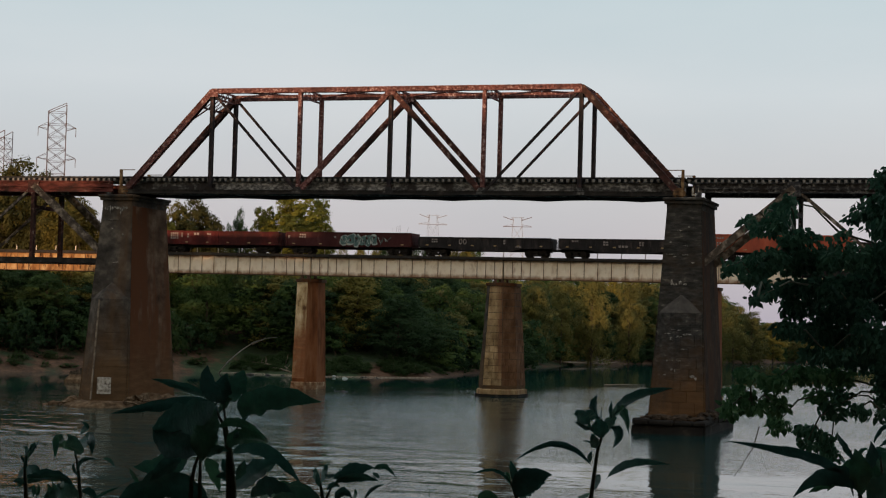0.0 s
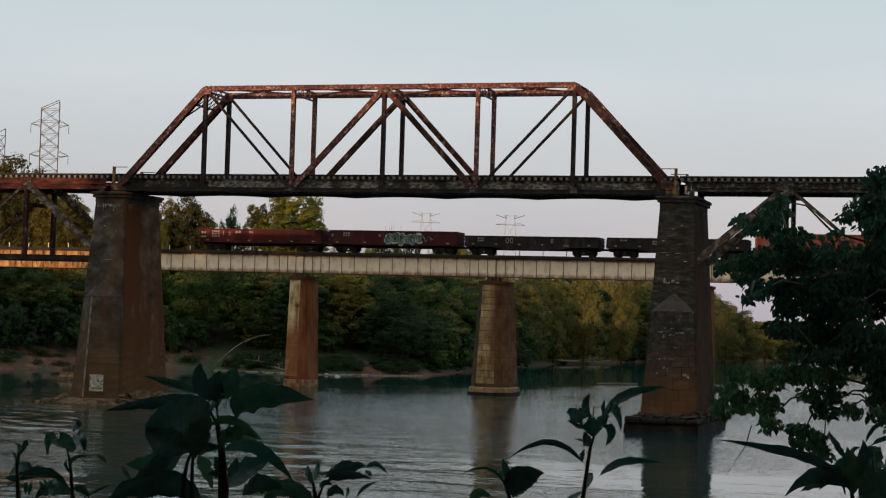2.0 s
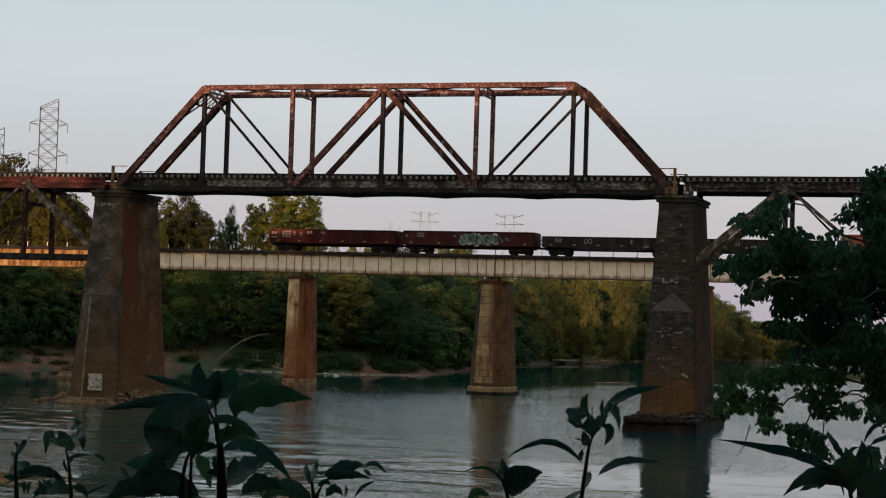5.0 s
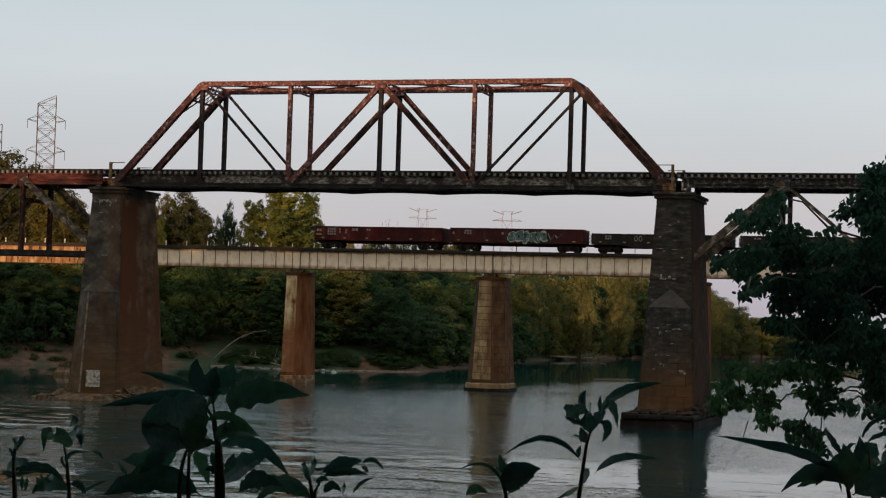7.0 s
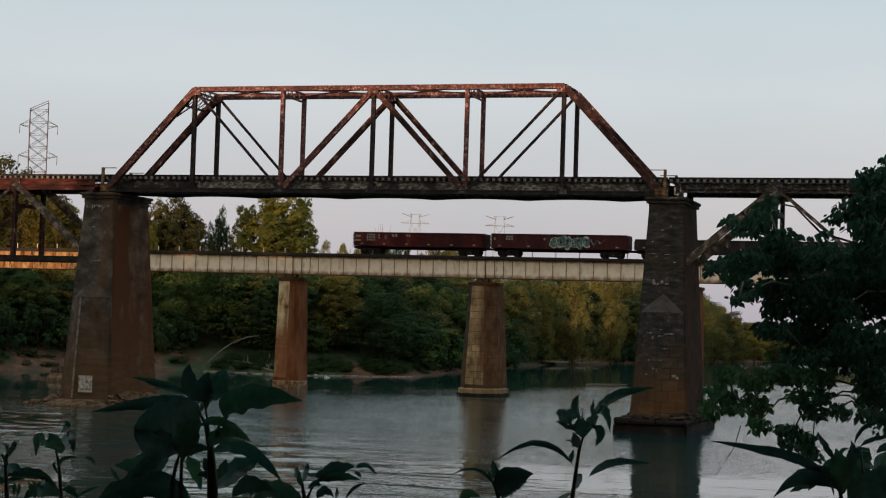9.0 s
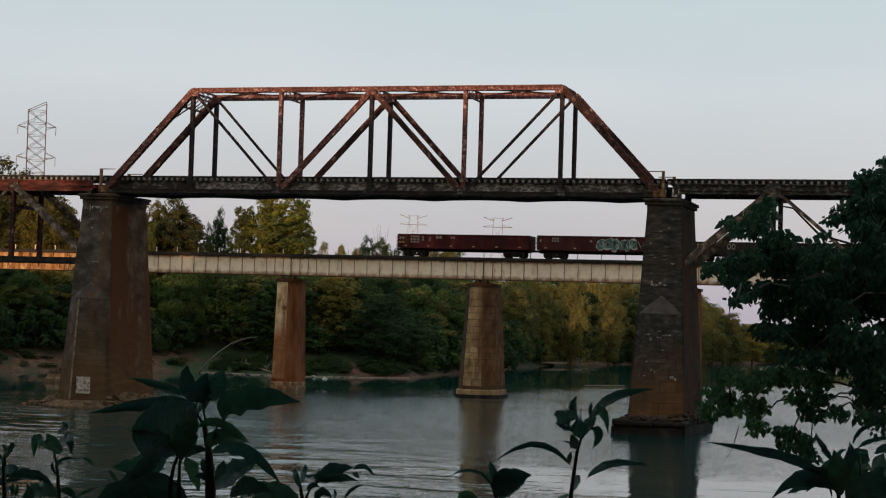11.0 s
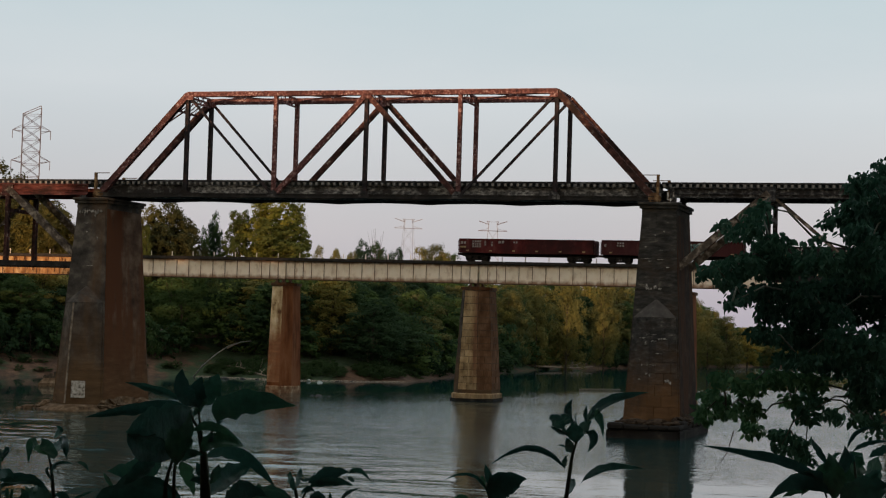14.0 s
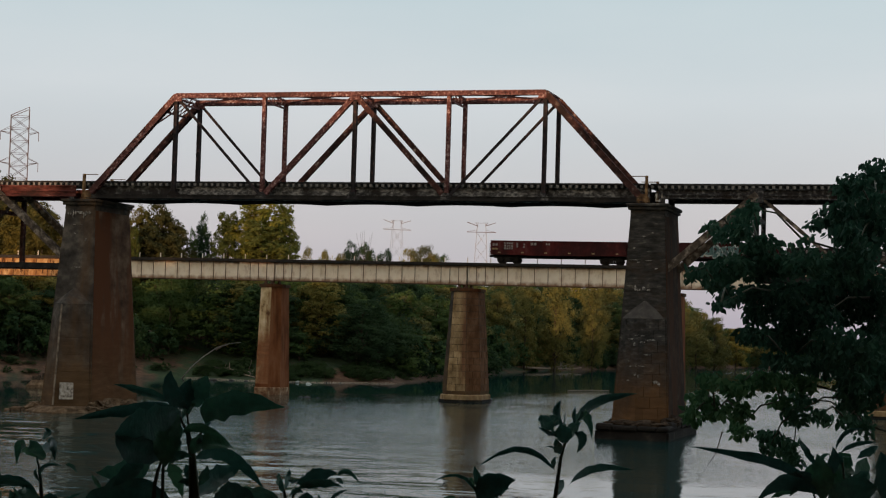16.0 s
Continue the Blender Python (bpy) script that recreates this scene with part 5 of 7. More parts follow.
def gondola(colour, label, top, belly, marks, ribs, group="freight cars"):
    """Open gondola car, its centre over the rail head at x = 0, top and belly above the rail."""
    car = thing("gondola_car", label, "freight car", group=group)
    h = CAR_LEN / 2
    y = 1.48
    low = 0.98
    for s in (-1, 1):
        bm = bmesh.new()
        box(bm, -h + 0.15, h - 0.15, s * y - 0.03, s * y + 0.03, low, top)
        side = part("side", bm, colour, car)
        bm = bmesh.new()
        box(bm, -h + 0.1, h - 0.1, s * y - 0.1, s * y + 0.1, top - 0.12, top)
        part("top_sill", bm, colour, side)
        bm = bmesh.new()
        pts = [(-h + 0.1, low), (-h + 3.6, low - 0.02), (-h + 4.8, low - belly), (h - 4.8, low - belly), (h - 3.6, low - 0.02), (h - 0.1, low)]
        lo = [bm.verts.new((a, s * y - 0.07, b)) for a, b in pts]
        hi = [bm.verts.new((a, s * y - 0.07, low + 0.14)) for a, b in pts]
        lo2 = [bm.verts.new((a, s * y + 0.07, b)) for a, b in pts]
        hi2 = [bm.verts.new((a, s * y + 0.07, low + 0.14)) for a, b in pts]
        for k in range(len(pts) - 1):
            bm.faces.new((lo[k], lo[k + 1], hi[k + 1], hi[k]))
            bm.faces.new((lo2[k + 1], lo2[k], hi2[k], hi2[k + 1]))
            bm.faces.new((lo[k + 1], lo[k], lo2[k], lo2[k + 1]))
            bm.faces.new((hi[k], hi[k + 1], hi2[k + 1], hi2[k]))
        bm.faces.new((lo[0], hi[0], hi2[0], lo2[0])), bm.faces.new((lo[-1], lo2[-1], hi2[-1], hi[-1]))
        part("side_sill", bm, colour, side)
        for k in range(ribs + 1):
            x = -h + 0.25 + k * (CAR_LEN - 0.5) / ribs
            bm = bmesh.new()
            box(bm, x - 0.07, x + 0.07, s * y + (0.03 if s > 0 else -0.11), s * y + (0.11 if s > 0 else -0.03), low + 0.14, top - 0.12)
            part("side_post", bm, colour, side)
    for s in (-1, 1):
        bm = bmesh.new()
        box(bm, s * (h - 0.13) - 0.04, s * (h - 0.13) + 0.04, -y, y, low, top - 0.01)
        for z in (low + 0.3, low + 0.75, low + 1.2):
            if z < top - 0.2:
                box(bm, s * (h - 0.07) - 0.05, s * (h - 0.07) + 0.05, -y, y, z, z + 0.12)
        end = part("end_wall", bm, colour, car)
        for yy in (-1.35, -0.95):
            bm = bmesh.new()
            bar(bm, (s * (h + 0.03), yy, 0.75), (s * (h + 0.03), yy, top - 0.2), 0.04, 0.04)
            part("ladder_rail", bm, colour, end)
        bm = bmesh.new()
        box(bm, min(s * (h - 0.2), s * (h + 0.36)), max(s * (h - 0.2), s * (h + 0.36)), -0.16, 0.16, 0.72, 0.98, 0.03)
        part("coupler", bm, CAR_UNDER, car)
    bm = bmesh.new()
    box(bm, -h + 0.2, h - 0.2, -y + 0.05, y - 0.05, 1.0, 1.08)
    box(bm, -h + 0.2, h - 0.2, -0.25, 0.25, 0.62, 1.0)
    part("underframe", bm, CAR_UNDER, car)
    for s in (-1, 1):
        truck = new("truck")
        truck.parent = car
        truck.location = (s * (h - 2.05), 0, 0)
        for yy in (-1.0, 1.0):
            bm = bmesh.new()
            bar(bm, (-1.25, yy, 0.5), (-0.5, yy, 0.62), 0.18, 0.22)
            bar(bm, (1.25, yy, 0.5), (0.5, yy, 0.62), 0.18, 0.22)
            bar(bm, (-0.6, yy, 0.66), (0.6, yy, 0.66), 0.18, 0.18)
            bar(bm, (-0.6, yy, 0.26), (0.6, yy, 0.26), 0.18, 0.14)
            bar(bm, (-0.95, yy, 0.48), (-0.45, yy, 0.26), 0.18, 0.14)
            bar(bm, (0.95, yy, 0.48), (0.45, yy, 0.26), 0.18, 0.14)
            for k in (-0.18, 0.0, 0.18):
                box(bm, k - 0.07, k + 0.07, yy - 0.08, yy + 0.08, 0.3, 0.62)
            part("side_frame", bm, CAR_UNDER, truck)
        bm = bmesh.new()
        box(bm, -0.25, 0.25, -1.1, 1.1, 0.5, 0.75)
        part("bolster", bm, CAR_UNDER, truck)
    v, f = wheelset_mesh()
    wheels = []
    for s in (-1, 1):
        for a in (-0.88, 0.88):
            if not wheels:
                w = part_data("wheelset", v, f, CAR_UNDER, car, smooth=False)
            else:
                w = share("wheelset", wheels[0], car)
            w.location = (s * (h - 2.05) + a, 0, WHEEL_R)
            wheels.append(w)
    front = -y - 0.115
    for x0, x1, z0, z1, mat in marks:
        bm = bmesh.new()
        box(bm, x0 - h, x1 - h, front, front + 0.02, z0, z1)
        part("stencil_bar", bm, mat, car)
    return car, wheels


def reflectors(z, n, mat=REFLECTOR):
    return [(1.0 + k * (CAR_LEN - 2.4) / (n - 1), 1.32 + k * (CAR_LEN - 2.4) / (n - 1), z, z + 0.14, mat) for k in range(n)]


def block_marks(x, z, cols, rows, w=0.2, h=0.22, gap=0.08, mat=STENCIL):
    return [(x + c * (w + gap), x + c * (w + gap) + w, z - r * (h + gap) - h, z - r * (h + gap), mat) for c in range(cols) for r in range(rows)]


def graffiti(car, x, z, wide, tall):
    """Bulging spray-painted shapes: pale outline, teal fill, and loose strokes."""
    rng = random.Random(9)
    h = CAR_LEN / 2
    n = 8

    def blob(name, mat, cx, cz, rx, rz, seed, lift):
        r0 = random.Random(seed)
        ph = [r0.uniform(0, 6.28) for _ in range(3)]
        bm = bmesh.new()
        pts = []
        for j in range(18):
            t = 2 * math.pi * j / 18
            r = 1 + 0.2 * math.sin(2 * t + ph[0]) + 0.16 * math.sin(3 * t + ph[1]) + 0.1 * math.sin(5 * t + ph[2])
            c, q = math.cos(t), math.sin(t)
            pts.append((cx + math.copysign(abs(c) ** 0.7, c) * rx * r, cz + math.copysign(abs(q) ** 0.7, q) * rz * min(1.1, r)))
        y = -1.48 - 0.115 - lift
        a = [bm.verts.new((px, y, pz)) for px, pz in pts]
        b = [bm.verts.new((px, y + 0.006, pz)) for px, pz in pts]
        bm.faces.new(a)
        bm.faces.new(b[::-1])
        for j in range(18):
            bm.faces.new((a[j], a[j - 1], b[j - 1], b[j]))
        part(name, bm, mat, car)
    def stroke(name, mat, x0, x1, z0, z1, lift, lean=0.0):
        bm = bmesh.new()
        y = -1.48 - 0.115 - lift
        quad = [(x0, z0), (x1, z0), (x1 + lean, z1), (x0 + lean, z1)]
        a = [bm.verts.new((px, y, pz)) for px, pz in quad]
        b = [bm.verts.new((px, y + 0.006, pz)) for px, pz in quad]
        bm.faces.new(a)
        bm.faces.new(b[::-1])
        for j in range(4):
            bm.faces.new((a[j], a[j - 1], b[j - 1], b[j]))
        part(name, bm, mat, car)
    step = wide / n
    edge = x - h
    for k in range(n):
        w = step * rng.uniform(0.75, 1.25)
        cx, cz = edge + w * 0.5, z + rng.uniform(-0.1, 0.1)
        edge += w
        rz = tall * rng.uniform(0.4, 0.56)
        if k < n - 2:
            blob("spray_edge", PALE, cx, cz - 0.04, w * 0.6, rz * 1.02, k, 0.008)
            blob("spray_fill", TEAL, cx + rng.uniform(-0.05, 0.05), cz - 0.02, w * 0.5, rz * 0.86, k + 20, 0.016)
            blob("spray_hole", CAR_BROWN, cx + rng.uniform(-0.1, 0.1), cz + rz * rng.uniform(-0.4, 0.4), w * rng.uniform(0.1, 0.2), rz * rng.uniform(0.15, 0.36), k + 40, 0.024)
        for _ in range(3):
            x0, z0, lean = cx + w * rng.uniform(-0.45, 0.35), cz + rz * rng.uniform(-0.95, 0.1), rng.uniform(-0.35, 0.35)
            stroke("spray_stroke", rng.choice((PALE, TEAL, CAR_BLACK, PALE)), x0, x0 + rng.uniform(0.05, 0.1), z0, z0 + rz * rng.uniform(0.4, 1.0), 0.03 + 0.004 * rng.random(), lean)


def ring_mark(car, x, z, r):
    for k in (0, 1):
        bm = bmesh.new()
        cx = x - CAR_LEN / 2 + k * r * 1.9
        n = 18
        rows = []
        for rad in (0.62, 1.0):
            for y in (-1.62, -1.6):
                rows.append([bm.verts.new((cx + 0.8 * r * rad * math.cos(2 * math.pi * j / n), y, z + r * 1.25 * rad * math.sin(2 * math.pi * j / n))) for j in range(n)])
        for a, b in ((0, 2), (2, 3), (3, 1), (1, 0)):
            for j in range(n):
                bm.faces.new((rows[a][j], rows[a][j - 1], rows[b][j - 1], rows[b][j]))
        part("ring_mark", bm, STENCIL, car)


CARS = []
marks = block_marks(0.35, 2.3, 2, 1, 0.26, 0.3) + block_marks(0.3, 1.75, 2, 1, 0.3, 0.2, mat=REFLECTOR) + block_marks(1.75, 2.42, 4, 3) + block_marks(3.2, 2.36, 1, 2) + block_marks(4.0, 2.3, 1, 2) + block_marks(4.9, 2.4, 2, 1, 0.3, 0.3) + block_marks(6.7, 2.35, 2, 1)
CARS.append(gondola(CAR_RED, "oxide red high-sided gondola car with pale stencil marks, last in line", 2.62, 0.06, marks + reflectors(1.16, 6), 2))
marks = block_marks(1.9, 2.42, 3, 2, 0.22, 0.2) + block_marks(0.45, 2.2, 1, 1, 0.22, 0.3) + block_marks(6.4, 2.2, 1, 1, 0.25, 0.25)
CARS.append(gondola(CAR_BROWN, "maroon high-sided gondola car with teal and white graffiti", 2.66, 0.06, marks + reflectors(1.16, 5), 2))
graffiti(CARS[1][0], 7.2, 1.76, 6.6, 1.4)
marks = block_marks(1.7, 2.02, 3, 2, 0.2, 0.18) + block_marks(10.5, 1.95, 1, 2, 0.25, 0.2) + block_marks(12.0, 1.3, 2, 1, 0.3, 0.2)
CARS.append(gondola(CAR_BLACK, "black ribbed gondola car with a double ring mark and fishbelly side", 2.24, 0.28, marks + reflectors(1.2, 6), 15))
ring_mark(CARS[2][0], 5.3, 1.72, 0.27)
marks = block_marks(1.7, 2.02, 3, 1, 0.2, 0.18) + block_marks(5.4, 1.95, 2, 2, 0.25, 0.2) + block_marks(7.2, 1.5, 3, 1, 0.3, 0.25) + block_marks(9.6, 1.95, 2, 2, 0.22, 0.2)
CARS.append(gondola(CAR_BLACK, "black ribbed gondola car with scattered stencil marks", 2.24, 0.28, marks + reflectors(1.2, 6), 15))
marks = block_marks(0.9, 2.62, 5, 1, 0.2, 0.2) + block_marks(0.9, 2.05, 5, 2, 0.2, 0.2)
CARS.append(gondola(CAR_ORANGE, "orange-red high-sided gondola car with white stencil rows", 2.95, 0.06, marks + reflectors(1.16, 5), 2))
CARS.append(gondola(CAR_BLACK, "black ribbed gondola car at the head of the visible train", 2.24, 0.28, reflectors(1.2, 6), 15))


# ---------------------------------------------------------------- trees
def leaf_cards(centres, normals, sizes, rng):
    """Small pointed leaf sprays, one facet each."""
    n = len(centres)
    a = rng.normal(size=(n, 3))
    u = np.cross(normals, a)
    u /= np.linalg.norm(u, axis=1)[:, None] + 1e-9
    v = np.cross(normals, u)
    s = sizes[:, None]
    verts = np.stack([centres + u * s * 0.66, centres - u * s * 0.4 + v * s * 0.4, centres - u * s * 0.4 - v * s * 0.4], 1).reshape(-1, 3)
    faces = np.arange(n * 3).reshape(n, 3)
    return verts, faces


def soft_shade(ob, normals):
    """Leaves shade with the swell of the tuft they belong to."""
    normals = normals / (np.linalg.norm(normals, axis=1)[:, None] + 1e-9)
    ob.data.normals_split_custom_set_from_vertices(normals.tolist())


def make_tree(name, label, height, spread, lobes, count, leaf_size, leaf_mat, seed, crown_from=0.25, airy=0.5, category="tree", plump=1.0, shell=0.45):
    """Broad-leaved tree: trunk with limbs that reach each lobe, and a crown of many sprays round the lobes."""
    rng = np.random.default_rng(seed)
    tree = thing(name, label, category)
    centres, radii = [], []
    for k in range(lobes):
        f = (k + 0.5) / lobes
        z = height * (crown_from + (0.93 - crown_from) * f)
        widest = math.sin(math.pi * min(1, 0.18 + 0.78 * f)) ** 0.7
        t = k * 2.4 + rng.uniform(0, 0.8)
        r = spread * widest * rng.uniform(0.35, 0.75)
        centres.append((r * math.cos(t), r * math.sin(t), z))
        radii.append(spread * rng.uniform(0.3, 0.48) * (0.75 + 0.35 * widest) * plump)
    centres, radii = np.array(centres), np.array(radii)
    share_of = radii ** 2 / (radii ** 2).sum()
    pts, nor, siz, puff = [], [], [], []
    for c, r, w in zip(centres, radii, share_of):
        tufts = 15 if shell > 0.6 else 14
        n = max(6, int(count * w / tufts))
        for j in range(tufts):
            u = rng.normal(size=3) + np.array([0, 0, 0.35])
            u /= np.linalg.norm(u)
            mid = c + u * r * rng.uniform(shell, 0.95) * np.array([1, 1, 0.85])
            rt = r * (rng.uniform(0.28, 0.5) if shell > 0.6 else rng.uniform(0.2, 0.46))
            d = rng.normal(size=(n, 3)) + np.array([0, 0, 0.3])
            d /= np.linalg.norm(d, axis=1)[:, None]
            rad = rt * (1 - airy * rng.random(n) ** 2.0) * rng.uniform(0.8, 1.2, n)
            pts.append(mid + d * rad[:, None] * np.array([1, 1, 0.75]))
            nn = d + rng.normal(size=(n, 3)) * 0.38 + np.array([0, 0, 0.35]) + u * 0.5
            nor.append(nn / np.linalg.norm(nn, axis=1)[:, None])
            puff.append(d * 0.45 + u * 0.6 + np.array([0, 0, 0.15]))
            siz.append(leaf_size * rng.uniform(0.5, 1.3, n))
    pts, nor, siz = np.concatenate(pts), np.concatenate(nor), np.concatenate(siz)
    v, f = leaf_cards(pts, nor, siz, rng)
    crown = part_data("crown", v.tolist(), f.tolist(), leaf_mat, tree, smooth=True)
    soft_shade(crown, np.repeat(np.concatenate(puff) * 0.9 + nor * 0.2, 3, 0))
    trunk_r = 0.012 * height + 0.03
    pieces = [tube([(0, 0, -0.6), (0.03 * height * 0.2, 0, height * 0.3), (0, 0.1, height * 0.62), (0.1, 0, height * 0.88)],
                   [trunk_r * 1.25, trunk_r * 0.85, trunk_r * 0.5, trunk_r * 0.15])]
    for c in centres:
        z0 = max(height * 0.12, c[2] - spread * rng.uniform(0.45, 0.9))
        mid = (c[0] * 0.45, c[1] * 0.45, z0 + (c[2] - z0) * 0.6)
        pieces.append(tube([(0, 0, z0), mid, tuple(c)], [trunk_r * 0.4, trunk_r * 0.24, trunk_r * 0.08], 5))
    v, f = join(pieces)
    part_data("trunk", [tuple(p) for p in v], f, BARK, tree)
    return tree


def plant_tree(proto, x, y, scale, wide, turn, label="", group=""):
    z = float(land_height(np.array([x]), np.array([y]))[0])
    m = Matrix.LocRotScale((x, y, max(z, 0.1) - 0.1), Euler((0, 0, radians(turn))), (wide, wide, scale))
    ob = copy_thing(proto, m)
    return tagged(ob, label, group=group)


GREEN = [make_tree("tree", "dense dark green river bank tree", 13, 4.6, 17, 17000, 0.24, LEAF_GREEN, 11, 0.1, shell=0.7),
         make_tree("tree", "dense dark green river bank tree", 13, 4.0, 15, 16000, 0.24, LEAF_GREEN, 12, 0.2, shell=0.7),
         make_tree("tree", "yellow-green bank tree with sunlight put into its leaf colour", 13, 4.6, 17, 17000, 0.24, LEAF_SUNLIT, 13, 0.06, plump=1.2, shell=0.7),
         make_tree("tree", "yellow-green bank tree with sunlight put into its leaf colour", 13, 4.0, 14, 16000, 0.24, LEAF_SUNLIT, 14, 0.1, plump=1.2, shell=0.7)]
TALL = make_tree("tree", "tall airy cottonwood with gaps, sunlight put into its yellow crown", 28, 6.0, 30, 24000, 0.38, LEAF_YELLOW_LIT, 21, 0.2, 0.4, plump=1.0)
ROUND = make_tree("tree", "tall round-crowned olive green tree", 22, 4.6, 22, 14000, 0.44, LEAF_OLIVE, 22, 0.1, 0.3, plump=1.3, shell=0.65)
BUSH = [make_tree("bush", "low dark shrub on the bank", 4, 2.6, 9, 1100, 0.34, LEAF_DARK, 31, 0.08, 0.5, "shrub"),
        make_tree("bush", "low green shrub on the bank", 4, 2.8, 9, 1100, 0.34, LEAF_GREEN, 32, 0.08, 0.5, "shrub")]


def ground_z(x, y):
    return float(land_height(np.array([x]), np.array([y]))[0])


def tree_to(proto, height, x, y, top, radius, base_radius, turn, group):
    z = ground_z(x, y)
    plant_tree(proto, x, y, (top - z) / height, radius / base_radius, turn, group=group)


# tall trees on the skyline: x, y, height of top, radius
for k, (x, y, top, r) in enumerate([(-178.5, 300, 37.5, 6.2), (-167, 290, 34.0, 4.6), (-187, 285, 33, 5), (-151, 275, 28.5, 4.2), (-159, 282, 30, 4.4)]):
    tree_to(ROUND, 22, x, y, top, r, 4.6, k * 77, "skyline trees")
for k, (x, y, top, r) in enumerate([(-154, 279, 27.5, 4.2), (-162, 287, 31.5, 4.6), (-170.5, 294, 33.5, 4.6), (-174, 288, 31.5, 4.6), (-183, 296, 35.5, 5.2), (-157, 285, 27, 4.4)]):
    tree_to(ROUND, 22, x, y, top, r, 4.6, k * 83 + 11, "skyline trees")
# dense olive crowns, slim dark trees and the tall cottonwood beside them
for k, (x, y, top, r) in enumerate([(-145.8, 286, 28.7, 4.5), (-146.4, 280, 26.3, 4.3), (-137.1, 284, 28.4, 3.7), (-135.2, 288, 29.4, 3.9), (-133.4, 290, 26.7, 3.4), (-133.6, 280, 24.9, 4.0), (-130.5, 282, 23.7, 3.5), (-138.0, 276, 25.3, 4.2), (-147.5, 279, 25.6, 4.1)]):
    tree_to(ROUND, 22, x, y, top, r, 4.6, k * 51 + 20, "skyline trees")
for k, (x, y, top, r) in enumerate([(-133.9, 302, 28.3, 2.2), (-131.6, 300, 26.0, 2.0), (-133.3, 298, 25.2, 1.8)]):
    tree_to(GREEN[k % 2], 13, x, y, top, r, 4.6, k * 67 + 5, "skyline trees")
for k, (x, y, top, r) in enumerate([(-122.4, 300, 33.0, 7.5), (-126.5, 297, 29.3, 4.0), (-118.7, 304, 31.3, 4.3), (-133.7, 275, 24.9, 1.4), (-119.9, 297, 27.7, 6.6)]):
    tree_to(TALL, 28, x, y, top, r, 6.0, k * 71 + 200, "skyline trees")
for k, (x, y, top, r) in enumerate([(-169, 450, 28.6, 2.6), (-164, 450, 29.2, 2.8), (-148.5, 430, 30.0, 4.6), (-141.5, 432, 28.2, 4.2), (-133.4, 440, 28.9, 5.4), (-152.5, 433, 27.8, 3.8), (-129.5, 442, 27.6, 4.2), (-145, 431, 29.6, 4.8), (-136.8, 441, 28.2, 4.6), (-131.4, 441, 28.6, 4.6)]):
    tree_to(GREEN[(k + 2) % 4], 13, x, y, top, r, 4.6, k * 63, "distant trees")
for k, (x, y, top) in enumerate([(-121, 262, 16.5), (-117, 268, 17), (-112, 266, 16), (-106, 262, 15), (-124, 270, 18), (-110, 274, 17.5)]):
    tree_to(GREEN[k % 2], 13, x, y, top, 4.4, 4.4, k * 70, "bank trees")
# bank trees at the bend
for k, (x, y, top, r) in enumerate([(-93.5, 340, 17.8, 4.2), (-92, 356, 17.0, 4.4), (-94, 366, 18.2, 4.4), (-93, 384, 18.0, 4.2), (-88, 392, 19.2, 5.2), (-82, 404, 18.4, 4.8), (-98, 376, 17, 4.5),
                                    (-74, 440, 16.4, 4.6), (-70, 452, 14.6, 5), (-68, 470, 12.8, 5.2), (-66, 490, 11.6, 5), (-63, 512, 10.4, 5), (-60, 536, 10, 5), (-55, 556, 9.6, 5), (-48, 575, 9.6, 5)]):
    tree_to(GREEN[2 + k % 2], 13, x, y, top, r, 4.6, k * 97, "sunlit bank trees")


def top_slope(r):
    """Rise of the tree tops over the eye, per metre of distance, by direction x / y."""
    return float(np.interp(r, [-0.6, -0.45, -0.386, -0.268, -0.2, -0.183, -0.153, -0.144, -0.127, -0.1], [0.032, 0.032, 0.03, 0.029, 0.0285, 0.027, 0.0205, 0.0125, 0.007, 0.003]))


WOODS = []


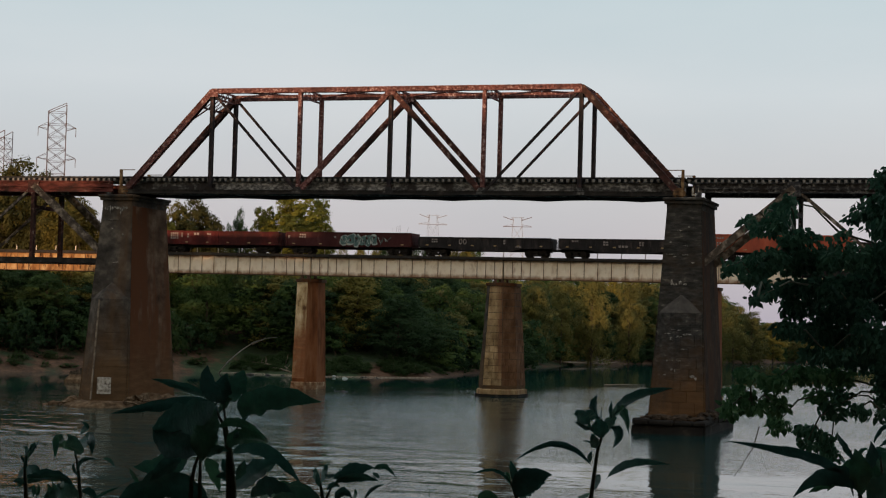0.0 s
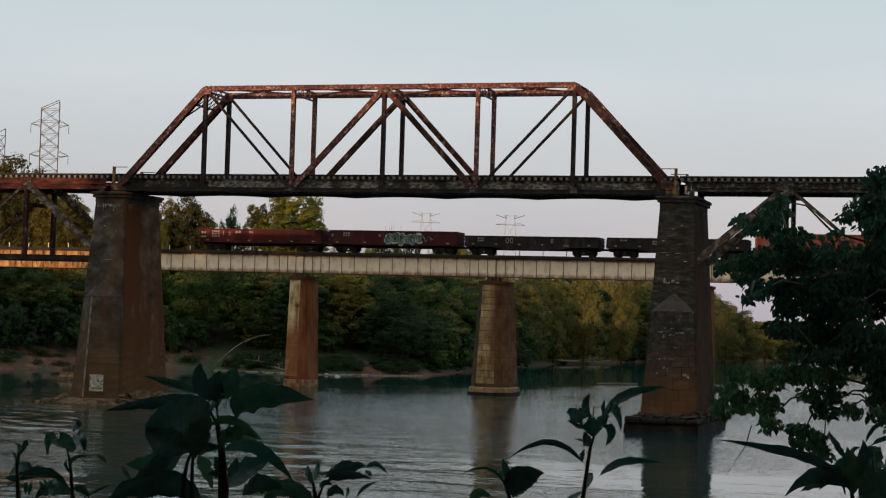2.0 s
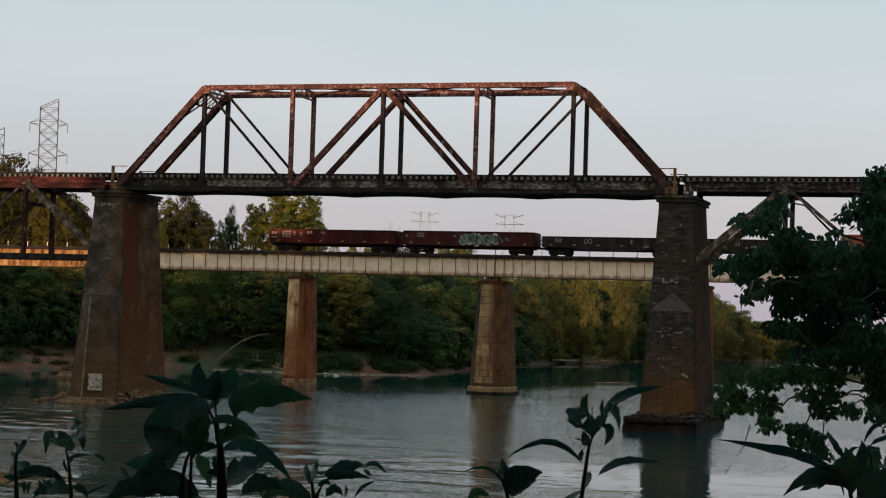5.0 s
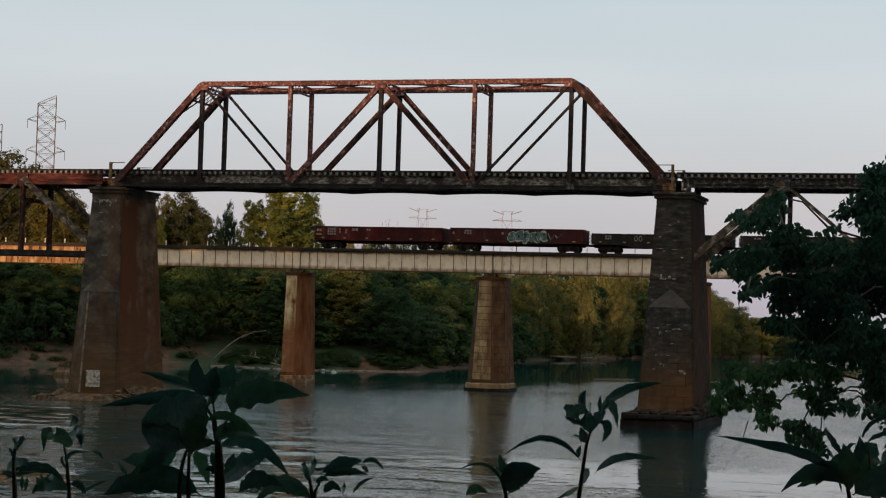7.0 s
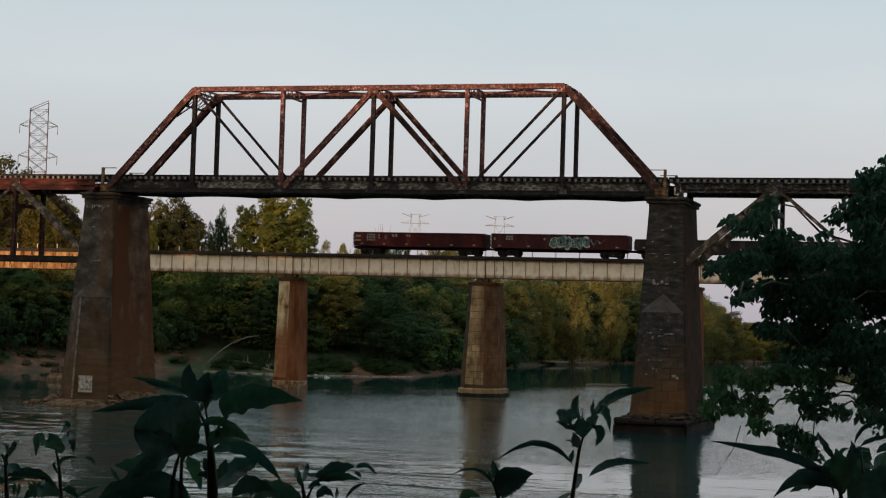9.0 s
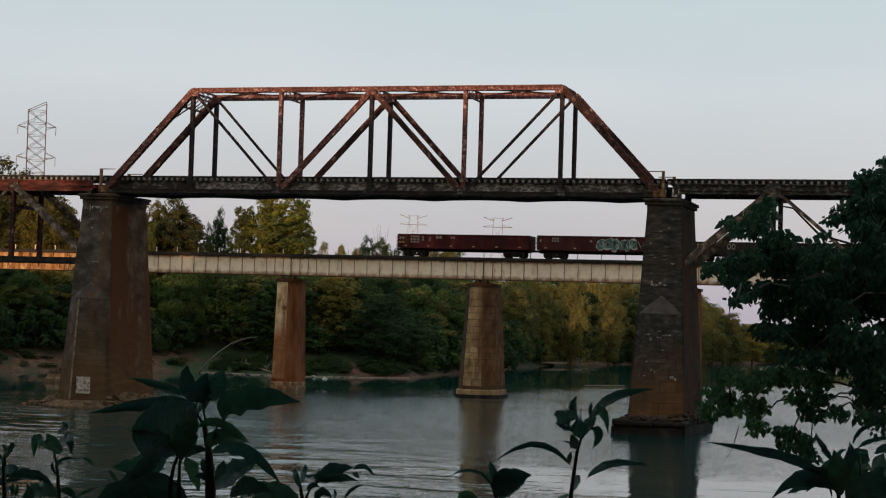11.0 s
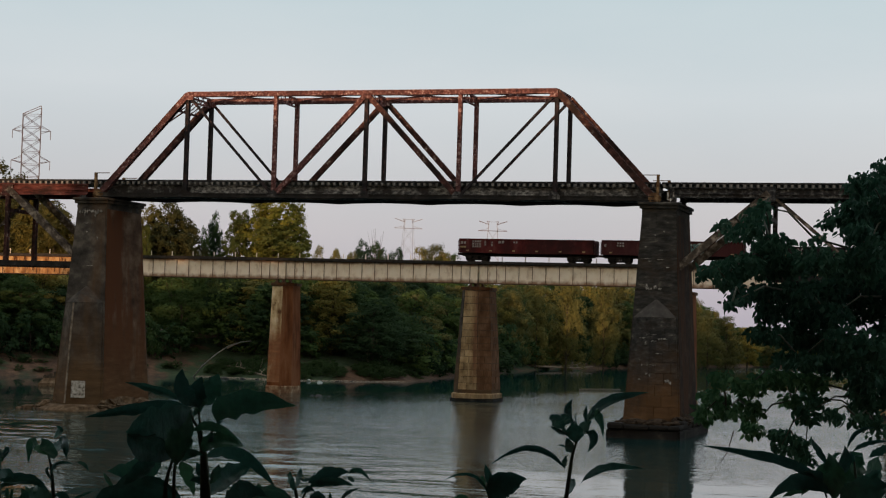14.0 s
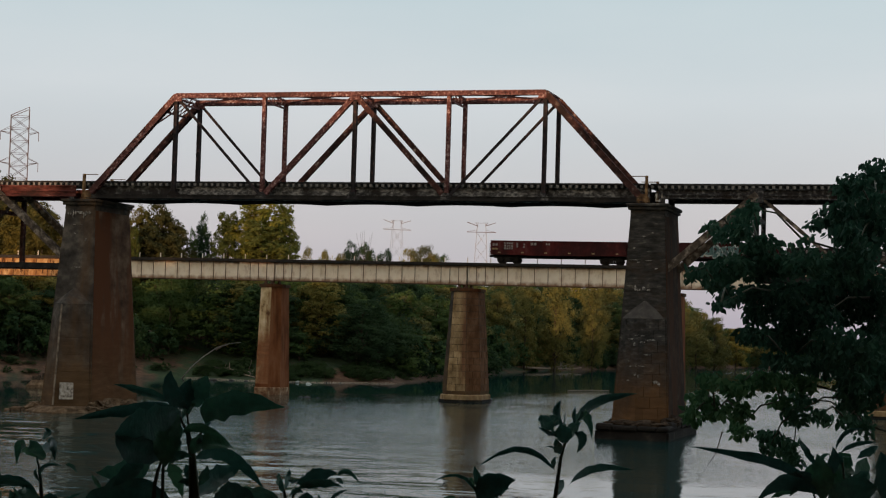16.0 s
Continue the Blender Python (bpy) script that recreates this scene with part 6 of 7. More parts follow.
def bank_wood():
    """Close wall of trees and shrubs along the left bank; the rows behind join into one wood."""
    rng = np.random.default_rng(5)
    for seg, ((ax, ay), (bx, by)) in enumerate(zip(LEFT_SHORE[2:12], LEFT_SHORE[3:13])):
        bare = (9.0, 10.0, 7.0, 6.5, 9.0, 1.5, 0, 0, 0, 0)[seg]
        n = math.hypot(bx - ax, by - ay)
        nx, ny = -(by - ay) / n, (bx - ax) / n
        for row, (inland, step) in enumerate(((5.5, 8.2), (12, 9.0), (20, 6), (30, 7), (42, 8))):
            for i in range(int(n / step)):
                f = (i + rng.uniform(0.1, 0.9)) * step / n
                d = inland + rng.uniform(-2, 2) + max(0.0, bare - 0.4 * (inland - 5.5))
                x, y = ax + (bx - ax) * f + nx * d, ay + (by - ay) * f + ny * d
                if x < -185 or shore_distance(np.array([x]), np.array([y]))[0] < 3:
                    continue
                top = 8.24 + math.hypot(x, y) * top_slope(x / y) - rng.uniform(0.0, 2.4) - (rng.uniform(1.5, 5.0) if row == 0 else 0)
                z = ground_z(x, y)
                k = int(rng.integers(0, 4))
                # More of the sun-coloured crowns behind the girder bridge.
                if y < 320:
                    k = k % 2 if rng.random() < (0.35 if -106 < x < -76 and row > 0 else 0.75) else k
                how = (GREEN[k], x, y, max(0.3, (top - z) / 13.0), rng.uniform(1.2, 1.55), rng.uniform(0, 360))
                if row < 2 and x > -0.66 * y:
                    plant_tree(*how, group="bank trees")
                else:
                    WOODS.append(how)
        for i in range(int(n / 2.0)):
            f = rng.random()
            d = rng.uniform(1.0, 6.5) + bare * 0.8
            x, y = ax + (bx - ax) * f + nx * d, ay + (by - ay) * f + ny * d
            if -114 < x < -82 and y < 290 and rng.random() < 0.88 or x < -175:
                continue
            grown = 1.5 if seg in (5, 6) else 1.0
            plant_tree(BUSH[int(rng.integers(0, 2))], x, y, grown * rng.uniform(0.8, 1.7), grown * rng.uniform(1.0, 1.6), rng.uniform(0, 360), group="bank shrubs")


bank_wood()


def bank_scrub():
    """Low scrub and grass clumps scattered over the open slope."""
    rng = np.random.default_rng(9)
    planted = []
    for (ax, ay), (bx, by), many in zip(LEFT_SHORE[3:8], LEFT_SHORE[4:9], (14, 18, 44, 70, 60)):
        n = math.hypot(bx - ax, by - ay)
        nx, ny = -(by - ay) / n, (bx - ax) / n
        for i in range(many):
            f, d = rng.random(), 0.6 + 6.0 * rng.random() ** 0.8
            x, y = ax + (bx - ax) * f + nx * d, ay + (by - ay) * f + ny * d
            planted.append((BUSH[i % 2], x, y, rng.uniform(0.12, 0.34), rng.uniform(0.3, 0.75), rng.uniform(0, 360)))
    return planted


def join_wood(name, label, planted, leaf_mat, keep):
    """Many trees as one mesh of crowns and trunks."""
    wood = thing(name, label, "woodland", kind="stuff")
    for piece, mat in (("crown", leaf_mat), ("trunk", BARK)):
        vs, fs, ns, o = [], [], [], 0
        for proto, x, y, tall, wide, turn in planted:
            me = next(c for c in proto.children if c.name.startswith(piece)).data
            v = np.empty(len(me.vertices) * 3)
            me.vertices.foreach_get("co", v)
            v = v.reshape(-1, 3)
            if piece == "crown":
                q = v.reshape(-1, 3, 3)[::keep]
                mid = q.mean(1, keepdims=True)
                v = (mid + (q - mid) * keep ** (0.35 if keep < 10 else 0.5)).reshape(-1, 3)
                faces = np.arange(len(v)).reshape(-1, 3)
                w = np.empty(len(me.loops) * 3, np.float32)
                me.corner_normals.foreach_get("vector", w)
                w = w.reshape(-1, 3, 3)[::keep].reshape(-1, 3).astype(float)
            else:
                faces = [p.vertices for p in me.polygons]
            v = v * (wide, wide, tall)
            t = radians(turn)
            spin = np.array([[math.cos(t), math.sin(t), 0], [-math.sin(t), math.cos(t), 0], [0, 0, 1]])
            v = v @ spin
            if piece == "crown":
                ns.append(w @ spin)
            vs.append(v + (x, y, max(ground_z(x, y), 0.1) - 0.1))
            fs += (faces + o).tolist() if piece == "crown" else [tuple(i + o for i in p) for p in faces]
            o += len(v)
        ob = part_data(piece, np.concatenate(vs).tolist(), fs, mat, wood, smooth=True)
        if ns:
            soft_shade(ob, np.concatenate(ns))
    return wood


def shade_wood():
    """Unseen trees added behind the viewpoint to shade the plants and limit the sun."""
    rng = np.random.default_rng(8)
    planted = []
    # Added overhanging trees, never in view; they darken the weeds and near boughs.
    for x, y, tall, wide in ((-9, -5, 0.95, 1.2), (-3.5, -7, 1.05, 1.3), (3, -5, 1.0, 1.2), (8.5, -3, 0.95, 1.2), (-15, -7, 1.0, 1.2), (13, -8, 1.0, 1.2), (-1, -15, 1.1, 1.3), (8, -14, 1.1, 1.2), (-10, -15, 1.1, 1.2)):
        plant_tree(ROUND, x, y, tall, wide * 1.4, x * 40, label="unseen tall leafy tree added on the near bank for shade", group="near bank trees")
    # Unseen rows: edge sets how high their shade reaches at the girder bridge.
    for row, y0 in enumerate((-26, -34, -42)):
        for i in range(45):
            x = -150 + i * 4.4 + rng.uniform(-1.0, 1.0)
            y = y0 + rng.uniform(-2, 2)
            edge = 23.8 if x > -76 else (17.4 if x > -108 else 13.2)
            top = edge + (204 - y) * math.tan(radians(SUN_UP)) + rng.uniform(-0.9, 0.3)
            z = ground_z(x, y)
            planted.append((ROUND, x, y, (top - max(z, 0)) / 22.0, rng.uniform(1.2, 1.55), rng.uniform(0, 360)))
    # Lower unseen row, added to stop sun passing under the crowns.
    for i in range(60):
        x, y = -165 + i * 3.9, -20 + rng.uniform(-2.5, 2.5)
        if shore_distance(np.array([x]), np.array([y]))[0] > 2:
            planted.append((GREEN[i % 2], x, y, rng.uniform(0.9, 1.2), rng.uniform(0.95, 1.25), rng.uniform(0, 360)))
    return planted


join_wood("woodland", "dense mixed green woodland behind the bank", WOODS, LEAF_GREEN, 6)
join_wood("scrub", "low green scrub clumps over the open river bank", bank_scrub(), LEAF_GREEN, 1)
join_wood("tall_wood", "unseen dark wood added on the near bank to block sun", shade_wood(), LEAF_DARK, 16)
for proto in GREEN + BUSH + [TALL, ROUND]:
    for ob in (*proto.children_recursive, proto):
        bpy.data.objects.remove(ob)


# ---------------------------------------------------------------- shore debris
def log(points, radius, label, branches=0, seed=0, wood=PALE_BARK):
    """Bleached drift log, tapering and bent, with broken branches."""
    rng = random.Random(seed)
    ob = thing("drift_log", label, "log", group="driftwood on the shore", at=points[0])
    base = Vector(points[0])
    pts = [Vector(p) - base for p in points]
    v, f = tube(pts, [radius * (1 - 0.6 * k / (len(pts) - 1)) for k in range(len(pts))], 8)
    part_data("trunk", [tuple(p) for p in v], f, wood, ob, smooth=True)
    for k in range(branches):
        a = pts[0].lerp(pts[-1], rng.uniform(0.3, 0.95))
        b = a + Vector((rng.uniform(-1.5, 1.5), rng.uniform(-0.8, 0.8), rng.uniform(0.5, 1.8)))
        v, f = tube([a, a.lerp(b, 0.5) + Vector((0.1, 0, 0.15)), b], [radius * 0.4, radius * 0.3, radius * 0.1], 6)
        part_data("branch", [tuple(p) for p in v], f, wood, ob)


def boulder(x, y, z, size, seed, mat, label):
    rng = random.Random(seed)
    bm = bmesh.new()
    bmesh.ops.create_icosphere(bm, subdivisions=2, radius=1)
    for q in bm.verts:
        n = noise.noise(q.co * 1.3 + Vector((seed, 0, 0)))
        q.co = q.co * (1 + 0.35 * n)
        q.co.x, q.co.y, q.co.z = q.co.x * size, q.co.y * size * rng.uniform(0.78, 0.82), q.co.z * size * 0.5
    ob = part("boulder", bm, mat, None)
    ob.location = (x, y, z)
    tagged(ob, label, "rock", group="rocks at the waterline")


log([(-96.5, 276, 2.3), (-93.5, 270.5, 0.9), (-91.5, 267.5, 0.5)], 0.3, "bleached drift log lying down the bank", 2, 1)
log([(-92.0, 267.0, 0.5), (-88.5, 266.8, 0.35), (-86.4, 265.2, 0.25)], 0.24, "bent drift log at the waterline", 1, 2)
log([(-97.5, 318, 3.2), (-93.0, 312.5, 1.6), (-89.5, 310.5, 0.7)], 0.36, "pale fallen trunk sloping to the river", 2, 3)
log([(-95.5, 384, 0.9), (-91.0, 388, 0.7), (-87.0, 396, 0.5), (-84.5, 404, 0.8)], 0.26, "long pale branch lying at the far waterline", 5, 4)
log([(-129, 240, 1.8), (-124, 242, 1.3), (-119, 245, 0.9)], 0.3, "drift log on the muddy bank", 1, 5)
log([(-91.7, 268.0, 2.2), (-91.9, 268.0, 4.0), (-91.5, 268.0, 5.3)], 0.13, "thin pale dead trunk standing at the bank edge", 1, 7)
log([(-90.0, 268.0, 2.0), (-89.7, 268.0, 3.4), (-89.9, 268.0, 4.8)], 0.12, "thin pale dead trunk standing at the bank edge", 2, 8)
log([(-112.9, 262.0, 4.3), (-111.6, 261.5, 4.9), (-110.4, 261.0, 5.2)], 0.14, "grey dead branch in the bank scrub", 0, 9)
log([(-88.6, 264.4, 1.5), (-87.4, 264.1, 1.1), (-86.3, 263.9, 0.85)], 0.2, "pale bleached drift log on the dark bank", 1, 12)
log([(-86.3, 263.9, 0.8), (-86.7, 262.9, 0.6), (-87.2, 262.2, 0.5)], 0.14, "short pale broken branch beside the drift log", 0, 13)
log([(-92.4, 298.6, 2.2), (-91.0, 300.0, 1.7), (-90.1, 301.5, 1.4), (-89.4, 307.0, 0.95)], 0.3, "long pale drift log sloping to the water", 3, 14)
log([(-94.6, 395.2, 0.9), (-91.5, 394.5, 0.65), (-88.5, 396.5, 0.5), (-85.4, 398.2, 0.45)], 0.32, "long pale drift log lying in the far shallows", 4, 15)
log([(-91.8, 402.0, 0.5), (-89.6, 409.0, 1.0), (-88.4, 411.5, 1.6)], 0.24, "forked pale snag at the far waterline", 3, 16)
# Added shape: a pale trunk stands in for a ripple's sky reflection.
log([(-56.0, 258.9, 0.1), (-53.8, 262.6, 0.12), (-51.4, 266.3, 0.1)], 0.09, "pale added trunk in place of a ripple line reflecting the sky", 0, 17)
log([(-113.5, 250.4, -0.30), (-112.1, 250.8, 1.70), (-110.2, 251.3, 3.45), (-108.4, 251.8, 4.78), (-106.2, 251.3, 5.44), (-104.2, 250.9, 5.67)], 0.12, "pale dead snag leaning out of the bank over the shallows", 0, 21, TIMBER)
log([(-111.2, 257.0, 1.6), (-108.8, 256.6, 1.55), (-106.4, 255.9, 1.4)], 0.22, "grey drift log lying along the gravel bank", 2, 18)
log([(-107.2, 255.4, 1.1), (-104.8, 254.0, 0.85), (-102.5, 252.7, 0.5)], 0.2, "grey drift log lying along the gravel bank", 1, 19)
log([(-107.0, 258.5, 2.0), (-104.2, 255.0, 0.9), (-101.0, 252.5, 0.4)], 0.25, "drift log on the grassy bank", 2, 6)
for k, (x, y, z, r) in enumerate([(-74.5, 200, 0.0, 0.8), (-73.4, 200.6, -0.05, 0.6), (-75.8, 201.5, 0.0, 0.5), (-107, 247.5, 0.1, 0.9), (-109.5, 249, 0.15, 0.8), (-104.8, 249.2, 0.1, 0.7), (-102.6, 249.6, 0.05, 0.6),
                                  (-83.5, 148.2, 0.0, 0.9), (-82.6, 147.4, 0.0, 0.6), (-92.0, 255.5, 0.05, 0.7), (-90.4, 257.0, 0.05, 0.6), (-112, 205, 0.0, 1.0), (-113.6, 206, 0.0, 0.8)]):
    boulder(x, y, z - 0.08, r * 0.65, k + 1, LEDGE if y < 150 else ROCK, "pale block fallen from the pier footing" if y < 150 else "small wet rock breaking the river surface")
boulder(-94.9, 250.6, 0.15, 0.32, 31, PALE, "small pale stone at the waterline")
boulder(-91.6, 246.5, 0.02, 0.45, 32, PALE, "small pale stone in the shallows")


def timber_crib():
    crib = thing("timber_crib", "old broken timber crib standing in the shallows", "ruin", at=(-107.3, 196.5, 0))
    rng = random.Random(4)
    bm = bmesh.new()
    loft(bm, [[(-1.7, -1.0, -1.5), (1.5, -1.1, -1.5), (1.5, 1.2, -1.5), (-1.6, 1.2, -1.5)], [(-1.5, -0.8, 0.35), (1.3, -0.9, 0.45), (1.3, 1.0, 0.5), (-1.4, 1.0, 0.4)], [(-1.1, -0.3, 0.95), (1.2, -0.4, 1.0), (1.2, 0.9, 1.05), (-1.0, 0.9, 0.95)]])
    part("base", bm, LEDGE, crib, "crumbling brown masonry base")
    for k in range(6):
        bm = bmesh.new()
        x = -1.0 + 0.4 * k
        bar(bm, (x, 0, -1), (x + rng.uniform(-0.08, 0.08), 0, rng.uniform(1.3, 1.9)), 0.24, 0.24, side=(0, 1, 0))
        part("post", bm, BARK, crib)
    for z in (0.5, 1.1):
        bm = bmesh.new()
        bar(bm, (-1.2, -0.2, z), (1.3, -0.2, z + 0.08), 0.14, 0.22)
        part("waler", bm, BARK, crib)


timber_crib()


def gravel_edge():
    """Thin pale gravel line where the grassy bank meets the water."""
    rng = np.random.default_rng(12)
    pts = [(-114, 253.0), (-106, 251.4), (-98, 250.2), (-91, 256.6), (-84, 263.2)]
    vs, fs, o = [], [], 0
    for (ax, ay), (bx, by) in zip(pts, pts[1:]):
        for k in range(220):
            f = rng.random()
            x, y = ax + (bx - ax) * f + rng.normal() * 0.25, ay + (by - ay) * f + rng.normal() * 0.35
            r = rng.uniform(0.05, 0.16)
            z = rng.uniform(0.02, 0.1)
            vs += [(x - r, y, z), (x, y - r, z), (x + r, y, z), (x, y + r, z), (x, y, z + r * 0.6)]
            fs += [(o, o + 1, o + 4), (o + 1, o + 2, o + 4), (o + 2, o + 3, o + 4), (o + 3, o, o + 4)]
            o += 5
    ob = part_data("gravel", vs, fs, PALE_BARK)
    tagged(ob, "pale gravel along the far waterline", "gravel", kind="stuff")


gravel_edge()


def bare_shrub(x, y, height, seed):
    """Leafless upright branches above a bush."""
    rng = random.Random(seed)
    z = ground_z(x, y)
    ob = thing("bare_tree", "thin leafless tree standing among the distant trees", "tree", at=(x, y, z))
    pieces = [tube([(0, 0, 0), (0, 0, height * 0.55)], [0.25, 0.15], 6)]
    for k in range(14):
        t = rng.uniform(0, 6.28)
        r = rng.uniform(0.5, 3.2)
        a = (0, 0, height * rng.uniform(0.4, 0.55))
        b = (r * math.cos(t), r * math.sin(t), height * rng.uniform(0.75, 1.0))
        pieces.append(tube([a, ((a[0] + b[0]) * 0.4, (a[1] + b[1]) * 0.4, (a[2] + b[2]) * 0.5), b], [0.07, 0.05, 0.02], 5))
    v, f = join(pieces)
    part_data("branches", [tuple(p) for p in v], f, BARK, ob)


bare_shrub(-145.6, 430, 26.5, 2)


# ---------------------------------------------------------------- pylons
def pylon(x, y, top, base_half, body_half, arms, label, thick=0.16, turn=0, steel=None):
    steel = steel or PYLON_STEEL
    tower = thing("transmission_tower", label, "pylon", group="power line towers", at=(x, y, ground_z(x, y)))
    h = top - ground_z(x, y)
    waist = h * 0.62

    def corner(sx, sy, z):
        k = base_half + (body_half - base_half) * min(1, z / waist)
        return Vector((sx * k, sy * k, z))
    for sx in (-1, 1):
        for sy in (-1, 1):
            bm = bmesh.new()
            bar(bm, corner(sx, sy, -0.5), corner(sx, sy, waist), thick, thick)
            bar(bm, corner(sx, sy, waist), corner(sx, sy, h * 0.96), thick, thick)
            part("leg", bm, steel, tower)
    levels = [waist * k / 6 for k in range(7)] + [waist + (h * 0.96 - waist) * k / 6 for k in range(1, 7)]
    ring = [(-1, -1), (1, -1), (1, 1), (-1, 1)]
    bm = bmesh.new()
    for za, zb in zip(levels, levels[1:]):
        for (ax, ay), (bx, by) in zip(ring, ring[1:] + ring[:1]):
            bar(bm, corner(ax, ay, za), corner(bx, by, zb), thick * 0.55, thick * 0.55, side=(0.3, 0.5, 0.8))
            bar(bm, corner(bx, by, za), corner(ax, ay, zb), thick * 0.55, thick * 0.55, side=(0.3, 0.5, 0.8))
            bar(bm, corner(ax, ay, zb), corner(bx, by, zb), thick * 0.6, thick * 0.6, side=(0, 0, 1))
    for sy in (-1, 1):
        bar(bm, corner(-1, sy, h * 0.96), corner(1, sy, h), thick, thick)
        bar(bm, corner(1, sy, h * 0.95), corner(1, sy, h), thick, thick)
    part("lattice", bm, steel, tower)
    tower.rotation_euler = (0, 0, radians(turn))
    for z, reach, lift in arms:
        for s in (-1, 1):
            bm = bmesh.new()
            tip = Vector((s * reach, 0, z + lift))
            for sy in (-1, 1):
                bar(bm, corner(s, sy, z), tip, thick * 0.8, thick * 0.8, side=(0.1, 0.9, 0.2))
                bar(bm, corner(s, sy, z + (1.6 if thick > 0.14 else 0.5) if lift < 1 else z - 0.5), tip, thick * 0.6, thick * 0.6, side=(0.1, 0.9, 0.2))
            arm = part("cross_arm", bm, steel, tower)
            if thick > 0.14:
                bm = bmesh.new()
                bar(bm, tip, tip - Vector((0, 0, 2.2)), 0.14, 0.14, side=(1, 0, 0))
                part("insulator", bm, steel, arm)
    return tower


pylon(-227.0, 400, 60.6, 5.4, 2.2, [(48.0, 4.6, 0.5), (40.4, 4.7, 0.5)], "tall rusty lattice transmission tower behind the trees", 0.142, 28)
pylon(-291, 480, 63, 5.5, 2.3, [(47, 6, -0.4), (38, 6, -0.4)], "tall rusty lattice transmission tower behind the trees", 0.17)


def portal_pylon(x, y, low, label, turn, steel):
    """Far tower: narrow lattice body, straight lower cross arm, upper arms that dip from raised tips to twin peaks."""
    ground = ground_z(x, y)
    tower = thing("transmission_tower", label, "pylon", group="power line towers", at=(x, y, ground))
    tower.rotation_euler = (0, 0, radians(turn))
    h = low - ground
    for sx in (-1, 1):
        for sy in (-1, 1):
            bm = bmesh.new()
            bar(bm, (sx * 4.0, sy * 4.0, -0.5), (sx * 1.9, sy * 1.2, h), 0.09, 0.09)
            bar(bm, (sx * 1.9, sy * 1.2, h), (sx * 1.5, sy * 0.3, h + 3.9), 0.12, 0.12)
            part("leg", bm, PYLON_HAZE, tower)
    bm = bmesh.new()
    for k in range(7):
        za, zb = h * k / 7, h * (k + 1) / 7
        wa, wb = 4.0 - 2.1 * k / 7, 4.0 - 2.1 * (k + 1) / 7
        for sy in (-1, 1):
            bar(bm, (-wa, sy * wa * 0.8, za), (wb, sy * wb * 0.8, zb), 0.07, 0.07)
            bar(bm, (wa, sy * wa * 0.8, za), (-wb, sy * wb * 0.8, zb), 0.07, 0.07)
    part("lattice", bm, PYLON_HAZE, tower)
    for s in (-1, 1):
        bm = bmesh.new()
        bar(bm, (0, 0, h), (s * 5.8, 0, h), 0.2, 0.22)
        bar(bm, (s * 1.8, 0, h + 0.9), (s * 5.8, 0, h + 0.1), 0.1, 0.1)
        part("cross_arm", bm, steel, tower)
        bm = bmesh.new()
        bar(bm, (s * 1.5, 0, h + 2.5), (s * 5.7, 0, h + 3.9), 0.22, 0.24)
        bar(bm, (s * 1.5, 0, h + 2.5), (s * 2.4, 0, h + 3.8), 0.16, 0.16)
        bar(bm, (0, 0, h + 3.6), (s * 2.4, 0, h + 3.8), 0.1, 0.1)
        part("upper_arm", bm, steel, tower)
    return tower


portal_pylon(-188.5, 700, 48.2, "distant lattice transmission tower with dark cross arms", 12, PYLON_STEEL)
portal_pylon(-224, 700, 48.8, "distant lattice transmission tower, haze put into its pale colour", 30, PYLON_HAZE)


# ---------------------------------------------------------------- near plants
def blade(base, mid, tip, width, tilt, depth, rng):
    """Pointed leaf along a curved midrib: folded, crumpled, with a nibbled edge; tilt turns it edge-on."""
    n, half = 18, 3
    verts, faces = [], []
    base, mid, tip = Vector(base), Vector(mid), Vector(tip)
    ctrl = mid * 2 - (base + tip) * 0.5
    flat = Vector((0, 1, 0))
    twist, phase, fold = rng.uniform(-22, 22), rng.uniform(0, 50), rng.uniform(0.15, 0.55)
    for i in range(n + 1):
        t = i / n
        p = base * (1 - t) ** 2 + ctrl * 2 * t * (1 - t) + tip * t * t
        p.y += depth * math.sin(math.pi * t * 0.6)
        d = ((ctrl - base) * (1 - t) + (tip - ctrl) * t).normalized()
        side = d.cross(flat).normalized()
        a = radians(tilt + twist * t)
        across = side * math.cos(a) + flat * math.sin(a)
        lift = flat * math.cos(a) - side * math.sin(a)
        w = 0.5 * width * max(0.03, math.sin(math.pi * min(1, max(0, t * 1.06 - 0.05))) ** 0.75 * (1.12 - 0.4 * t))
        if t < 0.08:
            w = 0.02 * width
        for k in range(-half, half + 1):
            u = k / half
            nib = 1 + (0.4 * noise.noise(Vector((t * 9, phase, u * 2))) if abs(k) == half else 0)
            wave = 0.45 * noise.noise(Vector((t * 4 + phase, u * 1.5, 3.0))) * abs(u) + 0.1 * noise.noise(Vector((t * 11, u * 4, phase)))
            verts.append(p + across * w * u * nib - lift * w * (fold * abs(u) - wave))
        if i:
            o, m = (i - 1) * (2 * half + 1), 2 * half + 1
            faces += [(o + k, o + k + 1, o + m + k + 1, o + m + k) for k in range(2 * half)]
    return verts, faces


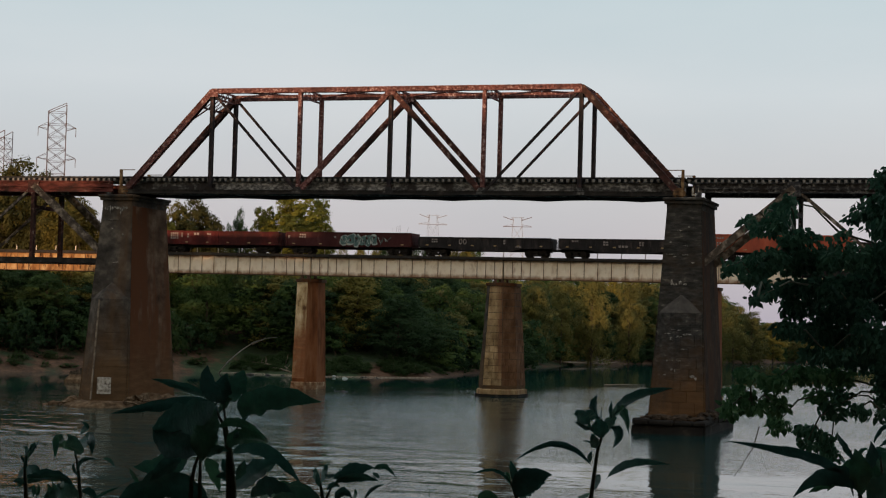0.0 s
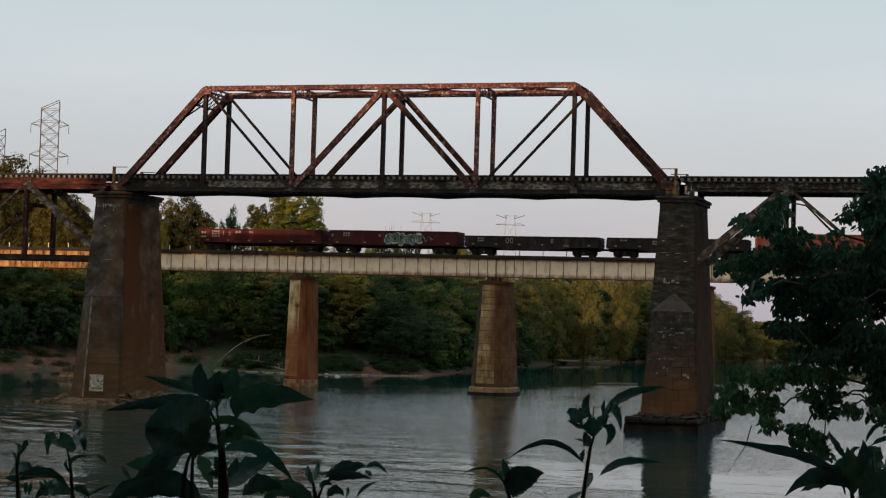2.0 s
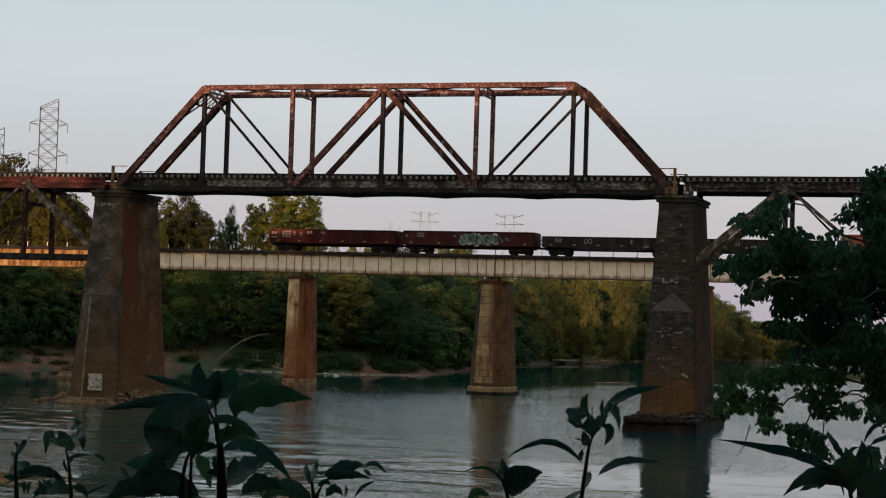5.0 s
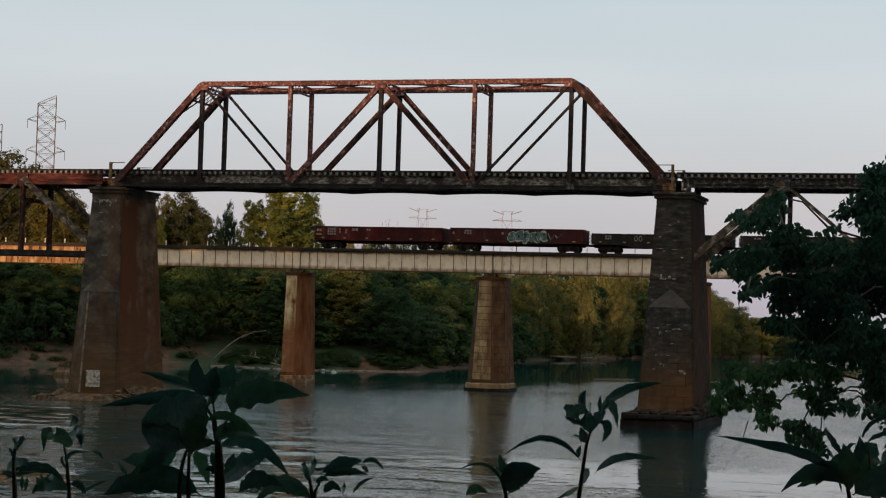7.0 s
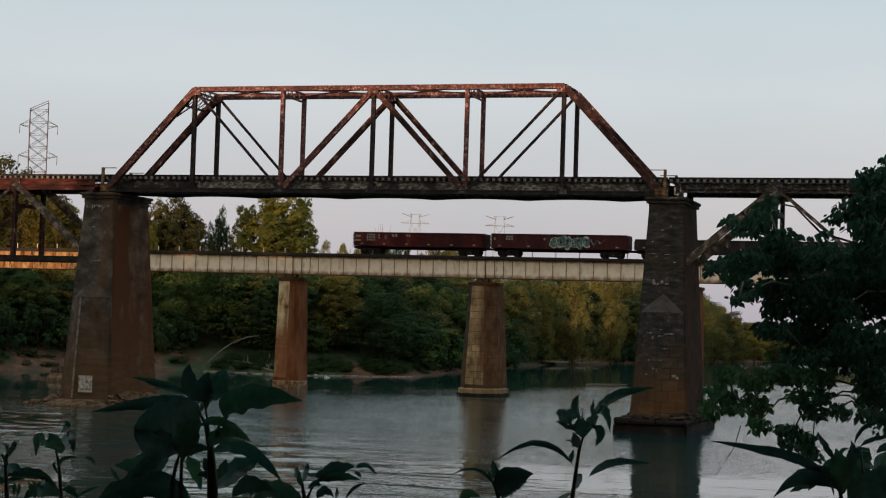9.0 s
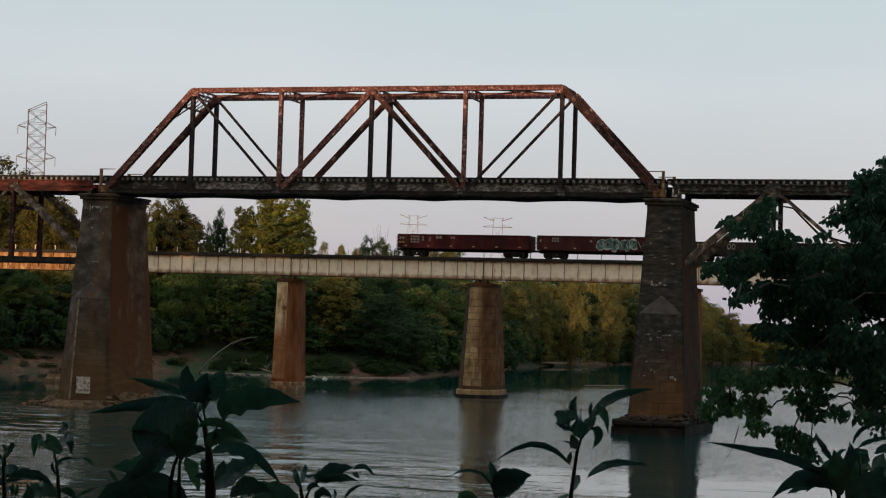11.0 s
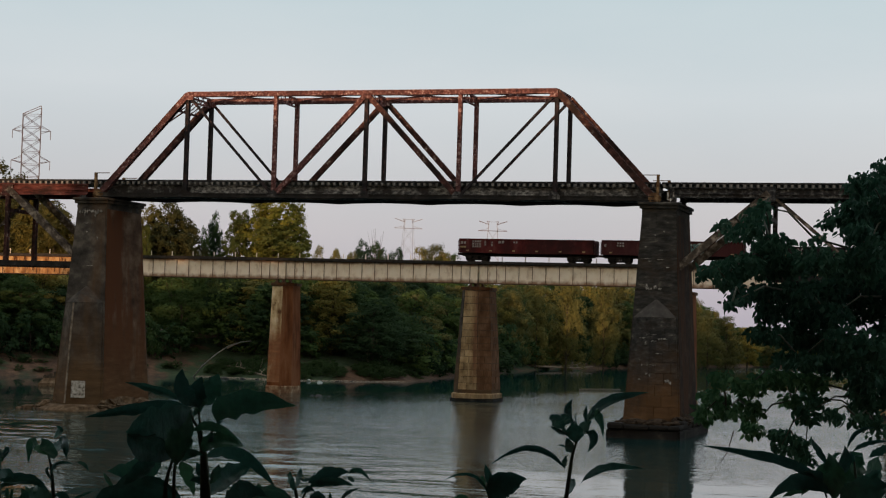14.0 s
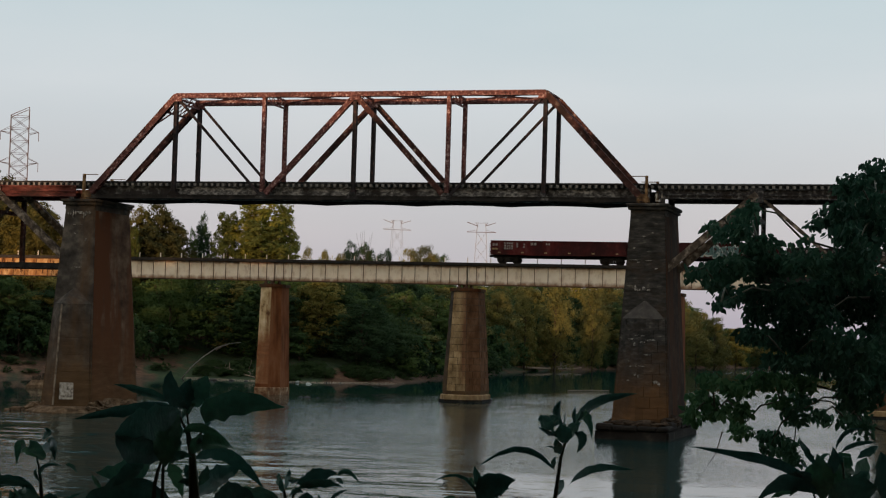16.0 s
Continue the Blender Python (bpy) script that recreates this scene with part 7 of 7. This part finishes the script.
def weed(x, y, z, stems, leaves, label, fill=6):
    """Herb rooted at x, y, z; stems and leaves in centimetres across and up from its root."""
    rng = random.Random(round(x * 100))
    plant = thing("weed", label, "weed", group="weeds on the near bank", at=(x, y, z))
    plant.rotation_euler = (0, 0, radians(17.08))
    for stem in stems:
        pts = [(stem[0][0] * 0.01 + 0.03, 0.0, 0.0), (stem[0][0] * 0.01 + 0.03, 0.02, stem[0][1] * 0.005)] + [(a * 0.01, 0.0, b * 0.01) for a, b in stem]
        v, f = tube(pts, [0.006 - 0.0042 * k / (len(pts) - 1) for k in range(len(pts))], 7)
        part_data("stem", [tuple(p) for p in v], f, STEM, plant, smooth=True)
        for k in range(2):
            # small crowded leaves at the growing tip
            px, pz = pts[-1][0], pts[-1][2]
            s, n = rng.choice((-1, 1)), rng.uniform(0.012, 0.024)
            v, f = blade((px, 0, pz - 0.01), (px + s * n * 0.3, rng.uniform(-0.02, 0.02), pz + n * 0.5), (px + s * n * rng.uniform(0.3, 0.9), rng.uniform(-0.03, 0.03), pz + n * rng.uniform(0.3, 0.9)), n * 0.5, rng.uniform(-50, 50), 0.01, rng)
            part_data("leaf", [tuple(p) for p in v], f, LEAF_WEED, plant, smooth=True)
        for k in range(fill):
            f = rng.uniform(0.45, 1.05)
            px, pz = pts[1][0] + (pts[2][0] - pts[1][0]) * f, pts[1][2] + (pts[2][2] - pts[1][2]) * f - 0.01
            s, n = rng.choice((-1, 1)), rng.uniform(0.06, 0.13)
            v, f = blade((px, 0, pz), (px + s * n * 0.5, rng.uniform(-0.04, 0.04), pz + n * 0.35), (px + s * n, rng.uniform(-0.09, 0.09), pz - n * 0.1), n * 0.42, rng.uniform(-50, 50), 0.02, rng)
            part_data("leaf", [tuple(p) for p in v], f, LEAF_WEED, plant, smooth=True)
    for a, b, c, d, e, g, w in leaves:
        y0 = rng.uniform(-0.03, 0.03)
        v, f = blade((a * 0.01, 0, b * 0.01), (c * 0.01, y0 * 0.5, d * 0.01), (e * 0.01, y0, g * 0.01), w * 0.01, rng.uniform(-22, 22), rng.uniform(-0.06, 0.06), rng)
        part_data("leaf", [tuple(p) for p in v], f, LEAF_WEED, plant, smooth=True)


weed(-1.39, 3.13, 6.02,
     stems=[((0.7, 188.3), (0.6, 193.9), (0.0, 198.1), (-0.7, 202.1), (-1.2, 205.3)),
            ((-6.9, 188.0), (-6.8, 191.6), (-6.3, 194.4), (-5.5, 196.7), (-4.5, 198.5)),
            ((-5.2, 188.1), (-5.3, 191.7), (-5.3, 195.3), (-4.9, 196.9)),
            ((1.2, 190.6), (0.1, 199.2), (1.1, 201.1), (2.4, 203.1)),
            ((-0.2, 197.1), (-1.1, 202.1), (-2.1, 203.6), (-2.4, 204.6))],
     leaves=[(-1.0, 205.9, -3.5, 209.4, -3.7, 213.3, 3.6), (-1.0, 206.1, 0.8, 209.3, 2.2, 212.4, 4.5), (-1.1, 205.7, -1.7, 208.6, -0.8, 211.8, 3.8),
             (-2.9, 206.9, -9.1, 209.0, -15.1, 210.3, 1.7), (-2.1, 206.3, -11.1, 205.8, -22.7, 203.5, 2.7), (-2.1, 206.3, -7.9, 203.8, -13.3, 201.5, 6.3),
             (-2.7, 205.9, -4.2, 200.6, -4.6, 195.4, 5.8), (-4.0, 196.8, -9.4, 198.7, -13.1, 201.3, 5.2), (-3.1, 205.8, -7.8, 201.5, -9.4, 197.9, 5.4),
             (-3.3, 204.4, -6.7, 201.1, -7.9, 197.3, 4.5), (2.3, 202.8, 6.2, 207.2, 17.4, 207.2, 5.4), (2.7, 203.7, 4.5, 206.1, 9.7, 208.6, 2.9),
             (-2.5, 201.1, 2.0, 202.8, 7.9, 199.0, 2.0), (-0.0, 197.3, 2.2, 199.9, 7.5, 199.1, 3.4), (1.0, 198.8, 1.5, 200.3, 2.1, 201.2, 1.1),
             (-0.2, 196.2, 5.9, 197.5, 13.4, 191.0, 3.1), (-4.2, 195.5, -2.2, 197.7, 0.6, 197.5, 2.0), (1.1, 189.5, 4.4, 193.0, 8.6, 194.9, 4.3),
             (1.0, 191.6, -0.3, 193.7, -1.6, 195.5, 2.9), (1.4, 191.7, 2.4, 193.8, 3.1, 195.8, 2.0), (4.1, 188.2, 8.0, 191.4, 12.7, 190.5, 3.8),
             (5.7, 188.2, 10.1, 190.2, 15.7, 188.1, 2.7), (-7.4, 196.0, -12.4, 194.0, -18.7, 193.4, 5.1), (-7.8, 196.0, -9.5, 197.3, -11.3, 197.1, 2.5),
             (-8.7, 196.2, -11.1, 194.4, -14.4, 191.4, 3.4), (-18.6, 193.6, -18.2, 191.5, -17.5, 189.8, 1.0), (-2.7, 187.5, -11.6, 190.6, -21.2, 187.0, 6.5),
             (-4.5, 196.1, -3.1, 193.3, -2.1, 189.2, 2.9), (0.8, 190.6, -0.7, 192.4, -2.6, 192.2, 1.6), (-4.6, 195.7, -3.2, 197.5, -2.6, 199.1, 1.0)],
     label="tall leafy weed with broad dark drooping leaves", fill=0)
weed(-1.70, 3.14, 6.00,
     stems=[((-0.2, 188.6), (-0.7, 193.2), (-1.1, 195.8), (-1.6, 197.4))],
     leaves=[(-1.2, 197.0, -0.2, 199.1, -1.4, 201.4, 3.5), (-1.2, 197.5, -0.4, 199.4, 0.7, 200.1, 2.3), (-1.6, 197.4, -2.8, 198.9, -3.9, 198.5, 1.7),
             (-3.5, 198.7, -5.5, 199.7, -6.1, 195.9, 2.1), (-0.9, 193.4, 0.6, 196.1, 3.8, 196.3, 0.9), (3.8, 196.3, 5.4, 196.2, 6.7, 194.9, 0.9),
             (0.2, 200.2, 2.2, 200.6, 2.9, 197.5, 2.0), (-0.9, 200.7, -0.0, 202.2, -0.7, 203.2, 1.3), (-0.7, 189.9, -5.9, 193.2, -12.3, 191.7, 1.8),
             (-2.0, 191.8, -6.9, 192.6, -12.9, 190.3, 1.5), (-0.0, 188.4, -3.0, 190.5, -6.0, 188.5, 3.2), (-0.3, 189.7, 1.7, 190.0, 3.3, 188.1, 1.6),
             (1.7, 188.0, 4.1, 189.7, 7.0, 190.8, 0.8), (-0.4, 192.3, -0.9, 194.7, -0.3, 195.8, 0.7)],
     label="small weed with pointed drooping leaves", fill=1)
weed(-1.55, 2.66, 6.11,
     stems=[((0.8, 181.7), (0.5, 185.4), (0.3, 187.7), (0.4, 189.5))],
     leaves=[(0.4, 186.3, 0.5, 188.4, 0.6, 189.9, 0.7), (0.4, 187.1, -0.3, 188.7, -1.0, 189.5, 0.5), (1.2, 190.4, 1.5, 191.2, 1.3, 191.8, 0.4),
             (-1.1, 185.2, 0.4, 186.9, 1.8, 185.8, 1.8), (1.9, 184.9, 1.9, 183.8, 1.7, 182.6, 0.8), (2.7, 184.9, 2.6, 183.7, 2.4, 182.5, 0.7),
             (4.2, 185.0, 4.2, 183.9, 4.2, 182.6, 0.8), (4.9, 185.3, 4.7, 184.4, 4.8, 183.4, 0.7), (6.7, 185.6, 6.9, 184.8, 6.6, 184.2, 0.8),
             (0.7, 185.6, 3.5, 185.5, 6.9, 185.5, 0.3), (0.6, 184.5, -0.3, 185.4, -1.4, 185.2, 1.2), (0.5, 183.4, 1.2, 183.9, 1.6, 183.4, 0.8),
             (0.7, 188.9, 1.0, 189.8, 0.9, 190.3, 0.4)],
     label="spindly weed with small narrow leaves", fill=2)
weed(-1.22, 3.18, 6.02,
     stems=[((0.1, 189.0), (-0.3, 191.1), (-0.6, 192.4)),
            ((0.7, 188.8), (1.7, 191.2), (3.7, 192.7))],
     leaves=[(-0.4, 191.3, -1.4, 192.9, -1.7, 194.4, 1.3), (-0.3, 191.5, 0.0, 193.3, 0.2, 195.0, 1.2), (-0.6, 190.9, -0.8, 192.6, -0.7, 193.8, 1.1),
             (1.6, 192.4, 5.4, 194.3, 9.4, 194.8, 3.1), (1.7, 191.7, 6.3, 193.2, 10.5, 192.6, 1.8), (9.2, 194.3, 11.3, 195.3, 13.5, 193.4, 1.2),
             (9.2, 194.1, 9.9, 193.2, 10.4, 192.5, 0.9), (0.2, 193.6, 1.3, 192.8, 2.9, 193.5, 0.7), (7.7, 188.6, 9.5, 191.3, 11.8, 192.5, 0.8),
             (5.8, 188.6, 6.1, 189.8, 5.9, 190.8, 0.7), (2.4, 188.5, 3.7, 190.2, 5.6, 189.0, 2.0), (0.7, 190.3, 2.1, 191.6, 3.4, 191.2, 1.1)],
     label="low weed with a long curled leaf", fill=1)
weed(-0.88, 3.29, 6.01,
     stems=[((0.7, 190.6), (0.1, 192.3), (-0.6, 194.1))],
     leaves=[(0.7, 190.6, 2.5, 194.3, 6.9, 195.7, 4.9), (0.4, 193.6, -0.0, 195.7, -0.8, 198.1, 1.6), (0.6, 192.5, 1.7, 195.3, 5.0, 195.8, 2.5),
             (0.2, 191.9, -3.1, 195.8, -8.4, 194.8, 0.8), (-6.9, 189.8, -5.1, 191.6, -2.7, 190.9, 2.0), (1.1, 190.4, 3.1, 192.8, 6.1, 193.7, 2.7)],
     label="low weed with one broad dark leaf", fill=0)
weed(-0.74, 3.33, 6.01,
     stems=[((-0.2, 190.6), (0.4, 195.9), (0.9, 200.1), (1.7, 203.1), (2.0, 205.2))],
     leaves=[(0.4, 196.6, -6.0, 201.1, -14.3, 197.7, 1.3), (2.6, 194.9, 7.5, 197.7, 15.1, 197.6, 1.7), (-0.3, 197.8, -0.7, 199.3, -0.3, 200.4, 1.0),
             (0.4, 192.6, 1.3, 194.6, 1.9, 195.4, 1.5), (0.8, 200.5, 0.0, 202.2, -0.8, 203.9, 2.1), (0.4, 201.0, -0.8, 201.9, -1.9, 201.9, 0.4),
             (-0.6, 204.7, -2.5, 206.8, -4.0, 207.1, 2.7), (0.3, 204.1, -1.6, 204.7, -3.8, 205.8, 1.0), (-0.4, 205.6, -0.7, 207.2, -2.1, 208.1, 1.5),
             (1.2, 205.6, 0.1, 208.1, 0.9, 210.5, 1.7), (1.6, 205.7, 1.7, 206.9, 1.9, 208.2, 0.3), (1.8, 202.3, 1.2, 204.6, 0.5, 206.3, 3.4),
             (2.4, 203.6, 3.2, 205.3, 4.7, 206.5, 2.2), (3.2, 205.8, 5.5, 207.7, 7.0, 203.3, 2.0), (3.0, 204.7, 4.8, 203.6, 3.9, 200.8, 2.0),
             (3.4, 206.1, 2.8, 208.1, 3.0, 209.8, 0.9), (3.7, 206.9, 4.2, 208.2, 3.8, 209.4, 0.7), (4.0, 207.2, 4.9, 208.5, 4.9, 209.3, 0.7),
             (3.0, 205.9, 7.6, 210.0, 15.6, 212.1, 2.1), (-0.1, 192.3, -2.2, 191.6, -4.6, 190.5, 1.0), (-0.1, 203.9, -1.2, 206.2, -0.8, 207.7, 1.1)],
     label="slender weed with arching leaves and a leafy tip", fill=0)
weed(-0.24, 3.17, 6.05,
     stems=[((0.4, 190.9), (-0.2, 193.7), (-0.7, 198.3)),
            ((4.5, 191.0), (4.0, 194.8), (3.6, 198.5))],
     leaves=[(-2.2, 195.0, -9.4, 198.4, -23.3, 200.7, 1.9), (-0.8, 195.8, -4.6, 193.8, -8.1, 191.9, 2.0), (0.4, 191.3, -0.5, 196.4, -1.5, 200.0, 3.9),
             (0.2, 194.5, 1.2, 198.4, 1.1, 201.4, 2.5), (2.1, 193.6, 4.0, 197.2, 5.9, 199.7, 5.7), (1.0, 191.1, 4.0, 193.7, 7.9, 195.1, 5.7),
             (5.8, 191.0, 7.1, 195.7, 8.8, 199.2, 5.1), (2.3, 200.3, 3.7, 203.5, 6.9, 204.4, 0.8), (3.1, 199.9, 5.0, 201.8, 8.7, 202.3, 0.9),
             (5.9, 199.1, 7.4, 200.7, 8.7, 201.7, 1.6), (-1.2, 196.8, -2.0, 197.4, -2.7, 198.0, 0.6), (-0.9, 191.4, -2.1, 193.1, -3.0, 193.8, 0.4),
             (-4.1, 202.6, -2.7, 199.8, -1.1, 197.4, 1.2), (0.2, 192.8, 1.1, 195.5, 3.0, 198.4, 3.5), (3.1, 191.5, 5.0, 194.8, 8.0, 197.2, 4.1),
             (10.9, 191.2, 9.8, 196.9, 9.2, 200.7, 4.1)],
     label="tall weed with long strap-like leaves", fill=1)


# leafy sprays along each bough: centre, half size across and up
TOP_BOUGH = [(-0.57, 8.98, 9.01, 0.07, 0.06), (-0.57, 9.37, 8.95, 0.08, 0.08), (-0.55, 9.16, 8.82, 0.08, 0.12), (-0.67, 9.41, 8.90, 0.09, 0.06), (-0.74, 9.42, 8.85, 0.06, 0.03), (-0.58, 8.77, 8.77, 0.06, 0.05), (-0.53, 8.73, 8.66, 0.09, 0.10), (-0.50, 9.75, 9.13, 0.07, 0.10), (-0.44, 9.06, 8.85, 0.07, 0.17)]
UPPER_BOUGH = [(-1.03, 8.84, 8.88, 0.02, 0.04), (-1.17, 9.76, 8.89, 0.07, 0.07), (-1.25, 9.08, 8.81, 0.03, 0.02), (-1.27, 9.53, 8.80, 0.04, 0.03), (-1.14, 9.12, 8.78, 0.07, 0.05), (-1.04, 9.36, 8.73, 0.10, 0.06), (-0.78, 8.82, 8.73, 0.02, 0.02)]
MIDDLE_BOUGH = [(-1.36, 9.26, 8.58, 0.04, 0.04), (-1.32, 9.56, 8.61, 0.07, 0.05), (-1.16, 9.18, 8.61, 0.10, 0.07), (-1.07, 9.48, 8.64, 0.10, 0.08), (-0.94, 9.43, 8.63, 0.11, 0.08), (-0.74, 8.73, 8.63, 0.10, 0.07), (-0.65, 9.63, 8.61, 0.13, 0.11), (-1.25, 9.24, 8.53, 0.07, 0.04)]
SWEEPING_BOUGH = [(-1.14, 8.91, 8.46, 0.05, 0.04), (-1.13, 8.58, 8.41, 0.03, 0.03), (-1.10, 9.63, 8.48, 0.10, 0.07), (-0.91, 9.20, 8.48, 0.11, 0.08), (-0.79, 9.54, 8.49, 0.12, 0.09), (-0.64, 9.79, 8.45, 0.13, 0.12), (-1.05, 9.46, 8.38, 0.08, 0.06), (-0.92, 9.76, 8.37, 0.11, 0.07), (-0.72, 9.16, 8.36, 0.10, 0.08), (-0.48, 9.74, 8.48, 0.07, 0.24)]
LOWER_BOUGH = [(-1.06, 9.13, 8.27, 0.06, 0.05), (-0.99, 9.76, 8.26, 0.11, 0.07), (-0.84, 9.74, 8.25, 0.11, 0.08), (-0.62, 8.82, 8.24, 0.10, 0.09), (-0.51, 8.91, 8.21, 0.08, 0.11), (-0.84, 8.91, 8.15, 0.12, 0.05), (-0.76, 9.88, 8.12, 0.13, 0.07), (-0.56, 9.28, 8.07, 0.08, 0.08), (-0.46, 9.54, 8.13, 0.07, 0.23)]
HANGING_BOUGH = [(-1.22, 8.91, 8.05, 0.06, 0.04), (-1.29, 9.15, 7.94, 0.07, 0.05), (-1.31, 8.99, 7.87, 0.05, 0.05), (-1.20, 8.98, 7.88, 0.05, 0.04), (-1.13, 9.29, 8.00, 0.07, 0.05), (-1.13, 9.30, 7.89, 0.07, 0.06), (-1.16, 9.70, 7.77, 0.05, 0.05), (-1.00, 9.45, 8.04, 0.12, 0.05), (-0.88, 9.80, 8.03, 0.10, 0.06), (-0.95, 9.69, 7.92, 0.05, 0.04)]
TRAILING_BOUGH = [(-0.87, 9.88, 7.93, 0.05, 0.05), (-0.86, 9.49, 7.86, 0.05, 0.05), (-0.69, 8.90, 7.89, 0.04, 0.04), (-1.00, 9.69, 7.74, 0.07, 0.04), (-0.93, 9.84, 7.68, 0.06, 0.05), (-0.89, 9.79, 7.62, 0.02, 0.04), (-0.97, 9.33, 7.69, 0.02, 0.03), (-0.58, 9.62, 7.95, 0.07, 0.08), (-0.57, 9.00, 7.87, 0.02, 0.05), (-0.54, 9.79, 7.82, 0.04, 0.08)]


def near_tree():
    """Tree beside the viewpoint whose hanging leafy boughs reach into the view."""
    rng = np.random.default_rng(17)
    root = Vector((0.35, 9.9, ground_z(0.35, 9.9)))
    tree = thing("tree", "dark leafy tree with hanging boughs on the near bank", "tree", at=root)
    trunk = [Vector((0, 0, -0.3)), Vector((0.05, 0.05, 1.5)), Vector((-0.02, 0.1, 3.2)), Vector((0.12, 0.0, 5.2))]
    v, f = tube(trunk, [0.16, 0.13, 0.1, 0.05], 10)
    part_data("trunk", [tuple(p) for p in v], f, BARK, tree, smooth=True)
    turn = np.array([[math.cos(radians(17)), math.sin(radians(17)), 0], [-math.sin(radians(17)), math.cos(radians(17)), 0], [0, 0, 1]])
    for sprays in (TOP_BOUGH, UPPER_BOUGH, MIDDLE_BOUGH, SWEEPING_BOUGH, LOWER_BOUGH, HANGING_BOUGH, TRAILING_BOUGH):
        order = sorted((np.array(q[:3]) - np.array(root) for q in sprays), key=lambda q: -q[0])
        pieces = []
        for k, c in enumerate(order):
            start = Vector(min(order[:k], key=lambda q: np.linalg.norm(q - c))) if k else Vector((0.05, 0.05, c[2] - 0.4))
            end = Vector(c)
            mid = start.lerp(end, 0.5) + Vector((0, 0, 0.05))
            thick = 0.012 if k == 0 else 0.006
            pieces.append(tube([start, mid, end], [thick, thick * 0.8, thick * 0.4], 6))
        v, f = join(pieces)
        bough = part_data("bough", [tuple(p) for p in v], f, STEM, tree, smooth=True)
        vs, fs, o = [], [], 0
        for x, y, z, rx, rz in sprays:
            c = np.array([x, y, z]) - np.array(root)
            n = int(12 + rx * rz * 38000)
            q = rng.normal(size=(n, 3))
            q = q / np.linalg.norm(q, axis=1)[:, None] * (rng.random(n) ** 0.45)[:, None]
            for p in c + (q * (rx, 0.3, rz)) @ turn:
                length = rng.uniform(0.028, 0.052)
                down = Vector((rng.normal() * 0.55, rng.normal() * 0.5, -0.75 + rng.normal() * 0.4)).normalized()
                side = down.cross(Vector(rng.normal(size=3))).normalized()
                lift = down.cross(side)
                b = Vector(p)
                w = length * rng.uniform(0.24, 0.36)
                ring = [b, b + down * length * 0.3 + side * w + lift * w * 0.3, b + down * length * 0.65 + side * w * 0.75 + lift * w * 0.2, b + down * length,
                        b + down * length * 0.65 - side * w * 0.75 + lift * w * 0.2, b + down * length * 0.3 - side * w + lift * w * 0.3]
                vs += [tuple(t) for t in ring]
                fs += [(o, o + 1, o + 2, o + 3), (o, o + 3, o + 4, o + 5)]
                o += 6
        part_data("foliage", vs, fs, LEAF_NEAR, bough)
    a, b = Vector((-1.12, 8.65, 7.80)) - root, Vector((-1.23, 8.62, 7.56)) - root
    tv, tf = tube([a, a.lerp(b, 0.5) + Vector((0.03, 0, 0.02)), b], [0.003, 0.002, 0.0015], 5)
    part_data("hanging_twig", [tuple(p) for p in tv], tf, BARK, tree)


near_tree()


# ---------------------------------------------------------------- moving things
def motions():
    walk(RIVER_WATER, [(0, pose(0, 0, 0)), (8, pose(0, -2, 0)), (16, pose(0, -4, 0))])
    steps = [k * 0.2 for k in range(81)]

    def run(t):
        return -84.81 + 3.3155 * t - 0.020314 * t * t - 0.000148 * t ** 3
    for k, (car, wheels) in enumerate(CARS):
        off = -CAR_LEN / 2 + k * PITCH
        walk(car, [(t, pose(run(t) + off, 205.5, RAIL)) for t in [j * 0.5 for j in range(33)]])
        for w in wheels:
            x, y, z = w.location
            walk(w, [(t, pose(x, y, z, 0, math.degrees((run(t) - run(0)) / WHEEL_R), 0)) for t in steps])


motions()
